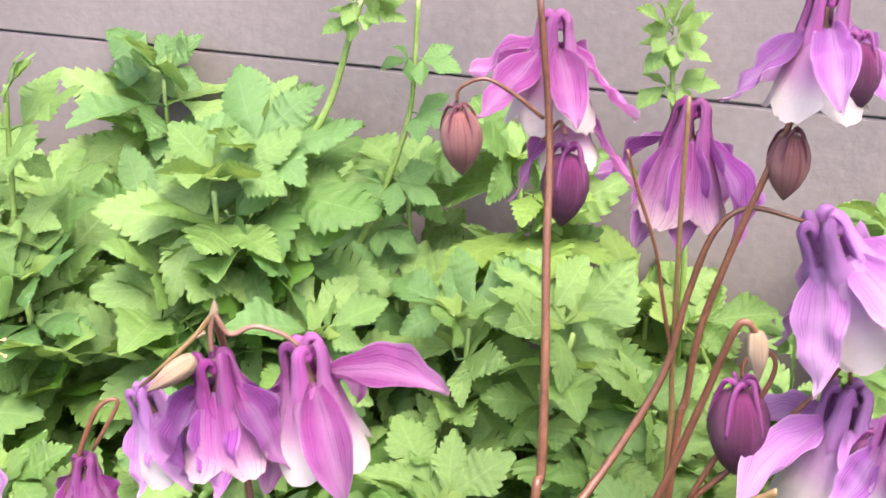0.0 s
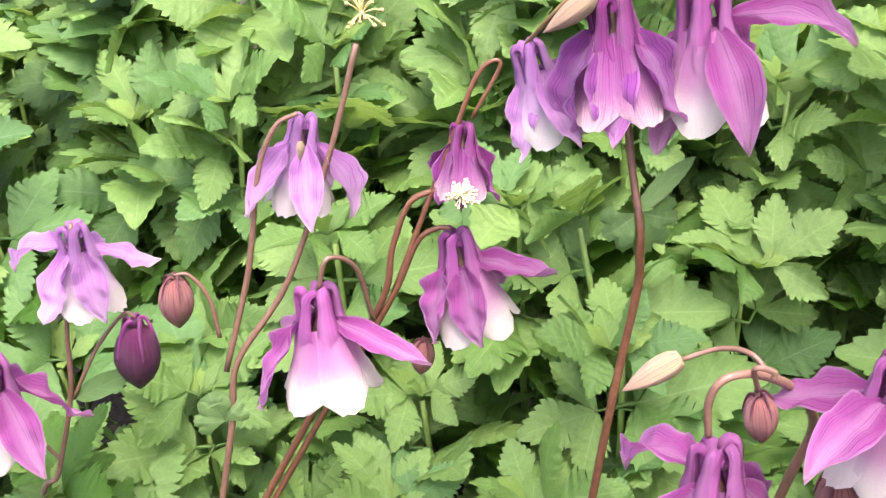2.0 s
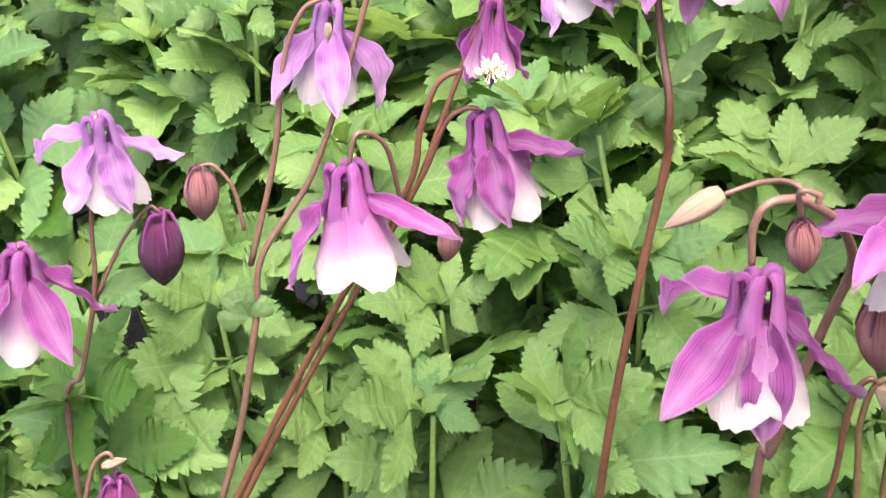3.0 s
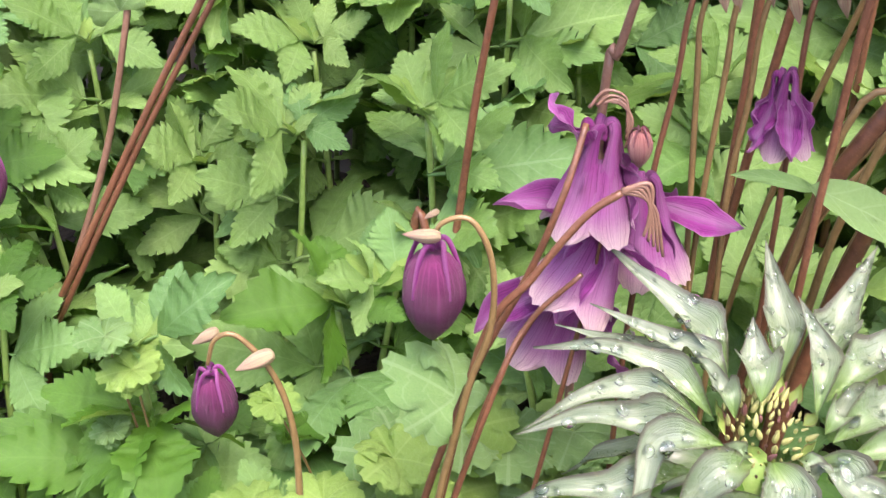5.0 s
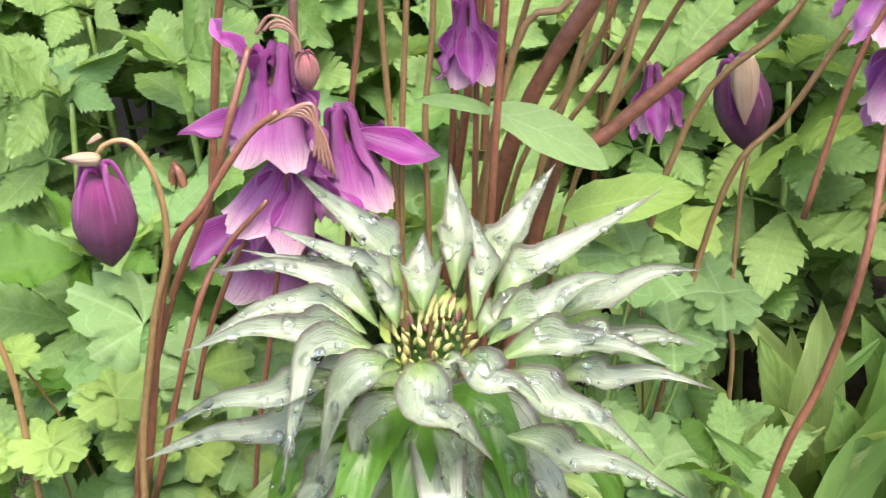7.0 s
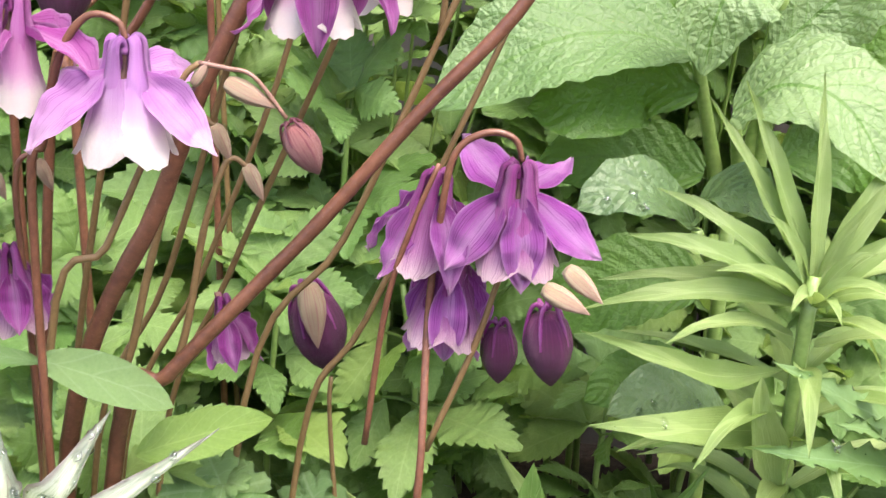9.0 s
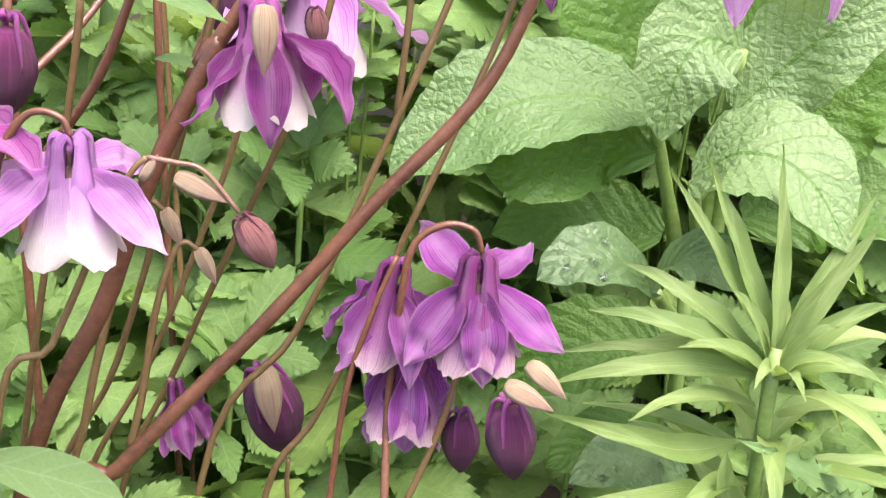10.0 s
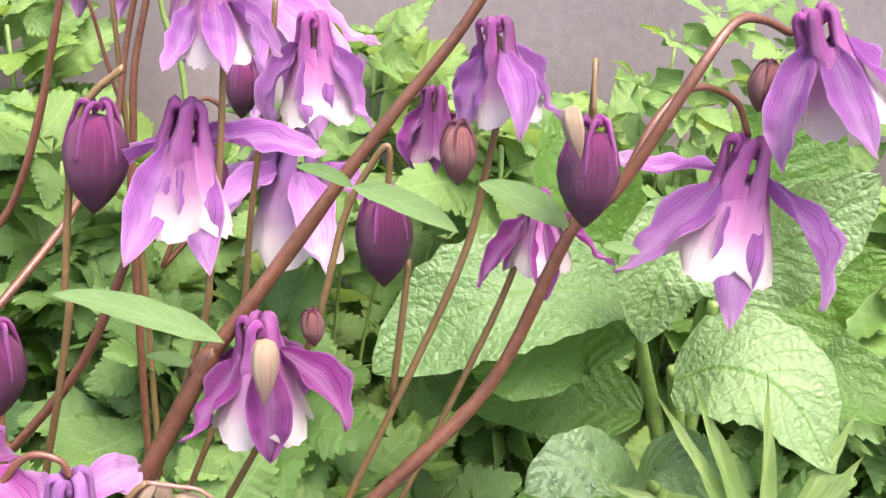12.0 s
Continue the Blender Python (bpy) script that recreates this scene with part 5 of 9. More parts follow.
k18 = plant("columbine_stalk", (0.0282, 0.2873, 0.0000), "long red columbine stalk arching to a lilac flower", "flower", "columbine stalks")
stem(k18, [(0.0282, 0.2873, 0.0000), (0.0632, 0.2669, 0.2600), (0.0832, 0.2609, 0.2873), (0.1166, 0.2509, 0.3252), (0.1404, 0.2437, 0.3522), (0.1741, 0.2337, 0.3935), (0.2099, 0.2240, 0.4356), (0.2313, 0.2168, 0.4881), (0.2450, 0.2121, 0.5037), (0.2632, 0.2054, 0.5383), (0.2782, 0.2106, 0.5523), (0.2920, 0.2163, 0.5519), (0.3069, 0.2216, 0.5462)], 0.0036, 0.0012, STEM_RED)
flower(k18, (0.3124, 0.2196, 0.5555), (0.3265, 0.2145, 0.5145), "purple", -29, 60, long=1.15)
bud(k18, (0.3018, 0.2234, 0.5398), (0.2998, 0.2241, 0.5195), 0, True)
stem(k18, [(0.2450, 0.2121, 0.5037), (0.2598, 0.2177, 0.5234), (0.2751, 0.2231, 0.5304), (0.2930, 0.2275, 0.5242), (0.2987, 0.2256, 0.5122)], 0.0016, 0.001, STEM_RED)
flower(k18, (0.3003, 0.2251, 0.5132), (0.2932, 0.2275, 0.4619), "purple", -37, 50, sepals=(48, 50, 12, 46, 68), long=1.2)
bud(k18, (0.2269, 0.1971, 0.5319), (0.2261, 0.1974, 0.4955), 0)
young_bud(k18, (0.2157, 0.1904, 0.5353), (0.2195, 0.1891, 0.5206))
stem(k18, [(0.2313, 0.2168, 0.4881), (0.2346, 0.2156, 0.5149), (0.2309, 0.2063, 0.5403), (0.2284, 0.2019, 0.5443), (0.2267, 0.1972, 0.5311)], 0.001, 0.0008, STEM_GREEN_RED, name="pedicel")
set_leaf(k18, SMALL_OVAL[1], (0.2266, 0.2078, 0.4940), (0.2022, 0.2161, 0.5101), (0, -0.8, 1), 1.0, 1.0)
set_leaf(k18, SMALL_OVAL[0], (0.2390, 0.2089, 0.4863), (0.2506, 0.2049, 0.4846), (0, -0.8, 1), 1.0, 1.0)

k19 = plant("columbine_stalk", (0.1397, 0.2083, 0.0000), "columbine stalk with a purple flower over clustered buds", "flower", "columbine stalks")
stem(k19, [(0.1397, 0.2083, 0.0000), (0.1489, 0.1979, 0.1649), (0.1610, 0.1974, 0.2179), (0.1673, 0.1971, 0.2699), (0.1737, 0.2145, 0.3252), (0.1774, 0.2133, 0.3647), (0.1814, 0.2121, 0.3845), (0.1909, 0.2093, 0.3916), (0.1998, 0.2066, 0.3900), (0.2028, 0.2057, 0.3824)], 0.0018, 0.001, STEM_RED)
flower(k19, (0.2015, 0.2061, 0.3829), (0.2016, 0.2061, 0.3406), "magenta", -32, 35, sepals=(38, -4, -25, 50, 76), long=0.95, broad=1.15, face=40)
stem(k19, [(0.1738, 0.2144, 0.2713), (0.1899, 0.2096, 0.3150), (0.1982, 0.2071, 0.3430), (0.2072, 0.2044, 0.3475), (0.2120, 0.2030, 0.3435)], 0.0013, 0.0009, STEM_GREEN_RED, name="pedicel")
bud(k19, (0.2071, 0.1888, 0.3398), (0.2111, 0.1876, 0.3054), 0)
bud(k19, (0.2006, 0.2168, 0.3214), (0.2013, 0.2166, 0.2932), 0)
young_bud(k19, (0.2033, 0.1795, 0.3472), (0.2181, 0.1750, 0.3385))
young_bud(k19, (0.2117, 0.1822, 0.3522), (0.2238, 0.1786, 0.3403))
stem(k19, [(0.1522, 0.2209, 0.2728), (0.1596, 0.2187, 0.3289), (0.1685, 0.2160, 0.3603), (0.1762, 0.2137, 0.3804)], 0.0013, 0.0009, STEM_RED, name="pedicel")
flower(k19, (0.1788, 0.2234, 0.3763), (0.1731, 0.2251, 0.3367), "magenta", -11, 60)
flower(k19, (0.1841, 0.2218, 0.3509), (0.1813, 0.2226, 0.3095), "magenta", -35, 75)

k20 = plant("columbine_stalk", (0.0291, 0.3331, 0.0000), "columbine stalk with a lilac and white flower and a dark bud", "flower", "columbine stalks")
stem(k20, [(0.0291, 0.3331, 0.0000), (0.0513, 0.3165, 0.2294), (0.0859, 0.3061, 0.3116), (0.1220, 0.2744, 0.4372), (0.1281, 0.2724, 0.4660), (0.1323, 0.2710, 0.4990), (0.1361, 0.2697, 0.5439), (0.1369, 0.2694, 0.5541)], 0.0015, 0.0011, STEM_GREEN_RED)
flower(k20, (0.1243, 0.2737, 0.5245), (0.1194, 0.2753, 0.4785), "purple", -1, 58, sepals=(8, 40, 48, 60, 68), long=1.15)
bud(k20, (0.0974, 0.2828, 0.5249), (0.0931, 0.2842, 0.4831), 0)
stem(k20, [(0.0282, 0.3513, 0.0000), (0.0386, 0.3307, 0.2226), (0.0800, 0.2887, 0.4364), (0.0821, 0.2880, 0.4592), (0.0907, 0.2851, 0.5149), (0.1056, 0.2800, 0.5330), (0.0993, 0.2821, 0.5276)], 0.0015, 0.0011, STEM_GREEN_RED)
flower(k20, (0.1323, 0.2710, 0.5656), (0.1339, 0.2704, 0.5335), "purple", -19, 60)

k21 = plant("columbine_stalk", (0.0402, 0.3553, 0.0000), "columbine stalk with pink flowers crowded at its top", "flower", "columbine stalks")
stem(k21, [(0.0402, 0.3553, 0.0000), (0.0616, 0.3388, 0.2146), (0.0998, 0.3274, 0.3016), (0.1385, 0.3142, 0.4036), (0.1495, 0.3105, 0.4768), (0.1574, 0.3078, 0.5281), (0.1596, 0.3071, 0.5493)], 0.0015, 0.0011, STEM_GREEN_RED)
flower(k21, (0.1714, 0.3031, 0.5457), (0.1734, 0.3024, 0.5044), "purple", -31, 62)
bud(k21, (0.1504, 0.3207, 0.5283), (0.1484, 0.3214, 0.5027), 0)

k22 = plant("columbine_stalk", (0.0595, 0.3397, 0.0000), "columbine stalk with a drooping plump dark purple bud", "flower", "columbine stalks")
stem(k22, [(0.0595, 0.3397, 0.0000), (0.0788, 0.3239, 0.2211), (0.1108, 0.3144, 0.3061), (0.1562, 0.2707, 0.4258), (0.1719, 0.2654, 0.4821), (0.1808, 0.2623, 0.5016), (0.1861, 0.2606, 0.5073), (0.1858, 0.2607, 0.4921)], 0.0015, 0.0011, STEM_GREEN_RED)
bud(k22, (0.1847, 0.2610, 0.4955), (0.1847, 0.2610, 0.4560), 0)
stem(k22, [(0.1873, 0.2602, 0.4153), (0.1908, 0.2589, 0.4478), (0.1925, 0.2584, 0.4684)], 0.0014, 0.0012, STEM_GREEN_RED)

k23 = plant("columbine_stalk", (0.0840, 0.2906, 0.0000), "columbine stalk with a deep lilac flower and a dusky bud", "flower", "columbine stalks")
stem(k23, [(0.0840, 0.2906, 0.0000), (0.1126, 0.2721, 0.2680), (0.1513, 0.2605, 0.3386), (0.1871, 0.2496, 0.4225), (0.2061, 0.2432, 0.4723), (0.2122, 0.2411, 0.5011), (0.2164, 0.2397, 0.5283), (0.2149, 0.2402, 0.5456)], 0.0015, 0.0011, STEM_GREEN_RED)
flower(k23, (0.2131, 0.2409, 0.5523), (0.2184, 0.2390, 0.5176), "purple", -31, 60, long=1.03)
bud(k23, (0.2006, 0.2345, 0.5240), (0.2007, 0.2345, 0.4997), 0, True)
flower(k23, (0.2029, 0.2654, 0.5259), (0.2033, 0.2653, 0.4993), "deep", -37, 70)

k24 = plant("columbine_stalk", (0.1111, 0.2971, 0.0000), "columbine flower half hidden behind a dark bud", "flower", "columbine stalks")
stem(k24, [(0.1111, 0.2971, 0.0000), (0.1353, 0.2799, 0.2397), (0.1621, 0.2718, 0.2999), (0.2093, 0.2591, 0.4103), (0.2269, 0.2532, 0.4565), (0.2354, 0.2503, 0.4911)], 0.0015, 0.0011, STEM_GREEN_RED)
flower(k24, (0.2354, 0.2503, 0.4921), (0.2377, 0.2495, 0.4619), "deeppale", -25, 45, sepals=(46, 60, 60, 46, 82), long=1.25)

k25 = plant("columbine_stalk", (0.0043, 0.3454, 0.0000), "dark red columbine stems leaning to one side", "flower", "columbine stalks")
stem(k25, [(0.0043, 0.3454, 0.0000), (0.0441, 0.3219, 0.3705), (0.0579, 0.3173, 0.3853), (0.0850, 0.3081, 0.4207), (0.1037, 0.3018, 0.4624), (0.1126, 0.2988, 0.4831)], 0.0022, 0.0016, STEM_RED)
stem(k25, [(0.0204, 0.3400, 0.0000), (0.0310, 0.3264, 0.3944), (0.0368, 0.3244, 0.4266), (0.0446, 0.3218, 0.4486), (0.0552, 0.3182, 0.4647), (0.0684, 0.3137, 0.4824), (0.0796, 0.3099, 0.5121), (0.0880, 0.3071, 0.5438), (0.0951, 0.3047, 0.5716), (0.0985, 0.3040, 0.5755), (0.1015, 0.3035, 0.5720)], 0.0018, 0.001, STEM_RED)
young_bud(k25, (0.1013, 0.3035, 0.5724), (0.1040, 0.3030, 0.5560))
bud(k25, (0.0592, 0.2851, 0.4528), (0.0539, 0.2869, 0.4110), 0)

k26 = plant("lily_plant", (0.0158, 0.1944, 0.0000), "silvery green lily top with rain drops on its pointed leaves", "lily", "lilies")
stem(k26, [(0.0158, 0.1944, 0.0000), (0.0158, 0.1924, 0.1200), (0.0158, 0.1864, 0.2320)], 0.006, 0.0055, STEM_GREEN)
curved_leaf(k26, [(-0.0115, 0.1647, 0.2256), (-0.0263, 0.1629, 0.2264), (-0.0384, 0.1650, 0.2198), (-0.0597, 0.1653, 0.2180), (-0.0852, 0.1656, 0.2071)], 0.015, lance, LEAF_SILVER, (-0.0901, -0.5500, 0.9000), 0.95, 0.016, 20, 6, 7, drops=13, twist=0.15)
curved_leaf(k26, [(0.0565, 0.1643, 0.2420), (0.0664, 0.1611, 0.2462), (0.0744, 0.1621, 0.2423), (0.0904, 0.1602, 0.2460), (0.1095, 0.1579, 0.2416)], 0.0122, lance, LEAF_SILVER, (0.0976, -0.5500, 0.9000), 0.95, 0.016, 20, 6, 8, drops=13, twist=-0.25)
curved_leaf(k26, [(-0.0080, 0.1640, 0.2426), (-0.0230, 0.1582, 0.2451), (-0.0352, 0.1570, 0.2400), (-0.0530, 0.1572, 0.2378), (-0.0743, 0.1575, 0.2264)], 0.0136, lance, LEAF_SILVER, (-0.0940, -0.5500, 0.9000), 0.95, 0.016, 20, 6, 9, drops=13, twist=0.10)
curved_leaf(k26, [(0.0412, 0.1561, 0.2250), (0.0527, 0.1540, 0.2233), (0.0622, 0.1558, 0.2147), (0.0815, 0.1556, 0.2109), (0.1047, 0.1553, 0.1977)], 0.0164, lance, LEAF_SILVER, (0.0826, -0.5500, 0.9000), 0.95, 0.016, 20, 6, 10, drops=13, twist=-0.10)
curved_leaf(k26, [(-0.0075, 0.1567, 0.2220), (-0.0146, 0.1548, 0.2164), (-0.0205, 0.1568, 0.2045), (-0.0273, 0.1569, 0.1957), (-0.0355, 0.1570, 0.1763)], 0.0157, lance, LEAF_SILVER, (-0.0543, -0.5500, 0.9000), 0.95, 0.016, 20, 6, 11, drops=13, twist=0.25)
curved_leaf(k26, [(0.0168, 0.1524, 0.2308), (0.0210, 0.1503, 0.2248), (0.0245, 0.1523, 0.2127), (0.0290, 0.1522, 0.2027), (0.0343, 0.1522, 0.1818)], 0.0179, lance, LEAF_SILVER, (0.0235, -0.5500, 0.9000), 0.95, 0.016, 20, 6, 12, drops=13, twist=-0.15)
curved_leaf(k26, [(0.0571, 0.1880, 0.2485), (0.0691, 0.1908, 0.2558), (0.0788, 0.1968, 0.2545), (0.0940, 0.2004, 0.2613), (0.1123, 0.2047, 0.2606)], 0.015, lance, LEAF_SILVER, (0.0952, -0.5500, 0.9000), 0.95, 0.016, 20, 6, 13, drops=13, twist=0.05)
curved_leaf(k26, [(0.0539, 0.1752, 0.2456), (0.0668, 0.1747, 0.2501), (0.0773, 0.1779, 0.2466), (0.0918, 0.1768, 0.2508), (0.1092, 0.1754, 0.2472)], 0.0143, lance, LEAF_SILVER, (0.0997, -0.5500, 0.9000), 0.95, 0.016, 20, 6, 14, drops=13, twist=0.15)
curved_leaf(k26, [(0.0247, 0.2003, 0.2549), (0.0260, 0.2092, 0.2662), (0.0270, 0.2202, 0.2682), (0.0256, 0.2308, 0.2759), (0.0240, 0.2435, 0.2851)], 0.0164, lance, LEAF_SILVER, (-0.0630, -0.7500, 0.7500), 0.95, 0.016, 20, 6, 15, drops=13, twist=-0.25)
curved_leaf(k26, [(0.0063, 0.1986, 0.2556), (-0.0010, 0.2068, 0.2661), (-0.0069, 0.2172, 0.2675), (-0.0205, 0.2287, 0.2753), (-0.0369, 0.2424, 0.2847)], 0.0179, lance, LEAF_SILVER, (0.3140, -0.7500, 0.7500), 0.95, 0.016, 20, 6, 16, drops=13, twist=0.10)
curved_leaf(k26, [(0.0356, 0.1982, 0.2564), (0.0412, 0.2056, 0.2667), (0.0459, 0.2153, 0.2679), (0.0536, 0.2265, 0.2762), (0.0629, 0.2399, 0.2861)], 0.0172, lance, LEAF_SILVER, (-0.2994, -0.7500, 0.7500), 0.95, 0.016, 20, 6, 17, drops=13, twist=-0.10)
curved_leaf(k26, [(-0.0048, 0.1927, 0.2492), (-0.0125, 0.1988, 0.2580), (-0.0189, 0.2075, 0.2580), (-0.0340, 0.2116, 0.2603), (-0.0521, 0.2166, 0.2630)], 0.0122, lance, LEAF_SILVER, (0.4609, -0.7500, 0.7500), 0.95, 0.016, 20, 6, 18, drops=13, twist=0.25)
curved_leaf(k26, [(0.0368, 0.1856, 0.2561), (0.0473, 0.1915, 0.2653), (0.0558, 0.1999, 0.2654), (0.0760, 0.2109, 0.2735), (0.1003, 0.2241, 0.2831)], 0.0164, lance, LEAF_SILVER, (-0.4542, -0.7500, 0.7500), 0.95, 0.016, 20, 6, 19, drops=13, twist=-0.15)
curved_leaf(k26, [(0.0057, 0.1859, 0.2553), (-0.0018, 0.1924, 0.2642), (-0.0079, 0.2013, 0.2642), (-0.0227, 0.2079, 0.2681), (-0.0405, 0.2158, 0.2727)], 0.0129, lance, LEAF_SILVER, (0.4245, -0.7500, 0.7500), 0.95, 0.016, 20, 6, 20, drops=13, twist=0.05)
curved_leaf(k26, [(-0.0012, 0.1797, 0.2528), (-0.0110, 0.1862, 0.2614), (-0.0189, 0.1952, 0.2612), (-0.0376, 0.1977, 0.2662), (-0.0601, 0.2007, 0.2633)], 0.0136, lance, LEAF_SILVER, (-0.0935, -0.5500, 0.9000), 0.95, 0.016, 20, 6, 21, drops=13, twist=0.15)
curved_leaf(k26, [(-0.0053, 0.1778, 0.2516), (-0.0179, 0.1814, 0.2583), (-0.0283, 0.1880, 0.2566), (-0.0441, 0.1818, 0.2571), (-0.0631, 0.1743, 0.2489)], 0.0136, lance, LEAF_SILVER, (-0.0998, -0.5500, 0.9000), 0.95, 0.016, 20, 6, 22, drops=13, twist=-0.25)
curved_leaf(k26, [(-0.0030, 0.1679, 0.2527), (-0.0160, 0.1698, 0.2568), (-0.0266, 0.1750, 0.2530), (-0.0443, 0.1723, 0.2561), (-0.0654, 0.1690, 0.2510)], 0.0157, lance, LEAF_SILVER, (-0.0997, -0.5500, 0.9000), 0.95, 0.016, 20, 6, 23, drops=13, twist=0.10)
curved_leaf(k26, [(0.0348, 0.1674, 0.2537), (0.0450, 0.1724, 0.2603), (0.0533, 0.1800, 0.2584), (0.0671, 0.1853, 0.2659), (0.0835, 0.1916, 0.2661)], 0.0172, lance, LEAF_SILVER, (0.0957, -0.5500, 0.9000), 0.95, 0.016, 20, 6, 24, drops=13, twist=-0.10)
curved_leaf(k26, [(0.0377, 0.1595, 0.2530), (0.0503, 0.1611, 0.2577), (0.0606, 0.1661, 0.2543), (0.0755, 0.1605, 0.2582), (0.0933, 0.1537, 0.2541)], 0.0164, lance, LEAF_SILVER, (0.0967, -0.5500, 0.9000), 0.95, 0.016, 20, 6, 25, drops=13, twist=0.25)
curved_leaf(k26, [(0.0363, 0.1495, 0.2538), (0.0463, 0.1433, 0.2543), (0.0545, 0.1419, 0.2475), (0.0698, 0.1418, 0.2408), (0.0881, 0.1415, 0.2241)], 0.0164, lance, LEAF_SILVER, (0.0849, -0.5500, 0.9000), 0.95, 0.016, 20, 6, 26, drops=13, twist=-0.15)
curved_leaf(k26, [(0.0104, 0.1485, 0.2464), (0.0016, 0.1466, 0.2445), (-0.0056, 0.1486, 0.2357), (-0.0073, 0.1487, 0.2225), (-0.0094, 0.1487, 0.1979)], 0.0114, lance, LEAF_SILVER, (-0.0390, -0.5500, 0.9000), 0.95, 0.016, 20, 6, 27, drops=13, twist=0.05)
curved_leaf(k26, [(-0.0007, 0.1619, 0.2552), (-0.0124, 0.1595, 0.2589), (-0.0219, 0.1611, 0.2546), (-0.0263, 0.1510, 0.2427), (-0.0317, 0.1389, 0.2197)], 0.0136, lance, LEAF_SILVER, (-0.0714, -0.5500, 0.9000), 0.95, 0.016, 20, 6, 28, drops=13, twist=0.15)
curved_leaf(k26, [(0.0064, 0.1528, 0.2555), (-0.0023, 0.1455, 0.2590), (-0.0094, 0.1431, 0.2545), (-0.0144, 0.1415, 0.2441), (-0.0204, 0.1395, 0.2228)], 0.0143, lance, LEAF_SILVER, (-0.0618, -0.5500, 0.9000), 0.95, 0.016, 20, 6, 29, drops=13, twist=-0.25)
curved_leaf(k26, [(0.0127, 0.1528, 0.2564), (0.0137, 0.1429, 0.2566), (0.0145, 0.1384, 0.2494), (0.0241, 0.1383, 0.2443), (0.0357, 0.1382, 0.2295)], 0.0186, lance, LEAF_SILVER, (0.0388, -0.5500, 0.9000), 0.95, 0.016, 20, 6, 30, drops=13, twist=0.10)
curved_leaf(k26, [(0.0254, 0.1546, 0.2561), (0.0301, 0.1460, 0.2599), (0.0340, 0.1426, 0.2557), (0.0428, 0.1408, 0.2552), (0.0534, 0.1386, 0.2457)], 0.0157, lance, LEAF_SILVER, (0.0703, -0.5500, 0.9000), 0.95, 0.016, 20, 6, 31, drops=13, twist=-0.10)
curved_leaf(k26, [(0.0308, 0.1757, 0.2576), (0.0334, 0.1846, 0.2680), (0.0355, 0.1955, 0.2692), (0.0329, 0.2034, 0.2742), (0.0298, 0.2130, 0.2803)], 0.0114, lance, LEAF_SILVER, (-0.1693, -0.7500, 0.7500), 0.95, 0.016, 20, 6, 32, drops=13, twist=0.25)
curved_leaf(k26, [(0.0138, 0.1798, 0.2593), (0.0133, 0.1844, 0.2671), (0.0129, 0.1918, 0.2662), (0.0133, 0.1984, 0.2703), (0.0139, 0.2063, 0.2753)], 0.0164, lance, LEAF_SILVER, (0.0302, -0.7500, 0.7500), 0.95, 0.016, 20, 6, 33, drops=13, twist=-0.15)
curved_leaf(k26, [(0.0321, 0.1684, 0.2561), (0.0353, 0.1705, 0.2618), (0.0380, 0.1759, 0.2591), (0.0430, 0.1798, 0.2655), (0.0490, 0.1845, 0.2643)], 0.0107, lance, LEAF_SILVER, (0.0922, -0.5500, 0.9000), 0.95, 0.016, 20, 6, 34, drops=4, twist=0.05)
curved_leaf(k26, [(0.0051, 0.1756, 0.2555), (0.0030, 0.1788, 0.2623), (0.0013, 0.1850, 0.2606), (-0.0034, 0.1890, 0.2668), (-0.0090, 0.1938, 0.2655)], 0.01, lance, LEAF_SILVER, (-0.0741, -0.5500, 0.9000), 0.95, 0.016, 20, 6, 35, drops=4, twist=0.15)
curved_leaf(k26, [(0.0203, 0.1537, 0.2567), (0.0220, 0.1484, 0.2605), (0.0234, 0.1477, 0.2564), (0.0263, 0.1456, 0.2604), (0.0297, 0.1432, 0.2564)], 0.0086, lance, LEAF_SILVER, (0.0398, -0.5500, 0.9000), 0.95, 0.016, 20, 6, 36, drops=4, twist=-0.25)
curved_leaf(k26, [(0.0053, 0.1558, 0.2564), (0.0025, 0.1528, 0.2603), (0.0002, 0.1539, 0.2561), (-0.0036, 0.1520, 0.2599), (-0.0082, 0.1496, 0.2556)], 0.0086, lance, LEAF_SILVER, (-0.0689, -0.5500, 0.9000), 0.95, 0.016, 20, 6, 37, drops=4, twist=0.10)
curved_leaf(k26, [(0.0208, 0.1924, 0.2020), (0.0451, 0.1924, 0.2140), (0.0695, 0.1924, 0.2002), (0.0903, 0.1924, 0.1775)], 0.019, lance, LEAF_LILY, (0.0000, -0.2000, 1.0000), 0.6, 0.02, 16, 4, 50, drops=6, twist=0.20)
curved_leaf(k26, [(0.0121, 0.1958, 0.1965), (-0.0072, 0.2135, 0.2085), (-0.0265, 0.2312, 0.1937), (-0.0430, 0.2464, 0.1694)], 0.019, lance, LEAF_SILVER, (0.0000, -0.2000, 1.0000), 0.6, 0.02, 16, 4, 51, drops=6, twist=-0.25)
curved_leaf(k26, [(0.0162, 0.1874, 0.1910), (0.0188, 0.1578, 0.2030), (0.0213, 0.1281, 0.1978), (0.0235, 0.1027, 0.1881)], 0.019, lance, LEAF_LILY, (0.0000, -0.2000, 1.0000), 0.6, 0.02, 16, 4, 52, drops=6, twist=0.10)
curved_leaf(k26, [(0.0188, 0.1964, 0.1855), (0.0318, 0.2131, 0.1975), (0.0447, 0.2299, 0.1785), (0.0558, 0.2443, 0.1478)], 0.019, lance, LEAF_SILVER, (0.0000, -0.2000, 1.0000), 0.6, 0.02, 16, 4, 53, drops=6, twist=0.20)
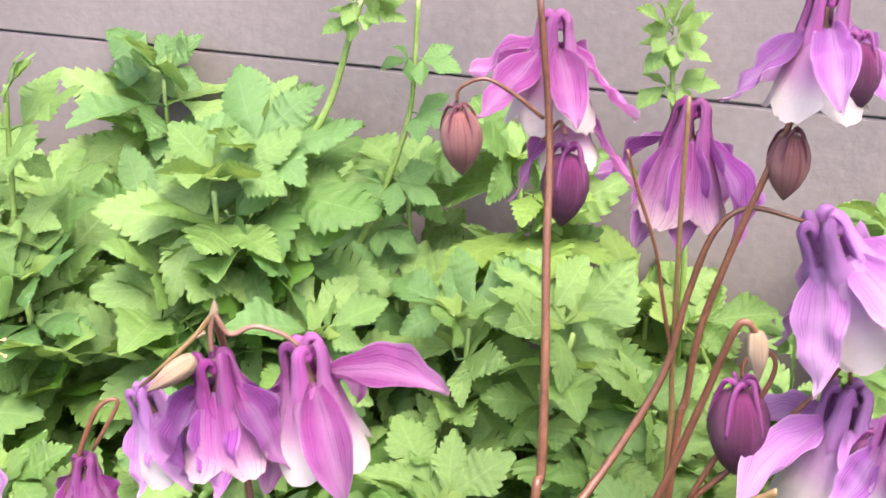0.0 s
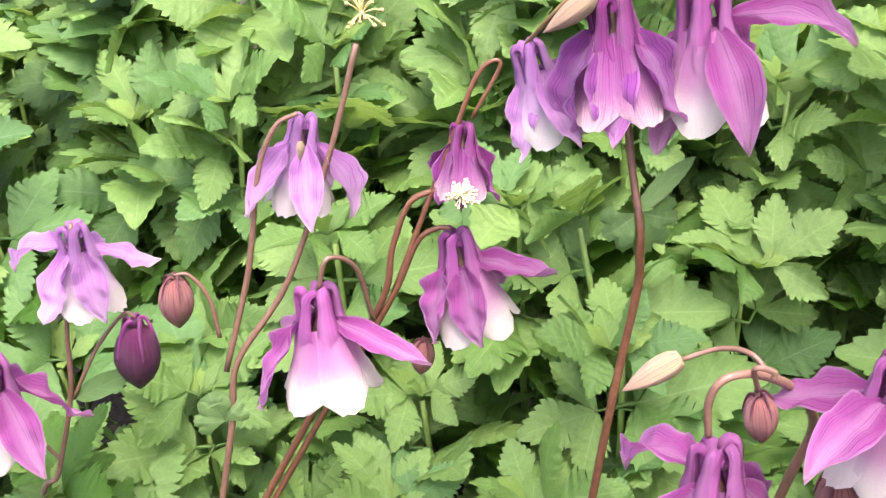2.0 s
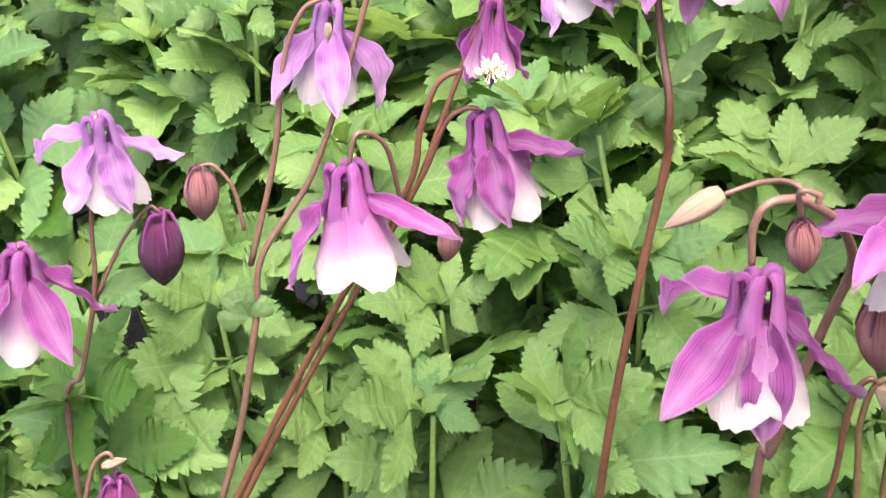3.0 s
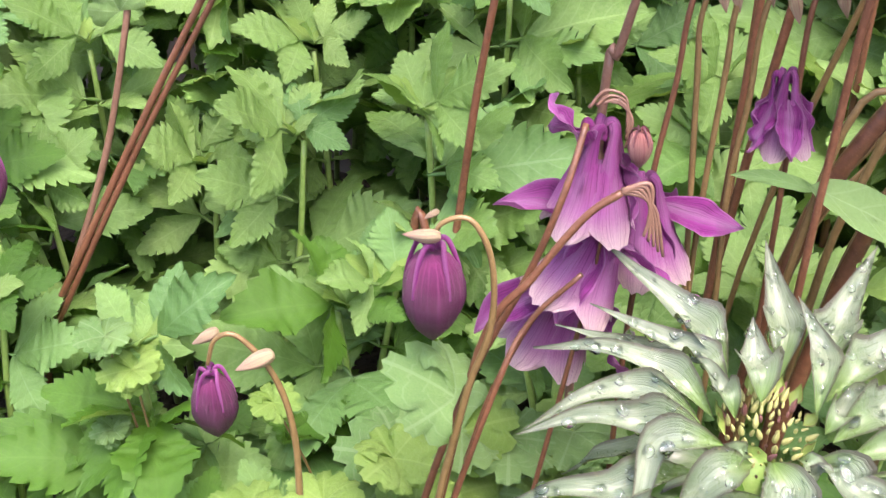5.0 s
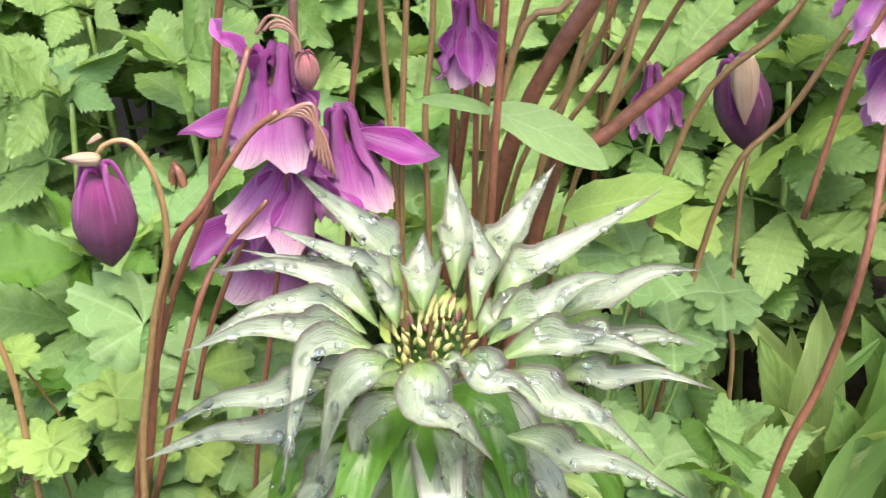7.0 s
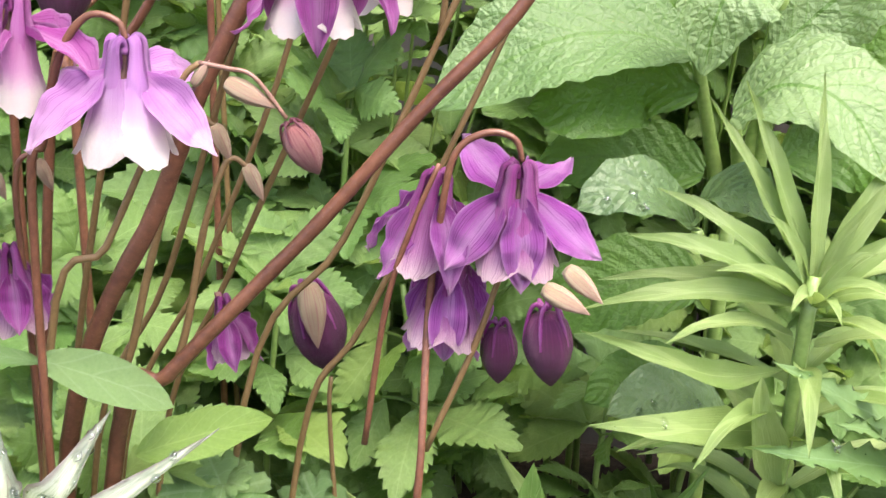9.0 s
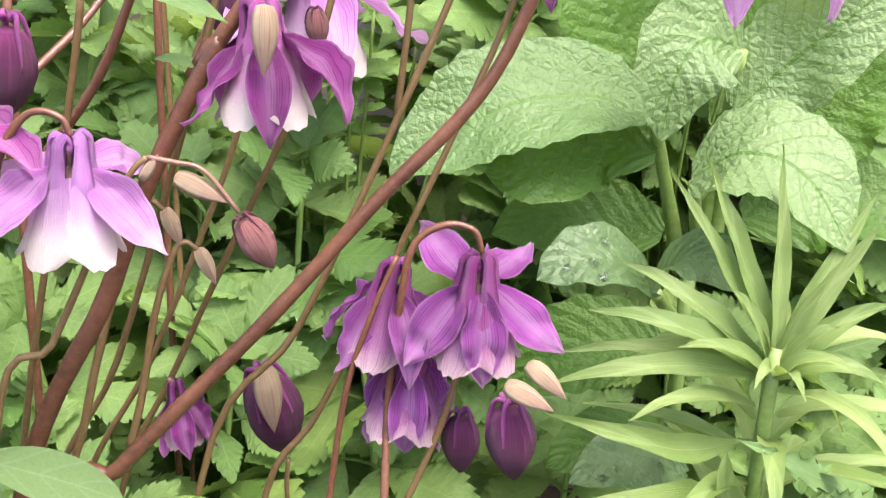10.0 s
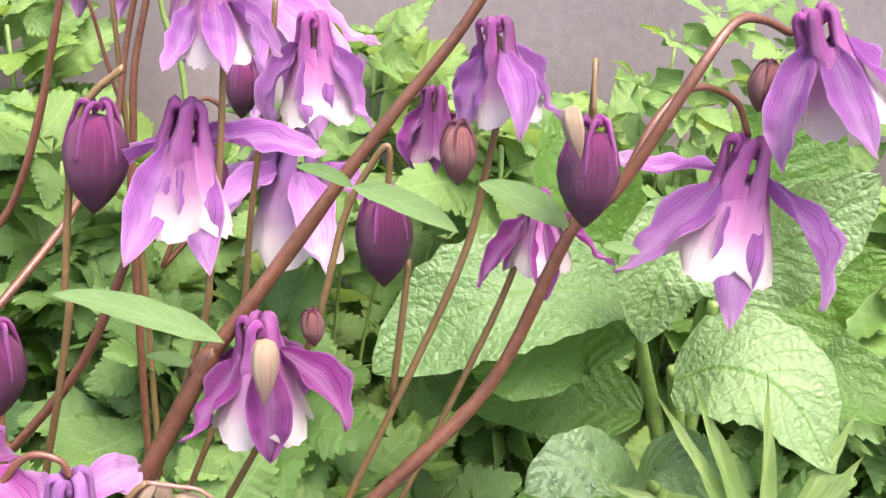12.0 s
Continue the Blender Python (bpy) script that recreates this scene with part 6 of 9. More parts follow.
curved_leaf(k26, [(0.0109, 0.1915, 0.1800), (-0.0134, 0.1873, 0.1920), (-0.0377, 0.1832, 0.1838), (-0.0585, 0.1796, 0.1695)], 0.019, lance, LEAF_LILY, (0.0000, -0.2000, 1.0000), 0.6, 0.02, 16, 4, 54, drops=6, twist=-0.25)
curved_leaf(k26, [(0.0200, 0.1897, 0.1745), (0.0494, 0.1708, 0.1865), (0.0788, 0.1519, 0.1741), (0.1040, 0.1357, 0.1534)], 0.019, lance, LEAF_SILVER, (0.0000, -0.2000, 1.0000), 0.6, 0.02, 16, 4, 55, drops=6, twist=0.10)
curved_leaf(k26, [(0.0145, 0.1972, 0.1690), (0.0062, 0.2289, 0.1810), (-0.0021, 0.2605, 0.1685), (-0.0092, 0.2876, 0.1476)], 0.019, lance, LEAF_LILY, (0.0000, -0.2000, 1.0000), 0.6, 0.02, 16, 4, 56, drops=6, twist=0.20)
curved_leaf(k26, [(0.0135, 0.1880, 0.1635), (-0.0005, 0.1615, 0.1755), (-0.0145, 0.1350, 0.1688), (-0.0265, 0.1123, 0.1568)], 0.019, lance, LEAF_SILVER, (0.0000, -0.2000, 1.0000), 0.6, 0.02, 16, 4, 57, drops=6, twist=-0.25)
curved_leaf(k26, [(0.0205, 0.1941, 0.1580), (0.0487, 0.2041, 0.1700), (0.0768, 0.2141, 0.1504), (0.1009, 0.2227, 0.1190)], 0.019, lance, LEAF_LILY, (0.0000, -0.2000, 1.0000), 0.6, 0.02, 16, 4, 58, drops=6, twist=0.10)
curved_leaf(k26, [(0.0112, 0.1943, 0.1525), (-0.0149, 0.2054, 0.1645), (-0.0410, 0.2164, 0.1472), (-0.0633, 0.2259, 0.1192)], 0.019, lance, LEAF_LILY, (0.0000, -0.2000, 1.0000), 0.6, 0.02, 16, 4, 59, drops=6, twist=0.20)
curved_leaf(k26, [(0.0179, 0.1878, 0.1470), (0.0305, 0.1602, 0.1590), (0.0431, 0.1325, 0.1539), (0.0539, 0.1088, 0.1441)], 0.019, lance, LEAF_LILY, (0.0000, -0.2000, 1.0000), 0.6, 0.02, 16, 4, 60, twist=-0.25)
curved_leaf(k26, [(0.0173, 0.1972, 0.1415), (0.0271, 0.2272, 0.1535), (0.0369, 0.2573, 0.1389), (0.0453, 0.2830, 0.1149)], 0.019, lance, LEAF_LILY, (0.0000, -0.2000, 1.0000), 0.6, 0.02, 16, 4, 61, twist=0.10)
curved_leaf(k26, [(0.0114, 0.1899, 0.1360), (-0.0105, 0.1775, 0.1480), (-0.0325, 0.1652, 0.1435), (-0.0513, 0.1545, 0.1346)], 0.019, lance, LEAF_LILY, (0.0000, -0.2000, 1.0000), 0.6, 0.02, 16, 4, 62, twist=0.20)
curved_leaf(k26, [(0.0207, 0.1913, 0.1305), (0.0529, 0.1837, 0.1425), (0.0852, 0.1762, 0.1300), (0.1128, 0.1698, 0.1093)], 0.019, lance, LEAF_LILY, (0.0000, -0.2000, 1.0000), 0.6, 0.02, 16, 4, 63, twist=-0.25)
curved_leaf(k26, [(0.0130, 0.1965, 0.1250), (-0.0045, 0.2222, 0.1370), (-0.0221, 0.2478, 0.1172), (-0.0371, 0.2698, 0.0855)], 0.019, lance, LEAF_LILY, (0.0000, -0.2000, 1.0000), 0.6, 0.02, 16, 4, 64, twist=0.10)
curved_leaf(k26, [(0.0151, 0.1874, 0.1195), (0.0107, 0.1568, 0.1315), (0.0062, 0.1261, 0.1109), (0.0024, 0.0998, 0.0781)], 0.019, lance, LEAF_LILY, (0.0000, -0.2000, 1.0000), 0.6, 0.02, 16, 4, 65, twist=0.20)
curved_leaf(k26, [(0.0197, 0.1956, 0.1140), (0.0402, 0.2123, 0.1260), (0.0608, 0.2291, 0.1076), (0.0784, 0.2435, 0.0780)], 0.019, lance, LEAF_LILY, (0.0000, -0.2000, 1.0000), 0.6, 0.02, 16, 4, 66, twist=-0.25)
curved_leaf(k26, [(0.0108, 0.1927, 0.1085), (-0.0164, 0.1943, 0.1205), (-0.0436, 0.1958, 0.0997), (-0.0669, 0.1972, 0.0664)], 0.019, lance, LEAF_LILY, (0.0000, -0.2000, 1.0000), 0.6, 0.02, 16, 4, 67, twist=0.10)
curved_leaf(k26, [(0.0193, 0.1888, 0.1030), (0.0425, 0.1649, 0.1150), (0.0657, 0.1410, 0.1093), (0.0856, 0.1205, 0.0986)], 0.019, lance, LEAF_LILY, (0.0000, -0.2000, 1.0000), 0.6, 0.02, 16, 4, 68, twist=0.20)
curved_leaf(k26, [(0.0157, 0.1974, 0.0975), (0.0150, 0.2203, 0.1095), (0.0144, 0.2432, 0.1016), (0.0138, 0.2628, 0.0878)], 0.019, lance, LEAF_LILY, (0.0000, -0.2000, 1.0000), 0.6, 0.02, 16, 4, 69, twist=-0.25)
curved_leaf(k26, [(0.0125, 0.1886, 0.0920), (-0.0101, 0.1625, 0.1040), (-0.0327, 0.1365, 0.0922), (-0.0521, 0.1141, 0.0724)], 0.019, lance, LEAF_LILY, (0.0000, -0.2000, 1.0000), 0.6, 0.02, 16, 4, 70, twist=0.10)
curved_leaf(k26, [(0.0208, 0.1930, 0.0865), (0.0503, 0.1963, 0.0985), (0.0799, 0.1997, 0.0891), (0.1053, 0.2026, 0.0730)], 0.019, lance, LEAF_LILY, (0.0000, -0.2000, 1.0000), 0.6, 0.02, 16, 4, 71, twist=0.20)
curved_leaf(k26, [(0.0118, 0.1953, 0.0810), (-0.0110, 0.2119, 0.0930), (-0.0337, 0.2284, 0.0821), (-0.0532, 0.2426, 0.0637)], 0.019, lance, LEAF_LILY, (0.0000, -0.2000, 1.0000), 0.6, 0.02, 16, 4, 72, twist=-0.25)
curved_leaf(k26, [(0.0168, 0.1875, 0.0755), (0.0219, 0.1621, 0.0875), (0.0270, 0.1367, 0.0730), (0.0314, 0.1149, 0.0492)], 0.019, lance, LEAF_LILY, (0.0000, -0.2000, 1.0000), 0.6, 0.02, 16, 4, 73, twist=0.10)
curved_leaf(k26, [(0.0184, 0.1967, 0.0700), (0.0335, 0.2217, 0.0820), (0.0486, 0.2466, 0.0618), (0.0615, 0.2680, 0.0293)], 0.019, lance, LEAF_LILY, (0.0000, -0.2000, 1.0000), 0.6, 0.02, 16, 4, 74, twist=0.20)
curved_leaf(k26, [(0.0110, 0.1910, 0.0645), (-0.0183, 0.1824, 0.0765), (-0.0476, 0.1738, 0.0558), (-0.0728, 0.1665, 0.0227)], 0.019, lance, LEAF_LILY, (0.0000, -0.2000, 1.0000), 0.6, 0.02, 16, 4, 75, twist=-0.25)
curved_leaf(k26, [(0.0203, 0.1902, 0.0590), (0.0499, 0.1756, 0.0710), (0.0795, 0.1610, 0.0492), (0.1048, 0.1485, 0.0144)], 0.019, lance, LEAF_LILY, (0.0000, -0.2000, 1.0000), 0.6, 0.02, 16, 4, 76, twist=0.10)
curved_leaf(k26, [(0.0140, 0.1971, 0.0535), (0.0030, 0.2254, 0.0655), (-0.0080, 0.2537, 0.0586), (-0.0175, 0.2780, 0.0462)], 0.019, lance, LEAF_LILY, (0.0000, -0.2000, 1.0000), 0.6, 0.02, 16, 4, 77, twist=0.20)
curved_leaf(k26, [(0.0140, 0.1877, 0.0480), (0.0020, 0.1570, 0.0600), (-0.0101, 0.1262, 0.0387), (-0.0204, 0.0998, 0.0046)], 0.019, lance, LEAF_LILY, (0.0000, -0.2000, 1.0000), 0.6, 0.02, 16, 4, 78, twist=-0.25)
curved_leaf(k26, [(0.0203, 0.1946, 0.0425), (0.0505, 0.2094, 0.0545), (0.0807, 0.2242, 0.0403), (0.1066, 0.2370, 0.0169)], 0.019, lance, LEAF_LILY, (0.0000, -0.2000, 1.0000), 0.6, 0.02, 16, 4, 79, twist=0.10)
curved_leaf(k26, [(0.0099, 0.1872, 0.2240), (-0.0118, 0.1828, 0.2300), (-0.0307, 0.1790, 0.2120), (-0.0416, 0.1768, 0.1890)], 0.02, lance, LEAF_SILVER, (0.0000, -0.5000, 1.0000), 0.5, 0.03, 16, 4, 420, drops=7, twist=0.20)
curved_leaf(k26, [(0.0105, 0.1856, 0.2180), (-0.0123, 0.1737, 0.2240), (-0.0323, 0.1633, 0.2060), (-0.0437, 0.1574, 0.1730)], 0.02, lance, LEAF_DEEP_SHADE, (0.0000, -0.5000, 1.0000), 0.5, 0.03, 16, 4, 421, drops=7, twist=-0.25)
curved_leaf(k26, [(0.0109, 0.1849, 0.2120), (-0.0058, 0.1727, 0.2180), (-0.0204, 0.1621, 0.2000), (-0.0287, 0.1561, 0.1570)], 0.02, lance, LEAF_DEEP_SHADE, (0.0000, -0.5000, 1.0000), 0.5, 0.03, 16, 4, 422, drops=7, twist=0.10)
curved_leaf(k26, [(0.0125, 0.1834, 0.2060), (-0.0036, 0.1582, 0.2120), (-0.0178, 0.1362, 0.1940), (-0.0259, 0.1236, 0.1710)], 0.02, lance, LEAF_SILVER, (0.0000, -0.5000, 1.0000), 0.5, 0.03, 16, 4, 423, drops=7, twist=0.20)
curved_leaf(k26, [(0.0131, 0.1830, 0.2240), (0.0005, 0.1580, 0.2300), (-0.0106, 0.1362, 0.2120), (-0.0169, 0.1237, 0.1790)], 0.02, lance, LEAF_DEEP_SHADE, (0.0000, -0.5000, 1.0000), 0.5, 0.03, 16, 4, 424, drops=7, twist=-0.25)
curved_leaf(k26, [(0.0149, 0.1825, 0.2180), (0.0118, 0.1612, 0.2240), (0.0090, 0.1426, 0.2060), (0.0075, 0.1319, 0.1630)], 0.02, lance, LEAF_DEEP_SHADE, (0.0000, -0.5000, 1.0000), 0.5, 0.03, 16, 4, 425, drops=7, twist=0.10)
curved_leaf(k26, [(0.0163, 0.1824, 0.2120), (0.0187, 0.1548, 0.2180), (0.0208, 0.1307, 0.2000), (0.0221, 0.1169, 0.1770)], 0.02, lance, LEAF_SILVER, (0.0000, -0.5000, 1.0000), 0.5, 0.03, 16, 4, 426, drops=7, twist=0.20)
curved_leaf(k26, [(0.0185, 0.1830, 0.2060), (0.0275, 0.1647, 0.2120), (0.0355, 0.1487, 0.1940), (0.0400, 0.1395, 0.1610)], 0.02, lance, LEAF_DEEP_SHADE, (0.0000, -0.5000, 1.0000), 0.5, 0.03, 16, 4, 427, drops=7, twist=-0.25)
curved_leaf(k26, [(0.0195, 0.1837, 0.2240), (0.0321, 0.1676, 0.2300), (0.0432, 0.1535, 0.2120), (0.0495, 0.1455, 0.1690)], 0.02, lance, LEAF_DEEP_SHADE, (0.0000, -0.5000, 1.0000), 0.5, 0.03, 16, 4, 428, drops=7, twist=0.10)
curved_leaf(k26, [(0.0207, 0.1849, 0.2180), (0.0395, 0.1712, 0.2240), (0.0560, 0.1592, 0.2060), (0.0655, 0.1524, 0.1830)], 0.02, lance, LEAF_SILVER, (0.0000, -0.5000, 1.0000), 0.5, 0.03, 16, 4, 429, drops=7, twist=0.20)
curved_leaf(k26, [(0.0215, 0.1864, 0.2120), (0.0496, 0.1765, 0.2180), (0.0742, 0.1679, 0.2000), (0.0882, 0.1629, 0.1670)], 0.02, lance, LEAF_DEEP_SHADE, (0.0000, -0.5000, 1.0000), 0.5, 0.03, 16, 4, 430, drops=7, twist=-0.25)
curved_leaf(k26, [(0.0217, 0.1875, 0.2060), (0.0513, 0.1828, 0.2120), (0.0773, 0.1787, 0.1940), (0.0921, 0.1764, 0.1510)], 0.02, lance, LEAF_DEEP_SHADE, (0.0000, -0.5000, 1.0000), 0.5, 0.03, 16, 4, 431, drops=7, twist=0.10)


def lily_crown(parent):
    """The crown of the silvery lily: a loose ring of stubby unopened buds and maroon-tipped bracts round a green heart."""
    rng = random.Random(26)
    mid = Vector((0.0158, 0.1775, 0.2515))
    for k in range(84):
        a, r = k * 2.4, 0.0150 * math.sqrt((k + 0.5) / 84)
        base = mid + Vector((r * math.cos(a), r * math.sin(a), 0.45 * r * math.sin(a) - 14 * r * r))
        out = Vector((math.cos(a) * r * 40, math.sin(a) * r * 40 - 0.25, 1)).normalized()
        out = (out + Vector((rng.uniform(-0.4, 0.4), rng.uniform(-0.4, 0.4), 0))).normalized()
        tall = rng.choice((0.003, 0.004, 0.005, 0.006))
        lily_bud(parent, tuple(base), tuple(base + out * tall), LILY_KNOB_BROWN if k % 7 == 1 or k > 78 else LILY_KNOB)
    for k in range(11):
        a = k * 2 * math.pi / 11 + rng.uniform(-0.2, 0.2)
        base = mid + Vector((0.013 * math.cos(a), 0.013 * math.sin(a), 0.005 * math.sin(a) - 0.002))
        tip = base + Vector((math.cos(a) * 0.004, math.sin(a) * 0.004 - 0.001, rng.uniform(0.006, 0.0105)))
        bend = base.lerp(tip, 0.5) + Vector((math.cos(a), math.sin(a), 0)) * 0.0015
        curved_leaf(parent, [tuple(base), tuple(bend), tuple(tip)], rng.uniform(0.004, 0.0065), lance, BRACT, (-math.cos(a), -math.sin(a) - 0.6, 0.6), 0.6, 0.03, 8, 4, 500 + k, name="bract")


lily_crown(k26)

k27 = plant("lily_plant", (0.3525, 0.2579, 0.0000), "fresh light green lily shoot with long narrow leaves", "lily", "lilies")
stem(k27, [(0.3525, 0.2579, 0.0000), (0.3475, 0.2529, 0.1700), (0.3475, 0.2479, 0.3143)], 0.0042, 0.003, STEM_GREEN)
curved_leaf(k27, [(0.3461, 0.2495, 0.3130), (0.3345, 0.2635, 0.3382), (0.3229, 0.2775, 0.3622), (0.3130, 0.2895, 0.3820)], 0.0101, linear, LEAF_LILY, (0.0500, -0.7000, 0.8000), 0.55, 0.02, 16, 4, 100)
curved_leaf(k27, [(0.3467, 0.2494, 0.3133), (0.3397, 0.2620, 0.3410), (0.3327, 0.2746, 0.3675), (0.3267, 0.2854, 0.3895)], 0.0109, linear, LEAF_LILY, (0.0500, -0.7000, 0.8000), 0.55, 0.02, 16, 4, 101)
curved_leaf(k27, [(0.3477, 0.2486, 0.3136), (0.3491, 0.2552, 0.3434), (0.3505, 0.2618, 0.3721), (0.3517, 0.2675, 0.3958)], 0.0094, linear, LEAF_LILY, (0.0500, -0.7000, 0.8000), 0.55, 0.02, 16, 4, 102)
curved_leaf(k27, [(0.3495, 0.2485, 0.3126), (0.3665, 0.2539, 0.3347), (0.3835, 0.2594, 0.3556), (0.3980, 0.2640, 0.3727)], 0.0101, linear, LEAF_LILY, (0.0500, -0.7000, 0.8000), 0.55, 0.02, 16, 4, 103)
curved_leaf(k27, [(0.3489, 0.2474, 0.3125), (0.3602, 0.2441, 0.3334), (0.3715, 0.2407, 0.3531), (0.3811, 0.2378, 0.3692)], 0.0109, linear, LEAF_LILY, (0.0500, -0.7000, 0.8000), 0.55, 0.02, 16, 4, 104)
curved_leaf(k27, [(0.3452, 0.2494, 0.3035), (0.3261, 0.2621, 0.3237), (0.3069, 0.2749, 0.3373), (0.2905, 0.2858, 0.3440)], 0.0117, linear, LEAF_LILY, (0.0500, -0.7000, 0.8000), 0.55, 0.02, 16, 4, 105)
curved_leaf(k27, [(0.3445, 0.2488, 0.3029), (0.3191, 0.2564, 0.3182), (0.2937, 0.2640, 0.3269), (0.2719, 0.2705, 0.3294)], 0.0133, linear, LEAF_LILY, (0.0500, -0.7000, 0.8000), 0.55, 0.02, 16, 4, 106)
curved_leaf(k27, [(0.3437, 0.2486, 0.3017), (0.3119, 0.2546, 0.3071), (0.2801, 0.2606, 0.3058), (0.2528, 0.2658, 0.2999)], 0.0125, linear, LEAF_LILY, (0.0500, -0.7000, 0.8000), 0.55, 0.02, 16, 4, 107)
curved_leaf(k27, [(0.3455, 0.2476, 0.3026), (0.3288, 0.2456, 0.3155), (0.3120, 0.2436, 0.3218), (0.2976, 0.2419, 0.3223)], 0.0078, linear, LEAF_LILY, (0.0500, -0.7000, 0.8000), 0.55, 0.02, 16, 4, 108)
curved_leaf(k27, [(0.3493, 0.2473, 0.3032), (0.3643, 0.2428, 0.3204), (0.3793, 0.2384, 0.3310), (0.3921, 0.2345, 0.3353)], 0.0109, linear, LEAF_LILY, (0.0500, -0.7000, 0.8000), 0.55, 0.02, 16, 4, 109)
curved_leaf(k27, [(0.3480, 0.2464, 0.3024), (0.3524, 0.2346, 0.3137), (0.3568, 0.2228, 0.3184), (0.3606, 0.2126, 0.3176)], 0.0094, linear, LEAF_LILY, (0.0500, -0.7000, 0.8000), 0.55, 0.02, 16, 4, 110)
curved_leaf(k27, [(0.3482, 0.2477, 0.3035), (0.3537, 0.2460, 0.3238), (0.3592, 0.2444, 0.3374), (0.3639, 0.2429, 0.3442)], 0.0078, linear, LEAF_LILY, (0.0500, -0.7000, 0.8000), 0.55, 0.02, 16, 4, 111)
curved_leaf(k27, [(0.3467, 0.2481, 0.3034), (0.3396, 0.2502, 0.3223), (0.3326, 0.2523, 0.3346), (0.3265, 0.2541, 0.3403)], 0.0078, linear, LEAF_LILY, (0.0500, -0.7000, 0.8000), 0.55, 0.02, 16, 4, 112)
curved_leaf(k27, [(0.3474, 0.2487, 0.3116), (0.3463, 0.2561, 0.3247), (0.3452, 0.2634, 0.3366), (0.3442, 0.2697, 0.3461)], 0.0078, linear, LEAF_LILY, (0.0500, -0.7000, 0.8000), 0.55, 0.02, 16, 4, 113)
curved_leaf(k27, [(0.3488, 0.2466, 0.3021), (0.3594, 0.2364, 0.3103), (0.3700, 0.2263, 0.3120), (0.3791, 0.2175, 0.3085)], 0.0117, linear, LEAF_LILY, (0.0500, -0.7000, 0.8000), 0.55, 0.02, 16, 4, 114)
curved_leaf(k27, [(0.3473, 0.2467, 0.3019), (0.3459, 0.2366, 0.3088), (0.3444, 0.2265, 0.3092), (0.3432, 0.2178, 0.3045)], 0.0078, linear, LEAF_LILY, (0.0500, -0.7000, 0.8000), 0.55, 0.02, 16, 4, 115)
curved_leaf(k27, [(0.3465, 0.2469, 0.3021), (0.3383, 0.2388, 0.3109), (0.3301, 0.2308, 0.3130), (0.3231, 0.2238, 0.3100)], 0.0070, linear, LEAF_LILY, (0.0500, -0.7000, 0.8000), 0.55, 0.02, 16, 4, 116)
curved_leaf(k27, [(0.3482, 0.2472, 0.3029), (0.3540, 0.2420, 0.3178), (0.3597, 0.2368, 0.3261), (0.3647, 0.2323, 0.3284)], 0.0070, linear, LEAF_LILY, (0.0500, -0.7000, 0.8000), 0.55, 0.02, 16, 4, 117)
curved_leaf(k27, [(0.3444, 0.2496, 0.3018), (0.3182, 0.2645, 0.3075), (0.2921, 0.2793, 0.3066), (0.2697, 0.2920, 0.3010)], 0.0101, linear, LEAF_LILY, (0.0500, -0.7000, 0.8000), 0.55, 0.02, 16, 4, 118)
curved_leaf(k27, [(0.3555, 0.2539, 0.3023), (0.3810, 0.2539, 0.3123), (0.4065, 0.2539, 0.3096), (0.4284, 0.2539, 0.2921)], 0.0120, linear, LEAF_LILY, (0.0000, -0.2000, 1.0000), 0.4, 0.012, 16, 4, 150)
curved_leaf(k27, [(0.3468, 0.2572, 0.2978), (0.3315, 0.2713, 0.3078), (0.3162, 0.2853, 0.3058), (0.3031, 0.2973, 0.2896)], 0.0120, linear, LEAF_LILY, (0.0000, -0.2000, 1.0000), 0.4, 0.012, 16, 4, 151)
curved_leaf(k27, [(0.3509, 0.2489, 0.2933), (0.3534, 0.2197, 0.3033), (0.3559, 0.1905, 0.3022), (0.3581, 0.1655, 0.2884)], 0.0120, linear, LEAF_LILY, (0.0000, -0.2000, 1.0000), 0.4, 0.012, 16, 4, 152)
curved_leaf(k27, [(0.3536, 0.2578, 0.2888), (0.3683, 0.2769, 0.2988), (0.3830, 0.2959, 0.3045), (0.3956, 0.3123, 0.3063)], 0.0120, linear, LEAF_LILY, (0.0000, -0.2000, 1.0000), 0.4, 0.012, 16, 4, 153)
curved_leaf(k27, [(0.3456, 0.2530, 0.2843), (0.3224, 0.2490, 0.2943), (0.2992, 0.2450, 0.2971), (0.2793, 0.2415, 0.2922)], 0.0120, linear, LEAF_LILY, (0.0000, -0.2000, 1.0000), 0.4, 0.012, 16, 4, 154)
curved_leaf(k27, [(0.3547, 0.2511, 0.2798), (0.3768, 0.2369, 0.2898), (0.3990, 0.2227, 0.2887), (0.4179, 0.2105, 0.2747)], 0.0120, linear, LEAF_LILY, (0.0000, -0.2000, 1.0000), 0.4, 0.012, 16, 4, 155)
curved_leaf(k27, [(0.3492, 0.2587, 0.2753), (0.3430, 0.2823, 0.2853), (0.3368, 0.3060, 0.2901), (0.3315, 0.3262, 0.2900)], 0.0120, linear, LEAF_LILY, (0.0000, -0.2000, 1.0000), 0.4, 0.012, 16, 4, 156)
curved_leaf(k27, [(0.3482, 0.2494, 0.2708), (0.3363, 0.2270, 0.2808), (0.3244, 0.2045, 0.2802), (0.3143, 0.1852, 0.2676)], 0.0120, linear, LEAF_LILY, (0.0000, -0.2000, 1.0000), 0.4, 0.012, 16, 4, 157)
curved_leaf(k27, [(0.3552, 0.2555, 0.2663), (0.3738, 0.2621, 0.2763), (0.3923, 0.2688, 0.2726), (0.4082, 0.2744, 0.2527)], 0.0120, linear, LEAF_LILY, (0.0000, -0.2000, 1.0000), 0.4, 0.012, 16, 4, 158)
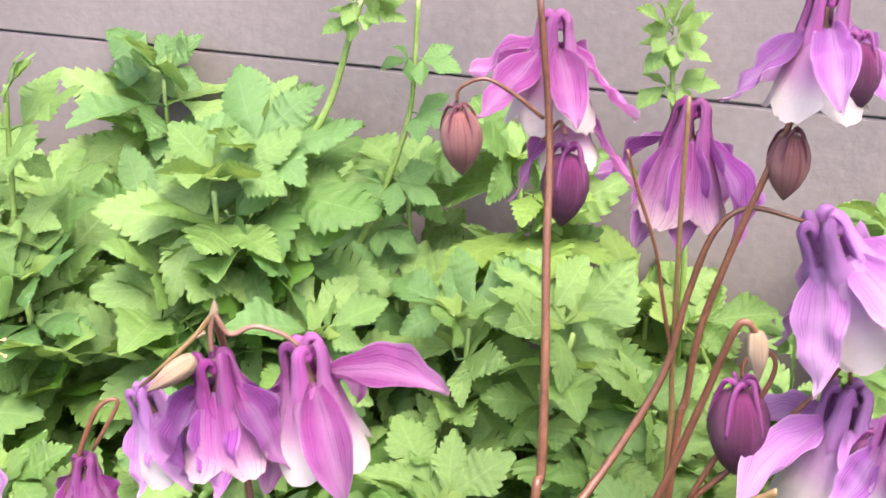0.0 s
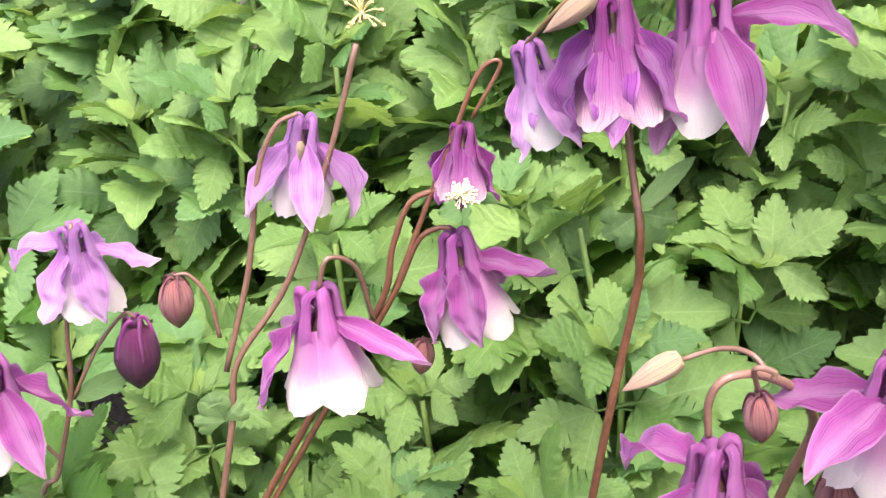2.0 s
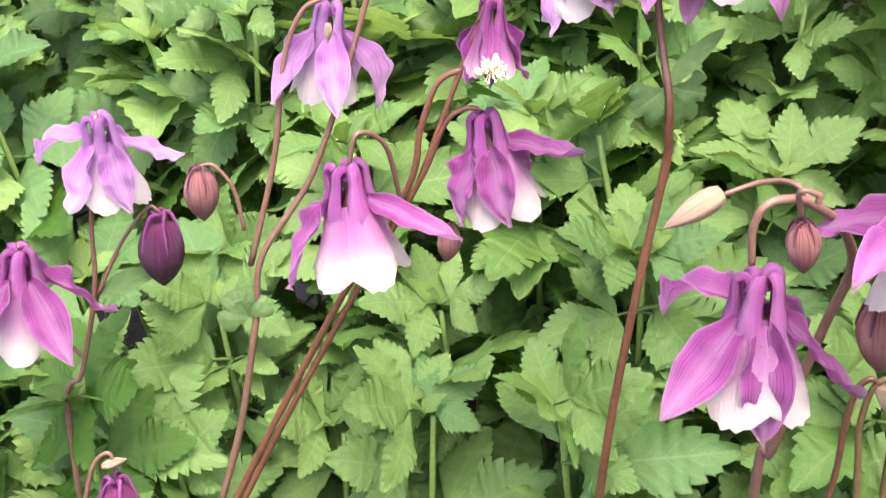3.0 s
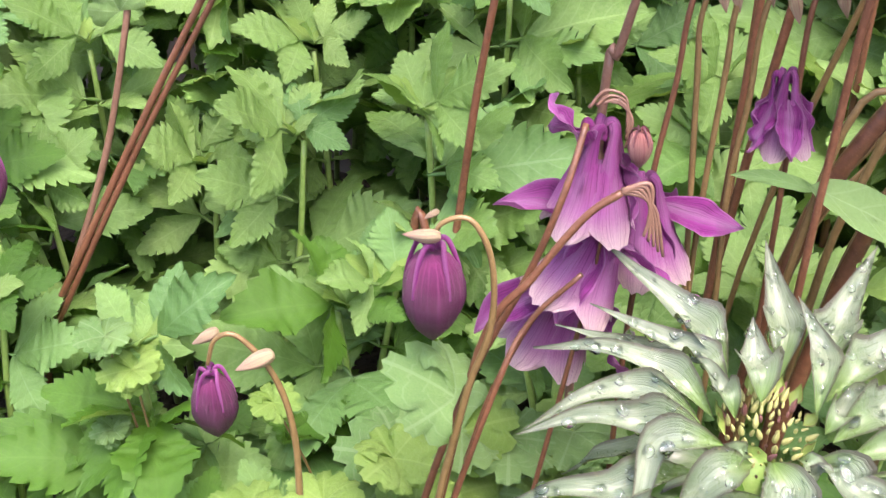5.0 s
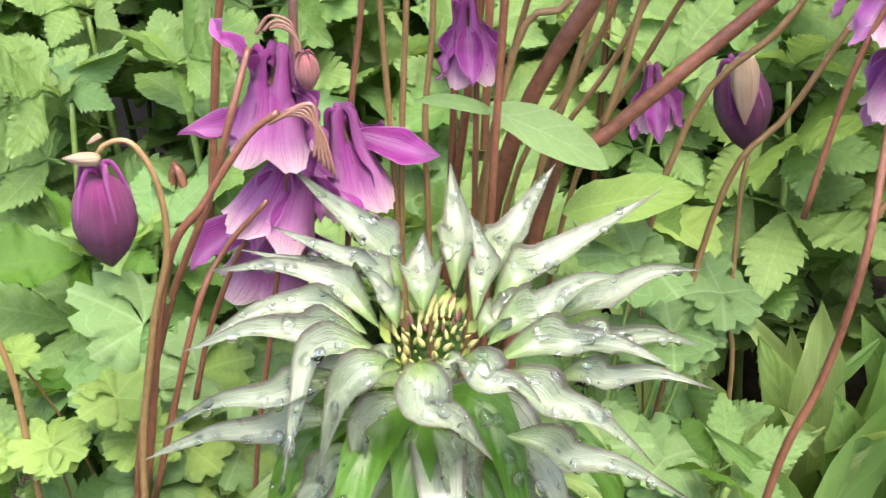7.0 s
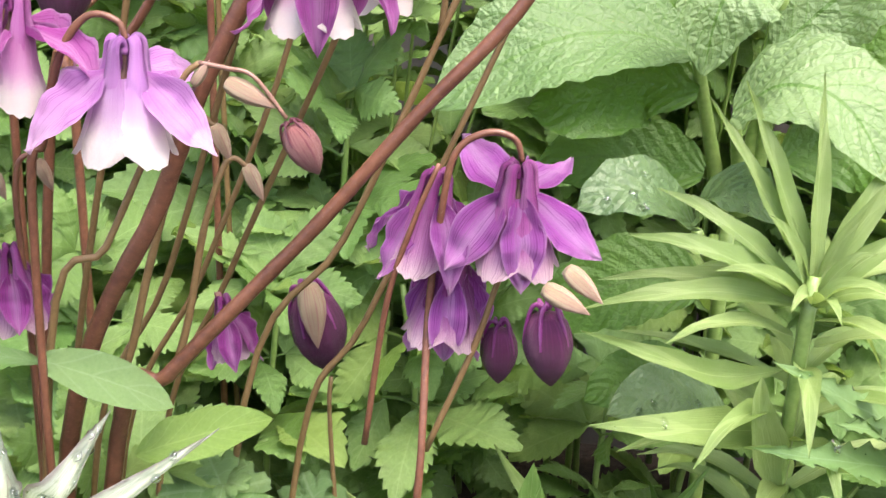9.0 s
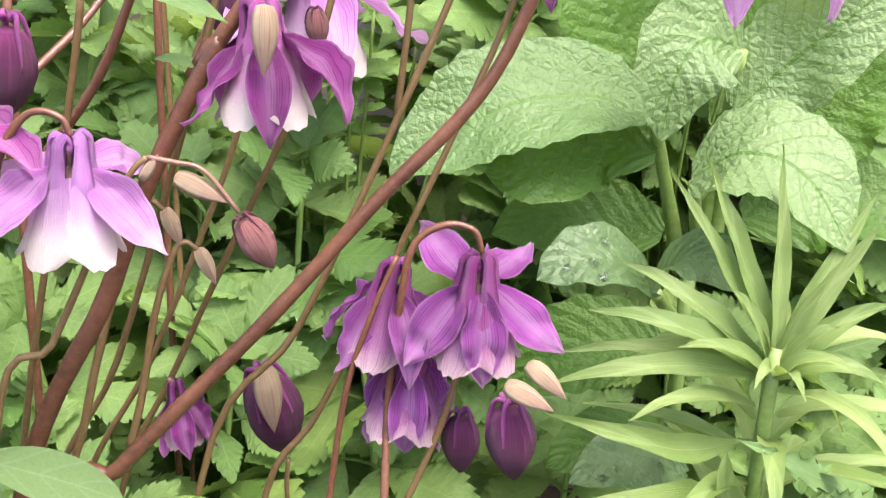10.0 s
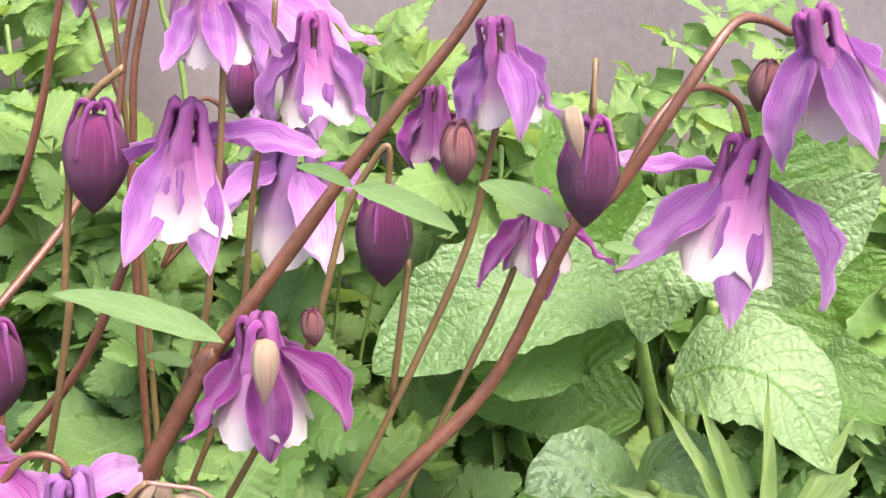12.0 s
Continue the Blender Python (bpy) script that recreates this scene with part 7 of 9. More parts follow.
curved_leaf(k27, [(0.3459, 0.2558, 0.2618), (0.3224, 0.2657, 0.2718), (0.2989, 0.2757, 0.2773), (0.2787, 0.2842, 0.2789)], 0.0120, linear, LEAF_LILY, (0.0000, -0.2000, 1.0000), 0.4, 0.012, 16, 4, 159)
curved_leaf(k27, [(0.3526, 0.2493, 0.2573), (0.3646, 0.2230, 0.2673), (0.3766, 0.1967, 0.2726), (0.3869, 0.1741, 0.2737)], 0.0120, linear, LEAF_LILY, (0.0000, -0.2000, 1.0000), 0.4, 0.012, 16, 4, 160)
curved_leaf(k27, [(0.3521, 0.2586, 0.2528), (0.3587, 0.2791, 0.2628), (0.3654, 0.2996, 0.2612), (0.3711, 0.3172, 0.2460)], 0.0120, linear, LEAF_LILY, (0.0000, -0.2000, 1.0000), 0.4, 0.012, 16, 4, 161)
curved_leaf(k27, [(0.3462, 0.2514, 0.2483), (0.3245, 0.2392, 0.2583), (0.3029, 0.2270, 0.2587), (0.2844, 0.2166, 0.2481)], 0.0120, linear, LEAF_LILY, (0.0000, -0.2000, 1.0000), 0.4, 0.012, 16, 4, 162)
curved_leaf(k27, [(0.3554, 0.2527, 0.2438), (0.3801, 0.2469, 0.2538), (0.4049, 0.2412, 0.2553), (0.4261, 0.2362, 0.2475)], 0.0120, linear, LEAF_LILY, (0.0000, -0.2000, 1.0000), 0.4, 0.012, 16, 4, 163)
curved_leaf(k27, [(0.3477, 0.2580, 0.2393), (0.3357, 0.2756, 0.2493), (0.3236, 0.2932, 0.2542), (0.3133, 0.3083, 0.2543)], 0.0120, linear, LEAF_LILY, (0.0000, -0.2000, 1.0000), 0.4, 0.012, 16, 4, 164)
curved_leaf(k27, [(0.3498, 0.2489, 0.2348), (0.3472, 0.2308, 0.2448), (0.3446, 0.2126, 0.2432), (0.3423, 0.1970, 0.2282)], 0.0120, linear, LEAF_LILY, (0.0000, -0.2000, 1.0000), 0.4, 0.012, 16, 4, 165)
curved_leaf(k27, [(0.3544, 0.2570, 0.2303), (0.3751, 0.2739, 0.2403), (0.3958, 0.2908, 0.2408), (0.4136, 0.3053, 0.2306)], 0.0120, linear, LEAF_LILY, (0.0000, -0.2000, 1.0000), 0.4, 0.012, 16, 4, 166)
curved_leaf(k27, [(0.3455, 0.2541, 0.2258), (0.3190, 0.2557, 0.2358), (0.2925, 0.2572, 0.2385), (0.2698, 0.2585, 0.2334)], 0.0120, linear, LEAF_LILY, (0.0000, -0.2000, 1.0000), 0.4, 0.012, 16, 4, 167)
curved_leaf(k27, [(0.3540, 0.2503, 0.2213), (0.3684, 0.2354, 0.2313), (0.3829, 0.2205, 0.2337), (0.3953, 0.2077, 0.2280)], 0.0120, linear, LEAF_LILY, (0.0000, -0.2000, 1.0000), 0.4, 0.012, 16, 4, 168)
curved_leaf(k27, [(0.3504, 0.2589, 0.2168), (0.3496, 0.2870, 0.2268), (0.3488, 0.3152, 0.2333), (0.3481, 0.3394, 0.2371)], 0.0120, linear, LEAF_LILY, (0.0000, -0.2000, 1.0000), 0.4, 0.012, 16, 4, 169)
curved_leaf(k27, [(0.3472, 0.2501, 0.2123), (0.3317, 0.2322, 0.2223), (0.3162, 0.2143, 0.2263), (0.3029, 0.1990, 0.2244)], 0.0120, linear, LEAF_LILY, (0.0000, -0.2000, 1.0000), 0.4, 0.012, 16, 4, 170)
curved_leaf(k27, [(0.3555, 0.2544, 0.2078), (0.3822, 0.2575, 0.2178), (0.4090, 0.2605, 0.2206), (0.4319, 0.2631, 0.2156)], 0.0120, linear, LEAF_LILY, (0.0000, -0.2000, 1.0000), 0.4, 0.012, 16, 4, 171)
curved_leaf(k27, [(0.3465, 0.2568, 0.2033), (0.3290, 0.2695, 0.2133), (0.3116, 0.2822, 0.2155), (0.2966, 0.2931, 0.2092)], 0.0120, linear, LEAF_LILY, (0.0000, -0.2000, 1.0000), 0.4, 0.012, 16, 4, 172)
curved_leaf(k27, [(0.3515, 0.2490, 0.1988), (0.3563, 0.2253, 0.2088), (0.3610, 0.2016, 0.2066), (0.3651, 0.1814, 0.1899)], 0.0120, linear, LEAF_LILY, (0.0000, -0.2000, 1.0000), 0.4, 0.012, 16, 4, 173)
curved_leaf(k27, [(0.3531, 0.2581, 0.1943), (0.3644, 0.2768, 0.2043), (0.3757, 0.2955, 0.2011), (0.3853, 0.3115, 0.1824)], 0.0120, linear, LEAF_LILY, (0.0000, -0.2000, 1.0000), 0.4, 0.012, 16, 4, 174)
curved_leaf(k27, [(0.3457, 0.2524, 0.1898), (0.3276, 0.2471, 0.1998), (0.3095, 0.2418, 0.2036), (0.2940, 0.2373, 0.2010)], 0.0120, linear, LEAF_LILY, (0.0000, -0.2000, 1.0000), 0.4, 0.012, 16, 4, 175)
curved_leaf(k27, [(0.3550, 0.2516, 0.1853), (0.3718, 0.2434, 0.1953), (0.3886, 0.2351, 0.2010), (0.4030, 0.2280, 0.2028)], 0.0120, linear, LEAF_LILY, (0.0000, -0.2000, 1.0000), 0.4, 0.012, 16, 4, 176)
curved_leaf(k27, [(0.3487, 0.2585, 0.1808), (0.3389, 0.2837, 0.1908), (0.3291, 0.3089, 0.1891), (0.3207, 0.3305, 0.1737)], 0.0120, linear, LEAF_LILY, (0.0000, -0.2000, 1.0000), 0.4, 0.012, 16, 4, 177)
curved_leaf(k27, [(0.3487, 0.2492, 0.1763), (0.3415, 0.2308, 0.1863), (0.3343, 0.2124, 0.1910), (0.3282, 0.1966, 0.1907)], 0.0120, linear, LEAF_LILY, (0.0000, -0.2000, 1.0000), 0.4, 0.012, 16, 4, 178)
curved_leaf(k27, [(0.3550, 0.2561, 0.1718), (0.3753, 0.2660, 0.1818), (0.3956, 0.2760, 0.1799), (0.4130, 0.2845, 0.1641)], 0.0120, linear, LEAF_LILY, (0.0000, -0.2000, 1.0000), 0.4, 0.012, 16, 4, 179)
curved_leaf(k27, [(0.3457, 0.2553, 0.1673), (0.3193, 0.2630, 0.1773), (0.2930, 0.2708, 0.1753), (0.2704, 0.2775, 0.1594)], 0.0120, linear, LEAF_LILY, (0.0000, -0.2000, 1.0000), 0.4, 0.012, 16, 4, 180)
curved_leaf(k27, [(0.3531, 0.2496, 0.1628), (0.3658, 0.2284, 0.1728), (0.3786, 0.2071, 0.1781), (0.3895, 0.1890, 0.1790)], 0.0120, linear, LEAF_LILY, (0.0000, -0.2000, 1.0000), 0.4, 0.012, 16, 4, 181)
curved_leaf(k27, [(0.3515, 0.2588, 0.1583), (0.3560, 0.2807, 0.1683), (0.3604, 0.3026, 0.1730), (0.3643, 0.3214, 0.1726)], 0.0120, linear, LEAF_LILY, (0.0000, -0.2000, 1.0000), 0.4, 0.012, 16, 4, 182)
curved_leaf(k27, [(0.3465, 0.2509, 0.1538), (0.3271, 0.2369, 0.1638), (0.3077, 0.2228, 0.1640), (0.2910, 0.2107, 0.1531)], 0.0120, linear, LEAF_LILY, (0.0000, -0.2000, 1.0000), 0.4, 0.012, 16, 4, 183)
curved_leaf(k27, [(0.3555, 0.2533, 0.1493), (0.3753, 0.2510, 0.1593), (0.3952, 0.2487, 0.1633), (0.4122, 0.2467, 0.1613)], 0.0120, linear, LEAF_LILY, (0.0000, -0.2000, 1.0000), 0.4, 0.012, 16, 4, 184)
curved_leaf(k27, [(0.3472, 0.2576, 0.1448), (0.3295, 0.2781, 0.1548), (0.3118, 0.2986, 0.1615), (0.2966, 0.3162, 0.1656)], 0.0120, linear, LEAF_LILY, (0.0000, -0.2000, 1.0000), 0.4, 0.012, 16, 4, 185)
curved_leaf(k27, [(0.3504, 0.2489, 0.1403), (0.3495, 0.2215, 0.1503), (0.3487, 0.1942, 0.1466), (0.3480, 0.1708, 0.1267)], 0.0120, linear, LEAF_LILY, (0.0000, -0.2000, 1.0000), 0.4, 0.012, 16, 4, 186)
curved_leaf(k27, [(0.3540, 0.2574, 0.1358), (0.3743, 0.2783, 0.1458), (0.3947, 0.2992, 0.1482), (0.4121, 0.3170, 0.1425)], 0.0120, linear, LEAF_LILY, (0.0000, -0.2000, 1.0000), 0.4, 0.012, 16, 4, 187)
curved_leaf(k27, [(0.3455, 0.2536, 0.1313), (0.3213, 0.2522, 0.1413), (0.2971, 0.2509, 0.1413), (0.2763, 0.2497, 0.1300)], 0.0120, linear, LEAF_LILY, (0.0000, -0.2000, 1.0000), 0.4, 0.012, 16, 4, 188)
curved_leaf(k27, [(0.3544, 0.2507, 0.1268), (0.3739, 0.2347, 0.1368), (0.3934, 0.2186, 0.1321), (0.4102, 0.2049, 0.1097)], 0.0120, linear, LEAF_LILY, (0.0000, -0.2000, 1.0000), 0.4, 0.012, 16, 4, 189)
curved_leaf(k27, [(0.3498, 0.2588, 0.1223), (0.3461, 0.2845, 0.1323), (0.3425, 0.3101, 0.1357), (0.3394, 0.3321, 0.1323)], 0.0120, linear, LEAF_LILY, (0.0000, -0.2000, 1.0000), 0.4, 0.012, 16, 4, 190)
curved_leaf(k27, [(0.3477, 0.2497, 0.1178), (0.3318, 0.2266, 0.1278), (0.3160, 0.2035, 0.1290), (0.3024, 0.1837, 0.1204)], 0.0120, linear, LEAF_LILY, (0.0000, -0.2000, 1.0000), 0.4, 0.012, 16, 4, 191)
curved_leaf(k27, [(0.3554, 0.2550, 0.1133), (0.3796, 0.2606, 0.1233), (0.4038, 0.2662, 0.1216), (0.4246, 0.2710, 0.1062)], 0.0120, linear, LEAF_LILY, (0.0000, -0.2000, 1.0000), 0.4, 0.012, 16, 4, 192)
curved_leaf(k27, [(0.3462, 0.2563, 0.1088), (0.3309, 0.2650, 0.1188), (0.3157, 0.2736, 0.1166), (0.3026, 0.2810, 0.1000)], 0.0120, linear, LEAF_LILY, (0.0000, -0.2000, 1.0000), 0.4, 0.012, 16, 4, 193)
curved_leaf(k27, [(0.3520, 0.2491, 0.1043), (0.3599, 0.2247, 0.1143), (0.3678, 0.2004, 0.1154), (0.3745, 0.1795, 0.1066)], 0.0120, linear, LEAF_LILY, (0.0000, -0.2000, 1.0000), 0.4, 0.012, 16, 4, 194)
curved_leaf(k27, [(0.3526, 0.2584, 0.0998), (0.3626, 0.2801, 0.1098), (0.3725, 0.3019, 0.1113), (0.3811, 0.3205, 0.1034)], 0.0120, linear, LEAF_LILY, (0.0000, -0.2000, 1.0000), 0.4, 0.012, 16, 4, 195)
curved_leaf(k27, [(0.3459, 0.2519, 0.0953), (0.3276, 0.2442, 0.1053), (0.3093, 0.2365, 0.1060), (0.2936, 0.2299, 0.0961)], 0.0120, linear, LEAF_LILY, (0.0000, -0.2000, 1.0000), 0.4, 0.012, 16, 4, 196)
curved_leaf(k27, [(0.3552, 0.2522, 0.0908), (0.3721, 0.2461, 0.1008), (0.3890, 0.2400, 0.1018), (0.4035, 0.2348, 0.0928)], 0.0120, linear, LEAF_LILY, (0.0000, -0.2000, 1.0000), 0.4, 0.012, 16, 4, 197)

k28 = plant("foxglove_plant", (0.4000, 0.4200, 0.0000), "foxglove rosette with large crinkled pale green leaves", "plant", "")
curved_leaf(k28, [(0.3456, 0.3737, 0.3860), (0.3111, 0.3799, 0.3944), (0.2711, 0.3826, 0.3895), (0.2415, 0.3872, 0.3731), (0.2178, 0.3898, 0.3568)], 0.066, foxglove, LEAF_CRINKLED, (-0.1, -0.75, 1), 0.25, 0.02, 22, 8, 1)
curved_leaf(k28, [(0.3735, 0.3433, 0.4215), (0.3528, 0.3397, 0.4271), (0.3369, 0.3344, 0.4133), (0.3323, 0.3360, 0.3815)], 0.052, foxglove, LEAF_CRINKLED, (-0.2, -1, 0.5), 0.2, 0.02, 18, 8, 2)
curved_leaf(k28, [(0.3424, 0.3221, 0.3668), (0.3530, 0.2975, 0.3848), (0.3707, 0.2758, 0.3790), (0.3839, 0.2556, 0.3494)], 0.062, foxglove, LEAF_CRINKLED, (-0.1, -0.8, 1), 0.15, 0.025, 20, 8, 3)
curved_leaf(k28, [(0.3475, 0.3678, 0.3671), (0.3201, 0.3822, 0.3691), (0.2835, 0.3732, 0.3614), (0.2628, 0.3801, 0.3579)], 0.05, foxglove, LEAF_CRINKLED_DEEP_SHADE, (0, -0.9, 0.6), 0.2, 0.03, 18, 8, 4)
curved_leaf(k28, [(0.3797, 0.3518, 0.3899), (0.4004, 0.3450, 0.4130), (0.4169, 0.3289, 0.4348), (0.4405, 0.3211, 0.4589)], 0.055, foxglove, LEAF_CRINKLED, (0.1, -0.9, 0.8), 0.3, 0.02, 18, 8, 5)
curved_leaf(k28, [(0.3923, 0.3687, 0.3726), (0.4276, 0.3675, 0.3766), (0.4530, 0.3591, 0.3924), (0.4771, 0.3406, 0.4046)], 0.06, foxglove, LEAF_CRINKLED_DEEP_SHADE, (0, -0.9, 0.6), 0.25, 0.02, 18, 8, 6)
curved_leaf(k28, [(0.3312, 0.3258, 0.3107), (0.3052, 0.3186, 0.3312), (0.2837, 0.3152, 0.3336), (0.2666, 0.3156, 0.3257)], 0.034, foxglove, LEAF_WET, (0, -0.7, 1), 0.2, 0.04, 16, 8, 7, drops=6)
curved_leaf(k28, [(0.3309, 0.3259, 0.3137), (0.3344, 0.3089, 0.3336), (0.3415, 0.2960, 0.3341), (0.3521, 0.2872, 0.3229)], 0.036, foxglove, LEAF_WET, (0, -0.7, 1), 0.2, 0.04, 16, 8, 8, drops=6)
curved_leaf(k28, [(0.3565, 0.4017, 0.3897), (0.3404, 0.4070, 0.4190), (0.3277, 0.4112, 0.4444), (0.3221, 0.4237, 0.4709)], 0.06, foxglove, LEAF_CRINKLED_DEEP_SHADE, (0, -1, 0.3), 0.2, 0.02, 18, 8, 9)
curved_leaf(k28, [(0.4039, 0.3754, 0.4144), (0.4256, 0.3787, 0.4388), (0.4392, 0.3848, 0.4631), (0.4465, 0.3823, 0.4882)], 0.07, foxglove, LEAF_CRINKLED_DEEP_SHADE, (0, -1, 0.4), 0.2, 0.02, 18, 8, 10)
curved_leaf(k28, [(0.3997, 0.3663, 0.3298), (0.4319, 0.3556, 0.3402), (0.4536, 0.3378, 0.3385), (0.4689, 0.3117, 0.3287)], 0.06, foxglove, LEAF_CRINKLED_DEEP_SHADE, (0, -0.9, 0.6), 0.2, 0.02, 18, 8, 11)
curved_leaf(k28, [(0.3564, 0.3701, 0.3230), (0.3329, 0.3884, 0.3245), (0.3048, 0.3978, 0.3268), (0.2772, 0.4070, 0.3164)], 0.05, foxglove, LEAF_CRINKLED_DEEP_SHADE, (0, -0.9, 0.6), 0.2, 0.02, 18, 8, 12)
curved_leaf(k28, [(0.3516, 0.3506, 0.2684), (0.3238, 0.3599, 0.2707), (0.2968, 0.3688, 0.2600), (0.2728, 0.3768, 0.2359)], 0.05, foxglove, LEAF_CRINKLED_DEEP_SHADE, (0, -0.9, 0.8), 0.2, 0.02, 18, 8, 13)
stem(k28, [(0.3841, 0.3820, 0.2960), (0.3848, 0.3712, 0.3595), (0.3791, 0.3520, 0.4193)], 0.0045, 0.003, STEM_GREEN, name="leaf_stalk")
stem(k28, [(0.3769, 0.3844, 0.2957), (0.3615, 0.3790, 0.3427), (0.3420, 0.3643, 0.3888)], 0.0045, 0.003, STEM_GREEN, name="leaf_stalk")
stem(k28, [(0.3870, 0.3810, 0.2961), (0.3779, 0.3735, 0.3235), (0.3637, 0.3571, 0.3530)], 0.0045, 0.003, STEM_GREEN, name="leaf_stalk")
stem(k28, [(0.3914, 0.3796, 0.2962), (0.3885, 0.3700, 0.3435), (0.3797, 0.3518, 0.3899)], 0.0045, 0.003, STEM_GREEN, name="leaf_stalk")
stem(k28, [(0.3768, 0.3844, 0.2653), (0.3665, 0.3773, 0.2775), (0.3514, 0.3612, 0.2940)], 0.0045, 0.003, STEM_GREEN, name="leaf_stalk")
stem(k28, [(0.4000, 0.4200, 0.0), (0.3813, 0.3829, 0.2959)], 0.005, 0.004, STEM_GREEN)

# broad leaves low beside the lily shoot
curved_leaf(k28, [(0.3624, 0.3600, 0.2128), (0.3335, 0.3500, 0.2211), (0.3037, 0.3400, 0.2215), (0.2851, 0.3350, 0.2167)], 0.034, foxglove, LEAF_CRINKLED_DEEP_SHADE, (0, -0.8, 0.8), 0.2, 0.03, 16, 8, 14)
curved_leaf(k28, [(0.3674, 0.3400, 0.1956), (0.3402, 0.3300, 0.2176), (0.3101, 0.3200, 0.2234), (0.2880, 0.3100, 0.2223)], 0.034, foxglove, LEAF_WET, (0, -0.8, 0.8), 0.2, 0.04, 16, 8, 15, drops=4)
curved_leaf(k27, [(0.3452, 0.2550, 0.2371), (0.3108, 0.2450, 0.2473), (0.2736, 0.2350, 0.2580), (0.2440, 0.2300, 0.2652)], 0.02, lance, LEAF_LILY, (0, -0.9, 0.8), 0.4, 0.02, 16, 4, 230, drops=2)
curved_leaf(k27, [(0.3472, 0.2500, 0.2019), (0.3306, 0.2400, 0.2393), (0.3220, 0.2350, 0.2623), (0.3213, 0.2350, 0.2769)], 0.02, lance, LEAF_LILY, (0, -1, 0.3), 0.4, 0.02, 16, 4, 231, drops=3)
curved_leaf(k27, [(0.3465, 0.2550, 0.2678), (0.3107, 0.2500, 0.2703), (0.2730, 0.2400, 0.2887), (0.2397, 0.2350, 0.3044)], 0.014, lance, LEAF_LILY, (0, -0.9, 0.8), 0.4, 0.02, 16, 4, 232)


def cut_edge(v, s):
    """A long leaf with deep forward teeth along both edges."""
    return lance(v, s) * (1 - 0.55 * ((v * 9) % 1.0) * (abs(s) > 0.9))


feverfew = plant("herb_plant", (0.4259, 0.2350, 0.0), "pale silvery leaf with deeply cut edges beside the lily shoot", "plant")
stem(feverfew, [(0.4259, 0.2350, 0.0), (0.4292, 0.2350, 0.1867), (0.4108, 0.2300, 0.2285)], 0.002, 0.0014, STEM_GREEN, name="leaf_stalk")
curved_leaf(feverfew, [(0.4108, 0.2300, 0.2285), (0.3795, 0.2250, 0.2525), (0.3453, 0.2200, 0.2742), (0.3158, 0.2200, 0.2910)], 0.026, cut_edge, LEAF_PALE, (0, -0.8, 0.9), 0.3, 0.02, 40, 6, 240, drops=3)
curved_leaf(feverfew, [(0.4114, 0.2300, 0.2256), (0.3871, 0.2220, 0.2450), (0.3633, 0.2150, 0.2577), (0.3415, 0.2100, 0.2655)], 0.024, cut_edge, LEAF_PALE, (0, -0.8, 0.9), 0.3, 0.02, 40, 6, 241, drops=2)
curved_leaf(feverfew, [(0.4120, 0.2300, 0.2226), (0.3703, 0.2200, 0.2375), (0.3320, 0.2100, 0.2517), (0.2986, 0.2050, 0.2630)], 0.022, cut_edge, LEAF_PALE, (0, -0.8, 0.9), 0.3, 0.02, 40, 6, 242, drops=2)

k29 = plant("columbine_leaves", (-0.2058, 0.2667, 0.0000), "clump of lime green lobed columbine leaves", "plant", "low columbine leaves")
stem(k29, [(-0.2058, 0.2667, 0.0000), (-0.1908, 0.2492, 0.0954), (-0.1758, 0.2317, 0.1508)], 0.0008, 0.0006, STEM_GREEN_RED, name="leaf_stalk")
set_leaf(k29, LOBED_LIME[0], (-0.1758, 0.2317, 0.1508), (-0.1966, 0.2197, 0.1519), (0, -0.5, 1), 1.0, 1.1)
set_leaf(k29, LOBED_LIME[1], (-0.1758, 0.2317, 0.1508), (-0.1598, 0.2141, 0.1539), (0, -0.5, 1), 1.0, 1.1)
set_leaf(k29, LOBED_LIME[0], (-0.1758, 0.2317, 0.1508), (-0.1709, 0.2541, 0.1579), (0, -0.5, 1), 1.0, 1.1)
stem(k29, [(-0.1457, 0.2680, 0.0000), (-0.1437, 0.2505, 0.1003), (-0.1417, 0.2330, 0.1607)], 0.0008, 0.0006, STEM_GREEN_RED, name="leaf_stalk")
set_leaf(k29, LOBED_LIME[1], (-0.1417, 0.2330, 0.1607), (-0.1571, 0.2175, 0.1635), (0, -0.5, 1), 1.0, 1.1)
set_leaf(k29, LOBED_LIME[0], (-0.1417, 0.2330, 0.1607), (-0.1236, 0.2214, 0.1656), (0, -0.5, 1), 1.0, 1.1)
set_leaf(k29, LOBED_LIME[1], (-0.1417, 0.2330, 0.1607), (-0.1450, 0.2547, 0.1620), (0, -0.5, 1), 1.0, 1.1)
stem(k29, [(-0.0927, 0.2691, 0.0000), (-0.1025, 0.2516, 0.1124), (-0.1123, 0.2341, 0.1848)], 0.0008, 0.0006, STEM_GREEN_RED, name="leaf_stalk")
set_leaf(k29, LOBED_LIME[0], (-0.1123, 0.2341, 0.1848), (-0.1231, 0.2155, 0.1894), (0, -0.5, 1), 1.0, 1.1)
set_leaf(k29, LOBED_LIME[1], (-0.1123, 0.2341, 0.1848), (-0.0913, 0.2276, 0.1858), (0, -0.5, 1), 1.0, 1.1)
set_leaf(k29, LOBED_LIME[0], (-0.1123, 0.2341, 0.1848), (-0.1230, 0.2529, 0.1887), (0, -0.5, 1), 1.0, 1.1)
stem(k29, [(-0.1088, 0.2694, 0.0000), (-0.1063, 0.2519, 0.1007), (-0.1038, 0.2344, 0.1615)], 0.0008, 0.0006, STEM_GREEN_RED, name="leaf_stalk")
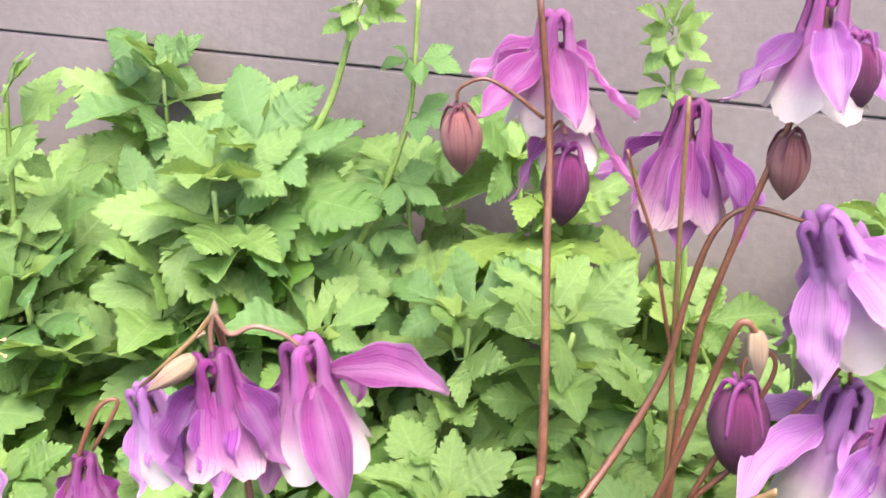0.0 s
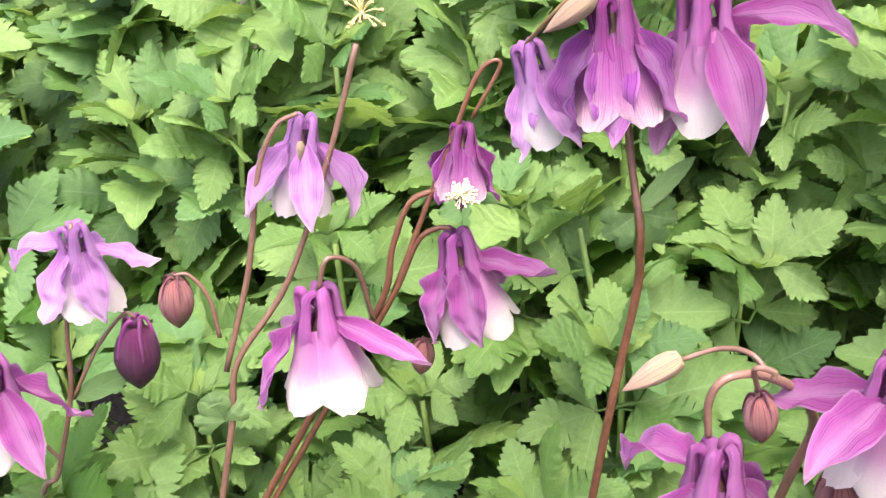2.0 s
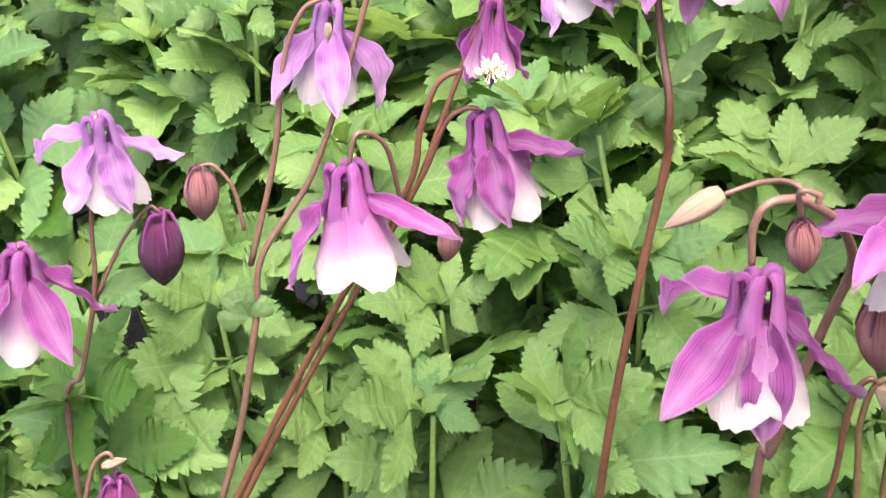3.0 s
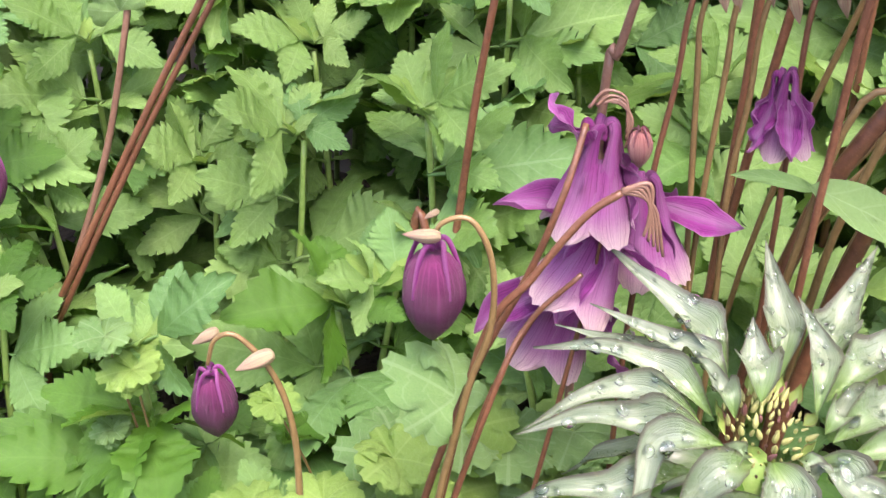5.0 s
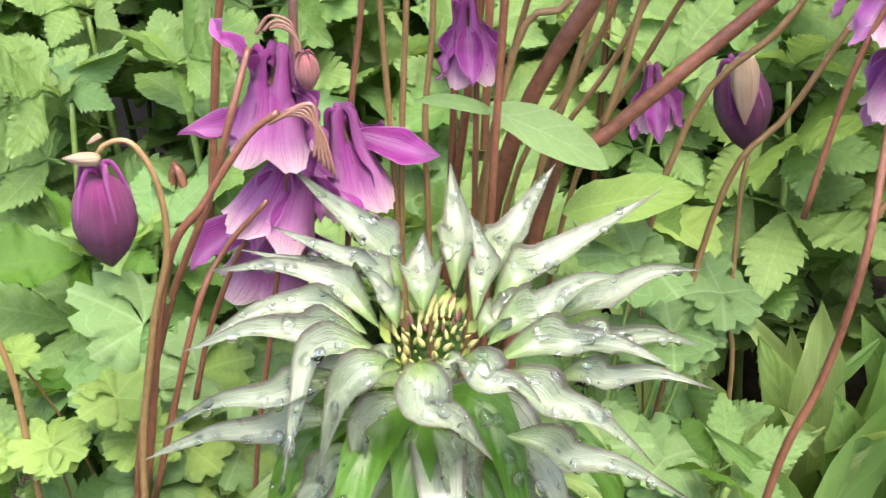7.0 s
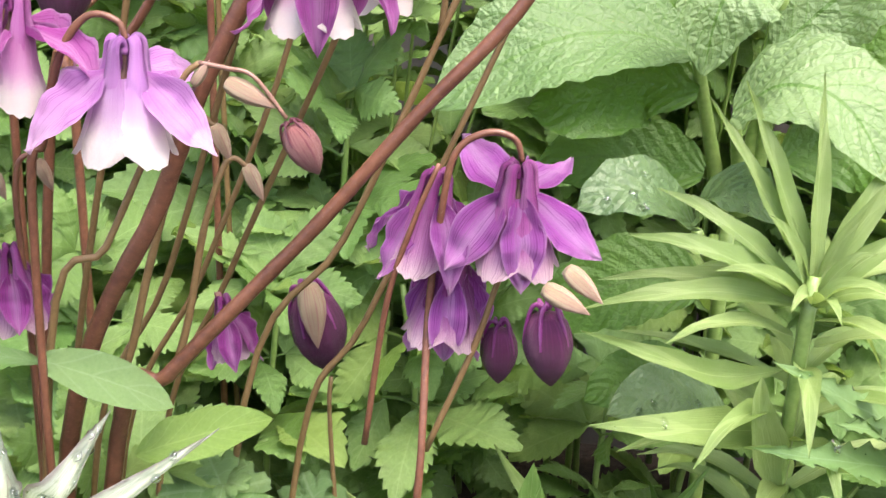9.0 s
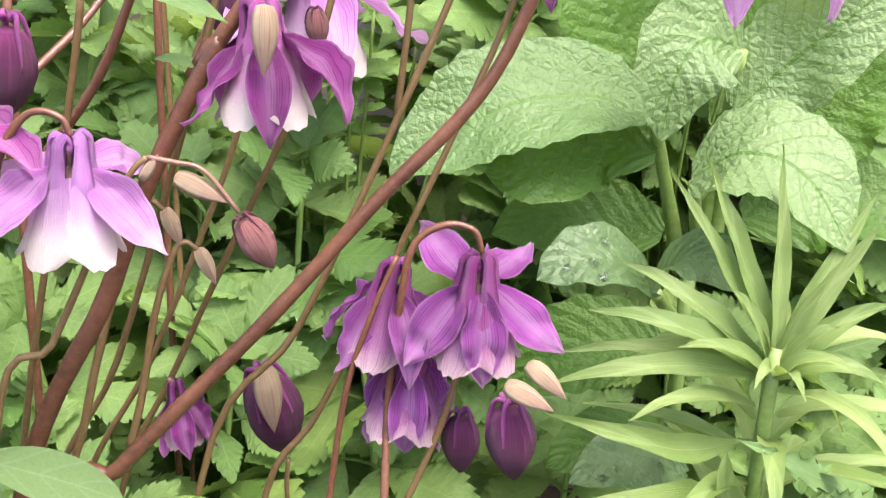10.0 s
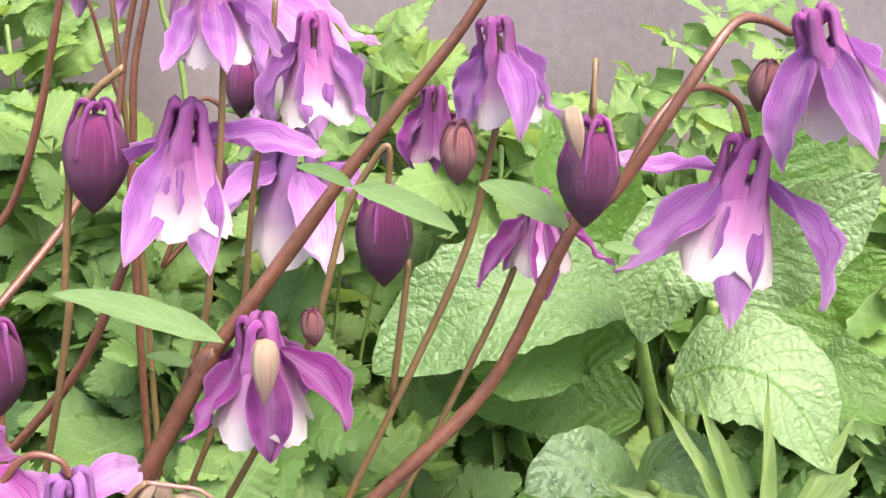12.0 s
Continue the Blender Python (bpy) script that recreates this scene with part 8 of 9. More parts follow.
set_leaf(k29, LOBED_LIME[1], (-0.1038, 0.2344, 0.1615), (-0.1098, 0.2133, 0.1624), (0, -0.5, 1), 1.0, 1.1)
set_leaf(k29, LOBED_LIME[0], (-0.1038, 0.2344, 0.1615), (-0.0820, 0.2342, 0.1648), (0, -0.5, 1), 1.0, 1.1)
set_leaf(k29, LOBED_LIME[1], (-0.1038, 0.2344, 0.1615), (-0.1199, 0.2480, 0.1676), (0, -0.5, 1), 1.0, 1.1)

k30 = plant("columbine_leaves", (-0.2337, 0.3146, 0.0000), "yellowish columbine leaves low in the bed", "plant", "low columbine leaves")
stem(k30, [(-0.2337, 0.3146, 0.0000), (-0.2330, 0.2971, 0.1157), (-0.2324, 0.2796, 0.1914)], 0.0008, 0.0006, STEM_GREEN_RED, name="leaf_stalk")
set_leaf(k30, LOBED_LIME[0], (-0.2324, 0.2796, 0.1914), (-0.2549, 0.2666, 0.1926), (0, -0.5, 1), 1.0, 1.6)
set_leaf(k30, LOBED_LIME[1], (-0.2324, 0.2796, 0.1914), (-0.2150, 0.2605, 0.1948), (0, -0.5, 1), 1.0, 1.6)
set_leaf(k30, LOBED_LIME[0], (-0.2324, 0.2796, 0.1914), (-0.2270, 0.3038, 0.1991), (0, -0.5, 1), 1.0, 1.6)
stem(k30, [(-0.2342, 0.3142, 0.0000), (-0.2382, 0.2967, 0.1244), (-0.2421, 0.2792, 0.2088)], 0.0008, 0.0006, STEM_GREEN_RED, name="leaf_stalk")
set_leaf(k30, LOBED[1], (-0.2421, 0.2792, 0.2088), (-0.2589, 0.2624, 0.2119), (0, -0.5, 1), 1.0, 1.6)
set_leaf(k30, LOBED[0], (-0.2421, 0.2792, 0.2088), (-0.2225, 0.2666, 0.2141), (0, -0.5, 1), 1.0, 1.6)
set_leaf(k30, LOBED[1], (-0.2421, 0.2792, 0.2088), (-0.2458, 0.3029, 0.2103), (0, -0.5, 1), 1.0, 1.6)
stem(k30, [(-0.1416, 0.3169, 0.0000), (-0.1563, 0.2994, 0.1072), (-0.1710, 0.2819, 0.1744)], 0.0008, 0.0006, STEM_GREEN_RED, name="leaf_stalk")
set_leaf(k30, LOBED_LIME[0], (-0.1710, 0.2819, 0.1744), (-0.1818, 0.2633, 0.1790), (0, -0.5, 1), 1.0, 1.6)
set_leaf(k30, LOBED_LIME[1], (-0.1710, 0.2819, 0.1744), (-0.1500, 0.2755, 0.1754), (0, -0.5, 1), 1.0, 1.6)
set_leaf(k30, LOBED_LIME[0], (-0.1710, 0.2819, 0.1744), (-0.1817, 0.3007, 0.1783), (0, -0.5, 1), 1.0, 1.6)

k31 = plant("columbine_leaves", (-0.2798, 0.3239, 0.0000), "small rounded grey-green columbine leaves near the soil", "plant", "low columbine leaves")
stem(k31, [(-0.2798, 0.3239, 0.0000), (-0.2649, 0.3064, 0.0949), (-0.2499, 0.2889, 0.1498)], 0.0008, 0.0006, STEM_GREEN_RED, name="leaf_stalk")
set_leaf(k31, LOBED[0], (-0.2499, 0.2889, 0.1498), (-0.2655, 0.2800, 0.1507), (0, -0.5, 1), 1.0, 1.6)
set_leaf(k31, LOBED[1], (-0.2499, 0.2889, 0.1498), (-0.2379, 0.2757, 0.1522), (0, -0.5, 1), 1.0, 1.6)
set_leaf(k31, LOBED[0], (-0.2499, 0.2889, 0.1498), (-0.2462, 0.3057, 0.1552), (0, -0.5, 1), 1.0, 1.6)
stem(k31, [(-0.2787, 0.3239, 0.0000), (-0.2651, 0.3064, 0.0815), (-0.2514, 0.2889, 0.1231)], 0.0008, 0.0006, STEM_GREEN_RED, name="leaf_stalk")
set_leaf(k31, LOBED[1], (-0.2514, 0.2889, 0.1231), (-0.2640, 0.2762, 0.1254), (0, -0.5, 1), 1.0, 1.6)
set_leaf(k31, LOBED[0], (-0.2514, 0.2889, 0.1231), (-0.2366, 0.2794, 0.1271), (0, -0.5, 1), 1.0, 1.6)
set_leaf(k31, LOBED[1], (-0.2514, 0.2889, 0.1231), (-0.2541, 0.3066, 0.1242), (0, -0.5, 1), 1.0, 1.6)
stem(k31, [(-0.3012, 0.3231, 0.0000), (-0.2863, 0.3056, 0.0709), (-0.2713, 0.2881, 0.1017)], 0.0008, 0.0006, STEM_GREEN_RED, name="leaf_stalk")
set_leaf(k31, LOBED[0], (-0.2713, 0.2881, 0.1017), (-0.2802, 0.2729, 0.1055), (0, -0.5, 1), 1.0, 1.6)
set_leaf(k31, LOBED[1], (-0.2713, 0.2881, 0.1017), (-0.2541, 0.2829, 0.1026), (0, -0.5, 1), 1.0, 1.6)
set_leaf(k31, LOBED[0], (-0.2713, 0.2881, 0.1017), (-0.2801, 0.3035, 0.1050), (0, -0.5, 1), 1.0, 1.6)

k32 = plant("columbine_leaves", (0.1310, 0.3038, 0.0000), "pale lobed columbine leaves under red stems", "plant", "low columbine leaves")
stem(k32, [(0.1310, 0.3038, 0.0000), (0.1170, 0.2863, 0.1368), (0.1031, 0.2688, 0.2336)], 0.0008, 0.0006, STEM_GREEN_RED, name="leaf_stalk")
set_leaf(k32, LOBED[0], (0.1031, 0.2688, 0.2336), (0.0840, 0.2578, 0.2346), (0, -0.5, 1), 1.0, 1.7)
set_leaf(k32, LOBED[1], (0.1031, 0.2688, 0.2336), (0.1177, 0.2526, 0.2365), (0, -0.5, 1), 1.0, 1.7)
set_leaf(k32, LOBED[0], (0.1031, 0.2688, 0.2336), (0.1076, 0.2893, 0.2402), (0, -0.5, 1), 1.0, 1.7)

k35 = plant("lily_plant", (0.2600, 0.3000, 0.0000), "low tuft of broad light green pointed leaves", "lily", "lilies")
curved_leaf(k35, [(0.2244, 0.3314, 0.0071), (0.2080, 0.3120, 0.1273), (0.2006, 0.3073, 0.1848)], 0.034, lanceolate, LEAF_LILY, (0, -1, 0.4), 0.3, 0.02, 16, 4, 200, drops=2)
curved_leaf(k35, [(0.2612, 0.3299, -0.0023), (0.2502, 0.3103, 0.1337), (0.2495, 0.3053, 0.2030)], 0.042, lanceolate, LEAF_BRIGHT, (0, -1, 0.4), 0.3, 0.02, 16, 4, 201, drops=2)
curved_leaf(k35, [(0.3064, 0.3481, -0.0227), (0.2595, 0.3300, 0.1041), (0.2293, 0.3262, 0.1650)], 0.036, lanceolate, LEAF_MID, (0, -1, 0.4), 0.3, 0.02, 16, 4, 202, drops=2)
curved_leaf(k35, [(0.3186, 0.3376, -0.0130), (0.2994, 0.3183, 0.1148), (0.2946, 0.3135, 0.1772)], 0.042, lanceolate, LEAF_LILY, (0, -1, 0.4), 0.3, 0.02, 16, 4, 203, drops=2)
curved_leaf(k35, [(0.1989, 0.3324, -0.0013), (0.1725, 0.3135, 0.0949), (0.1541, 0.3092, 0.1318)], 0.03, lanceolate, LEAF_BRIGHT, (0, -1, 0.4), 0.3, 0.02, 16, 4, 204, drops=2)
curved_leaf(k35, [(0.2724, 0.3094, 0.0173), (0.2828, 0.2890, 0.1274), (0.3022, 0.2832, 0.1774)], 0.036, lanceolate, LEAF_MID, (0, -1, 0.4), 0.3, 0.02, 16, 4, 205, drops=2)
curved_leaf(k35, [(0.1406, 0.3148, 0.0193), (0.1475, 0.2945, 0.1044), (0.1568, 0.2891, 0.1331)], 0.012, lanceolate, LEAF_LILY, (0, -1, 0.4), 0.3, 0.02, 16, 4, 206)
curved_leaf(k35, [(0.2448, 0.3606, -0.0316), (0.2085, 0.3420, 0.0894), (0.1840, 0.3380, 0.1452)], 0.034, lanceolate, LEAF_BRIGHT, (0, -1, 0.4), 0.3, 0.02, 16, 4, 207, drops=2)
curved_leaf(k35, [(0.3529, 0.3562, -0.0333), (0.3129, 0.3378, 0.0840), (0.2908, 0.3337, 0.1366)], 0.036, lanceolate, LEAF_MID, (0, -1, 0.4), 0.3, 0.02, 16, 4, 208, drops=2)
curved_leaf(k35, [(0.1230, 0.3655, -0.0204), (0.1434, 0.3447, 0.0961), (0.1633, 0.3389, 0.1490)], 0.03, lanceolate, LEAF_LILY, (0, -1, 0.4), 0.3, 0.02, 16, 4, 209, drops=2)
curved_leaf(k35, [(0.1607, 0.3039, 0.0289), (0.1653, 0.2837, 0.1125), (0.1738, 0.2784, 0.1407)], 0.01, lanceolate, LEAF_LILY, (0, -1, 0.4), 0.3, 0.02, 16, 4, 210)
curved_leaf(k35, [(0.1484, 0.3044, 0.0291), (0.1349, 0.2850, 0.1094), (0.1257, 0.2803, 0.1346)], 0.01, lanceolate, LEAF_LILY, (0, -1, 0.4), 0.3, 0.02, 16, 4, 211)
curved_leaf(k35, [(0.1791, 0.3032, 0.0286), (0.1878, 0.2828, 0.1086), (0.2012, 0.2773, 0.1335)], 0.011, lanceolate, LEAF_LILY, (0, -1, 0.4), 0.3, 0.02, 16, 4, 212)
curved_leaf(k35, [(0.2006, 0.3023, 0.0283), (0.1811, 0.2831, 0.1051), (0.1692, 0.2786, 0.1271)], 0.01, lanceolate, LEAF_LILY, (0, -1, 0.4), 0.3, 0.02, 16, 4, 213)
curved_leaf(k35, [(0.2410, 0.3107, 0.0178), (0.2192, 0.2916, 0.1106), (0.2077, 0.2870, 0.1460)], 0.03, lanceolate, LEAF_MID, (0, -1, 0.4), 0.3, 0.02, 16, 4, 214, drops=2)
curved_leaf(k35, [(0.2897, 0.2987, 0.0269), (0.2584, 0.2800, 0.1112), (0.2409, 0.2757, 0.1397)], 0.03, lanceolate, LEAF_LILY, (0, -1, 0.4), 0.3, 0.02, 16, 4, 215, drops=2)
curved_leaf(k35, [(0.1324, 0.3251, 0.0096), (0.1186, 0.3056, 0.0965), (0.1081, 0.3011, 0.1260)], 0.012, lanceolate, LEAF_LILY, (0, -1, 0.4), 0.3, 0.02, 16, 4, 216)
curved_leaf(k35, [(0.3328, 0.2970, 0.0262), (0.3058, 0.2780, 0.1176), (0.2950, 0.2735, 0.1523)], 0.03, lanceolate, LEAF_MID, (0, -1, 0.4), 0.3, 0.02, 16, 4, 217, drops=2)
curved_leaf(k35, [(0.2129, 0.2918, 0.0380), (0.2130, 0.2718, 0.1115), (0.2205, 0.2665, 0.1311)], 0.01, lanceolate, LEAF_LILY, (0, -1, 0.4), 0.3, 0.02, 16, 4, 218)

k36 = plant("herb_plant", (-0.1953, 0.6918, 0.0000), "pale green arching herb stem with toothed leaf tuft", "plant", "herbs of the leaf bed")
stem(k36, [(-0.1953, 0.6918, 0.0000), (-0.1614, 0.6818, 0.3816), (-0.1358, 0.6818, 0.4191), (-0.0918, 0.6818, 0.4784), (-0.0612, 0.6818, 0.5267), (-0.0458, 0.6817, 0.5723), (-0.0385, 0.6817, 0.5926)], 0.003, 0.002, STEM_GREEN)
set_leaf(k36, TOOTHED["bright"][0], (-0.0385, 0.6817, 0.5909), (-0.0079, 0.6667, 0.6006), (0, -0.7, 1), 1.0, 1.2)
set_leaf(k36, TOOTHED["bright"][1], (-0.0386, 0.6817, 0.5893), (-0.0633, 0.6668, 0.6021), (0, -0.7, 1), 1.0, 1.2)
set_leaf(k36, TOOTHED["bright"][2], (-0.0352, 0.6817, 0.5893), (-0.0147, 0.6667, 0.5792), (0, -0.7, 1), 1.0, 1.2)
set_leaf(k36, TOOTHED["bright"][3], (-0.0420, 0.6817, 0.5859), (-0.0611, 0.6668, 0.5758), (0, -0.7, 1), 1.0, 1.2)
set_leaf(k36, TOOTHED["bright"][4], (-0.0385, 0.6817, 0.5926), (-0.0303, 0.6667, 0.6213), (0, -0.7, 1), 1.0, 1.2)
set_leaf(k36, TOOTHED["bright"][5], (-0.0896, 0.6818, 0.4860), (-0.1152, 0.6668, 0.4913), (0, -0.7, 1), 1.0, 1.2)
set_leaf(k36, TOOTHED["bright"][0], (-0.0876, 0.6818, 0.4897), (-0.0536, 0.6668, 0.5097), (0, -0.7, 1), 1.0, 1.2)
set_leaf(k36, TOOTHED["bright"][1], (-0.0916, 0.6818, 0.4822), (-0.0512, 0.6668, 0.4766), (0, -0.7, 1), 1.0, 1.2)
set_leaf(k36, TOOTHED["bright"][2], (-0.0842, 0.6818, 0.4860), (-0.0622, 0.6668, 0.4652), (0, -0.7, 1), 1.0, 1.2)

k37 = plant("herb_plant", (-0.1198, 0.7159, 0.0000), "second arching green herb stem with toothed leaves", "plant", "herbs of the leaf bed")
stem(k37, [(-0.1198, 0.7159, 0.0000), (-0.0856, 0.7059, 0.3649), (-0.0527, 0.7059, 0.4124), (-0.0249, 0.7059, 0.4735), (-0.0115, 0.7058, 0.5157), (-0.0075, 0.7058, 0.5561), (-0.0055, 0.7058, 0.5878)], 0.0025, 0.0015, STEM_GREEN)
set_leaf(k37, TOOTHED["blue"][0], (-0.0076, 0.7058, 0.5525), (0.0196, 0.6908, 0.5447), (0, -0.7, 1), 1.0, 1.2)
set_leaf(k37, TOOTHED["blue"][1], (-0.0076, 0.7058, 0.5525), (-0.0302, 0.6909, 0.5485), (0, -0.7, 1), 1.0, 1.2)
set_leaf(k37, TOOTHED["blue"][2], (-0.0249, 0.7059, 0.4735), (0.0037, 0.6908, 0.4532), (0, -0.7, 1), 1.0, 1.2)
set_leaf(k37, TOOTHED["blue"][3], (-0.0249, 0.7059, 0.4695), (-0.0566, 0.6909, 0.4622), (0, -0.7, 1), 1.0, 1.2)
set_leaf(k37, TOOTHED["blue"][4], (-0.0115, 0.7058, 0.5157), (0.0240, 0.6908, 0.5164), (0, -0.7, 1), 1.0, 1.2)
set_leaf(k37, TOOTHED["blue"][5], (-0.0368, 0.7059, 0.4373), (-0.0075, 0.6908, 0.4259), (0, -0.7, 1), 1.0, 1.2)

k38 = plant("herb_plant", (0.1834, 0.7157, 0.0000), "herb stem with a bright leaf tuft against the wall", "plant", "herbs of the leaf bed")
stem(k38, [(0.1834, 0.7157, 0.0000), (0.1737, 0.7057, 0.4044), (0.1617, 0.7057, 0.4778), (0.1560, 0.7057, 0.5236), (0.1529, 0.7057, 0.5600)], 0.0022, 0.0015, STEM_GREEN)
set_leaf(k38, TOOTHED["bright"][0], (0.1526, 0.7057, 0.5636), (0.1722, 0.6907, 0.5810), (0, -0.7, 1), 1.0, 1.2)
set_leaf(k38, TOOTHED["bright"][1], (0.1523, 0.7057, 0.5671), (0.1240, 0.6908, 0.5877), (0, -0.7, 1), 1.0, 1.2)
set_leaf(k38, TOOTHED["bright"][2], (0.1526, 0.7057, 0.5636), (0.1718, 0.6907, 0.5496), (0, -0.7, 1), 1.0, 1.2)
set_leaf(k38, TOOTHED["bright"][3], (0.1526, 0.7057, 0.5636), (0.1339, 0.6908, 0.5460), (0, -0.7, 1), 1.0, 1.2)
set_leaf(k38, TOOTHED["bright"][4], (0.1523, 0.7057, 0.5671), (0.1469, 0.6907, 0.5978), (0, -0.7, 1), 1.0, 1.2)
set_leaf(k38, TOOTHED["bright"][5], (0.1557, 0.7057, 0.5346), (0.1286, 0.6908, 0.5316), (0, -0.7, 1), 1.0, 1.2)
set_leaf(k38, TOOTHED["bright"][0], (0.1557, 0.7057, 0.5346), (0.1809, 0.6907, 0.5353), (0, -0.7, 1), 1.0, 1.2)

k39 = plant("herb_plant", (-0.2853, 0.6719, 0.0000), "herb with light leaves at the edge of the bed", "plant", "herbs of the leaf bed")
stem(k39, [(-0.2853, 0.6719, 0.0000), (-0.2751, 0.6619, 0.3582), (-0.2584, 0.6619, 0.4554), (-0.2533, 0.6619, 0.5110), (-0.2495, 0.6619, 0.5462)], 0.0022, 0.0015, STEM_GREEN)
set_leaf(k39, TOOTHED["bright"][2], (-0.2505, 0.6619, 0.5182), (-0.1990, 0.6468, 0.5403), (0, -0.7, 1), 1.0, 1.2)
set_leaf(k39, TOOTHED["bright"][3], (-0.2505, 0.6619, 0.5182), (-0.2733, 0.6469, 0.5299), (0, -0.7, 1), 1.0, 1.2)
set_leaf(k39, TOOTHED["bright"][4], (-0.2484, 0.6619, 0.5427), (-0.2361, 0.6469, 0.5670), (0, -0.7, 1), 1.0, 1.2)
set_leaf(k39, TOOTHED["bright"][5], (-0.2521, 0.6619, 0.5074), (-0.2285, 0.6469, 0.4947), (0, -0.7, 1), 1.0, 1.2)
set_leaf(k39, TOOTHED["bright"][0], (-0.2583, 0.6619, 0.4630), (-0.2261, 0.6469, 0.4580), (0, -0.7, 1), 1.0, 1.2)
set_leaf(k39, TOOTHED["bright"][1], (-0.2595, 0.6619, 0.4554), (-0.2806, 0.6469, 0.4427), (0, -0.7, 1), 1.0, 1.2)
set_leaf(k39, TOOTHED["bright"][2], (-0.2479, 0.6619, 0.5462), (-0.2273, 0.6469, 0.5604), (0, -0.7, 1), 1.0, 1.2)
tuft("seed_head", (-0.1725, 0.4028, 0.5126), STAMEN, 22, 0.008, "dried yellow-green tuft of spent columbine stamens")
tuft("spent_flower", (-0.1328, 0.3755, 0.4462), CREAM, 90, 0.0055, "cream tuft of stamens on a spent columbine")
tuft("seed_head", (-0.2684, 0.6699, 0.3959), STAMEN, 24, 0.016, "straw-coloured dried umbel in the leaf bed")

k40 = plant("columbine_stalk", (-0.3411, 0.3329, 0.0000), "withered pale columbine bloom on a short stalk", "flower", "columbine stalks")
stem(k40, [(-0.3411, 0.3329, 0.0000), (-0.3318, 0.3235, 0.2041), (-0.3228, 0.3240, 0.2531), (-0.3127, 0.3247, 0.2833), (-0.3036, 0.3252, 0.2918), (-0.3017, 0.3254, 0.2829)], 0.0014, 0.0009, STEM_PINK)
bud(k40, (-0.3030, 0.3253, 0.2800), (-0.3077, 0.3250, 0.2382), 0)
young_bud(k40, (-0.3075, 0.3250, 0.2846), (-0.2957, 0.3257, 0.2886))


# ---- pale growth low at the foot of the stalks ----
def columbine_clump(root, foot, crowns, meshes, size, seed):
    """Lobed columbine leaves on thin stalks that rise from one foot to each crown."""
    rng = random.Random(seed)
    for k, crown in enumerate(crowns):
        top = Vector(crown)
        low = Vector(foot) + Vector((rng.uniform(-0.015, 0.015), rng.uniform(-0.01, 0.01), 0))
        bow = low.lerp(top, 0.55) + Vector((rng.uniform(-0.006, 0.006), 0.01, 0.012))
        stem(root, [tuple(low), tuple(bow), tuple(top)], 0.0011, 0.0008, STEM_GREEN, name="leaf_stalk", sides=6)
        for a in (250 + rng.uniform(-25, 25), 10 + rng.uniform(-25, 25), 170 + rng.uniform(-25, 25)):
            reach = size * rng.uniform(0.75, 1.1)
            tip = top + Vector((math.cos(radians(a)), math.sin(radians(a)), rng.uniform(-0.25, 0.3))) * reach
            set_leaf(root, rng.choice(meshes), tuple(top), tuple(tip), (rng.uniform(-0.2, 0.2), -0.7, 1), 1.0, 1.0)


def leafy_shoot(root, foot, crowns, shade, size, seed):
    """An upright shoot: thin stalks to each crown, three toothed leaves on each."""
    rng = random.Random(seed)
    for x, y, z in crowns:
        stem(root, [foot, ((x + foot[0]) / 2, (y + foot[1]) / 2 + 0.01, z * 0.6), (x, y, z)], 0.0016, 0.001, STEM_GREEN, "stalk")
        turn = rng.uniform(0, 6.28)
        for j in range(3):
            b = turn + j * 2.1
            tip = (x + size * math.cos(b), y + size * 0.6 * math.sin(b) - 0.012, z + size * rng.uniform(-0.25, 0.35))
            set_leaf(root, rng.choice(TOOTHED[shade]), (x, y, z), tip, (0, -0.7, 1), 1.0, 1.2)


k43 = plant("herb_shoot", (0.4400, 0.5200, 0.0000), "fresh green toothed herb shoots before the grey wall", "plant", "herb shoots")
leafy_shoot(k43, (0.4400, 0.5200, 0.0), [(0.405, 0.50, 0.425), (0.44, 0.49, 0.450), (0.475, 0.50, 0.462), (0.51, 0.50, 0.480), (0.455, 0.48, 0.420), (0.425, 0.47, 0.400), (0.50, 0.49, 0.440), (0.415, 0.50, 0.462), (0.44, 0.51, 0.485), (0.475, 0.52, 0.50), (0.53, 0.51, 0.50)], "bright", 0.034, 43)
k44 = plant("herb_shoot", (0.2200, 0.5300, 0.0000), "green toothed herb shoots behind the purple blooms", "plant", "herb shoots")
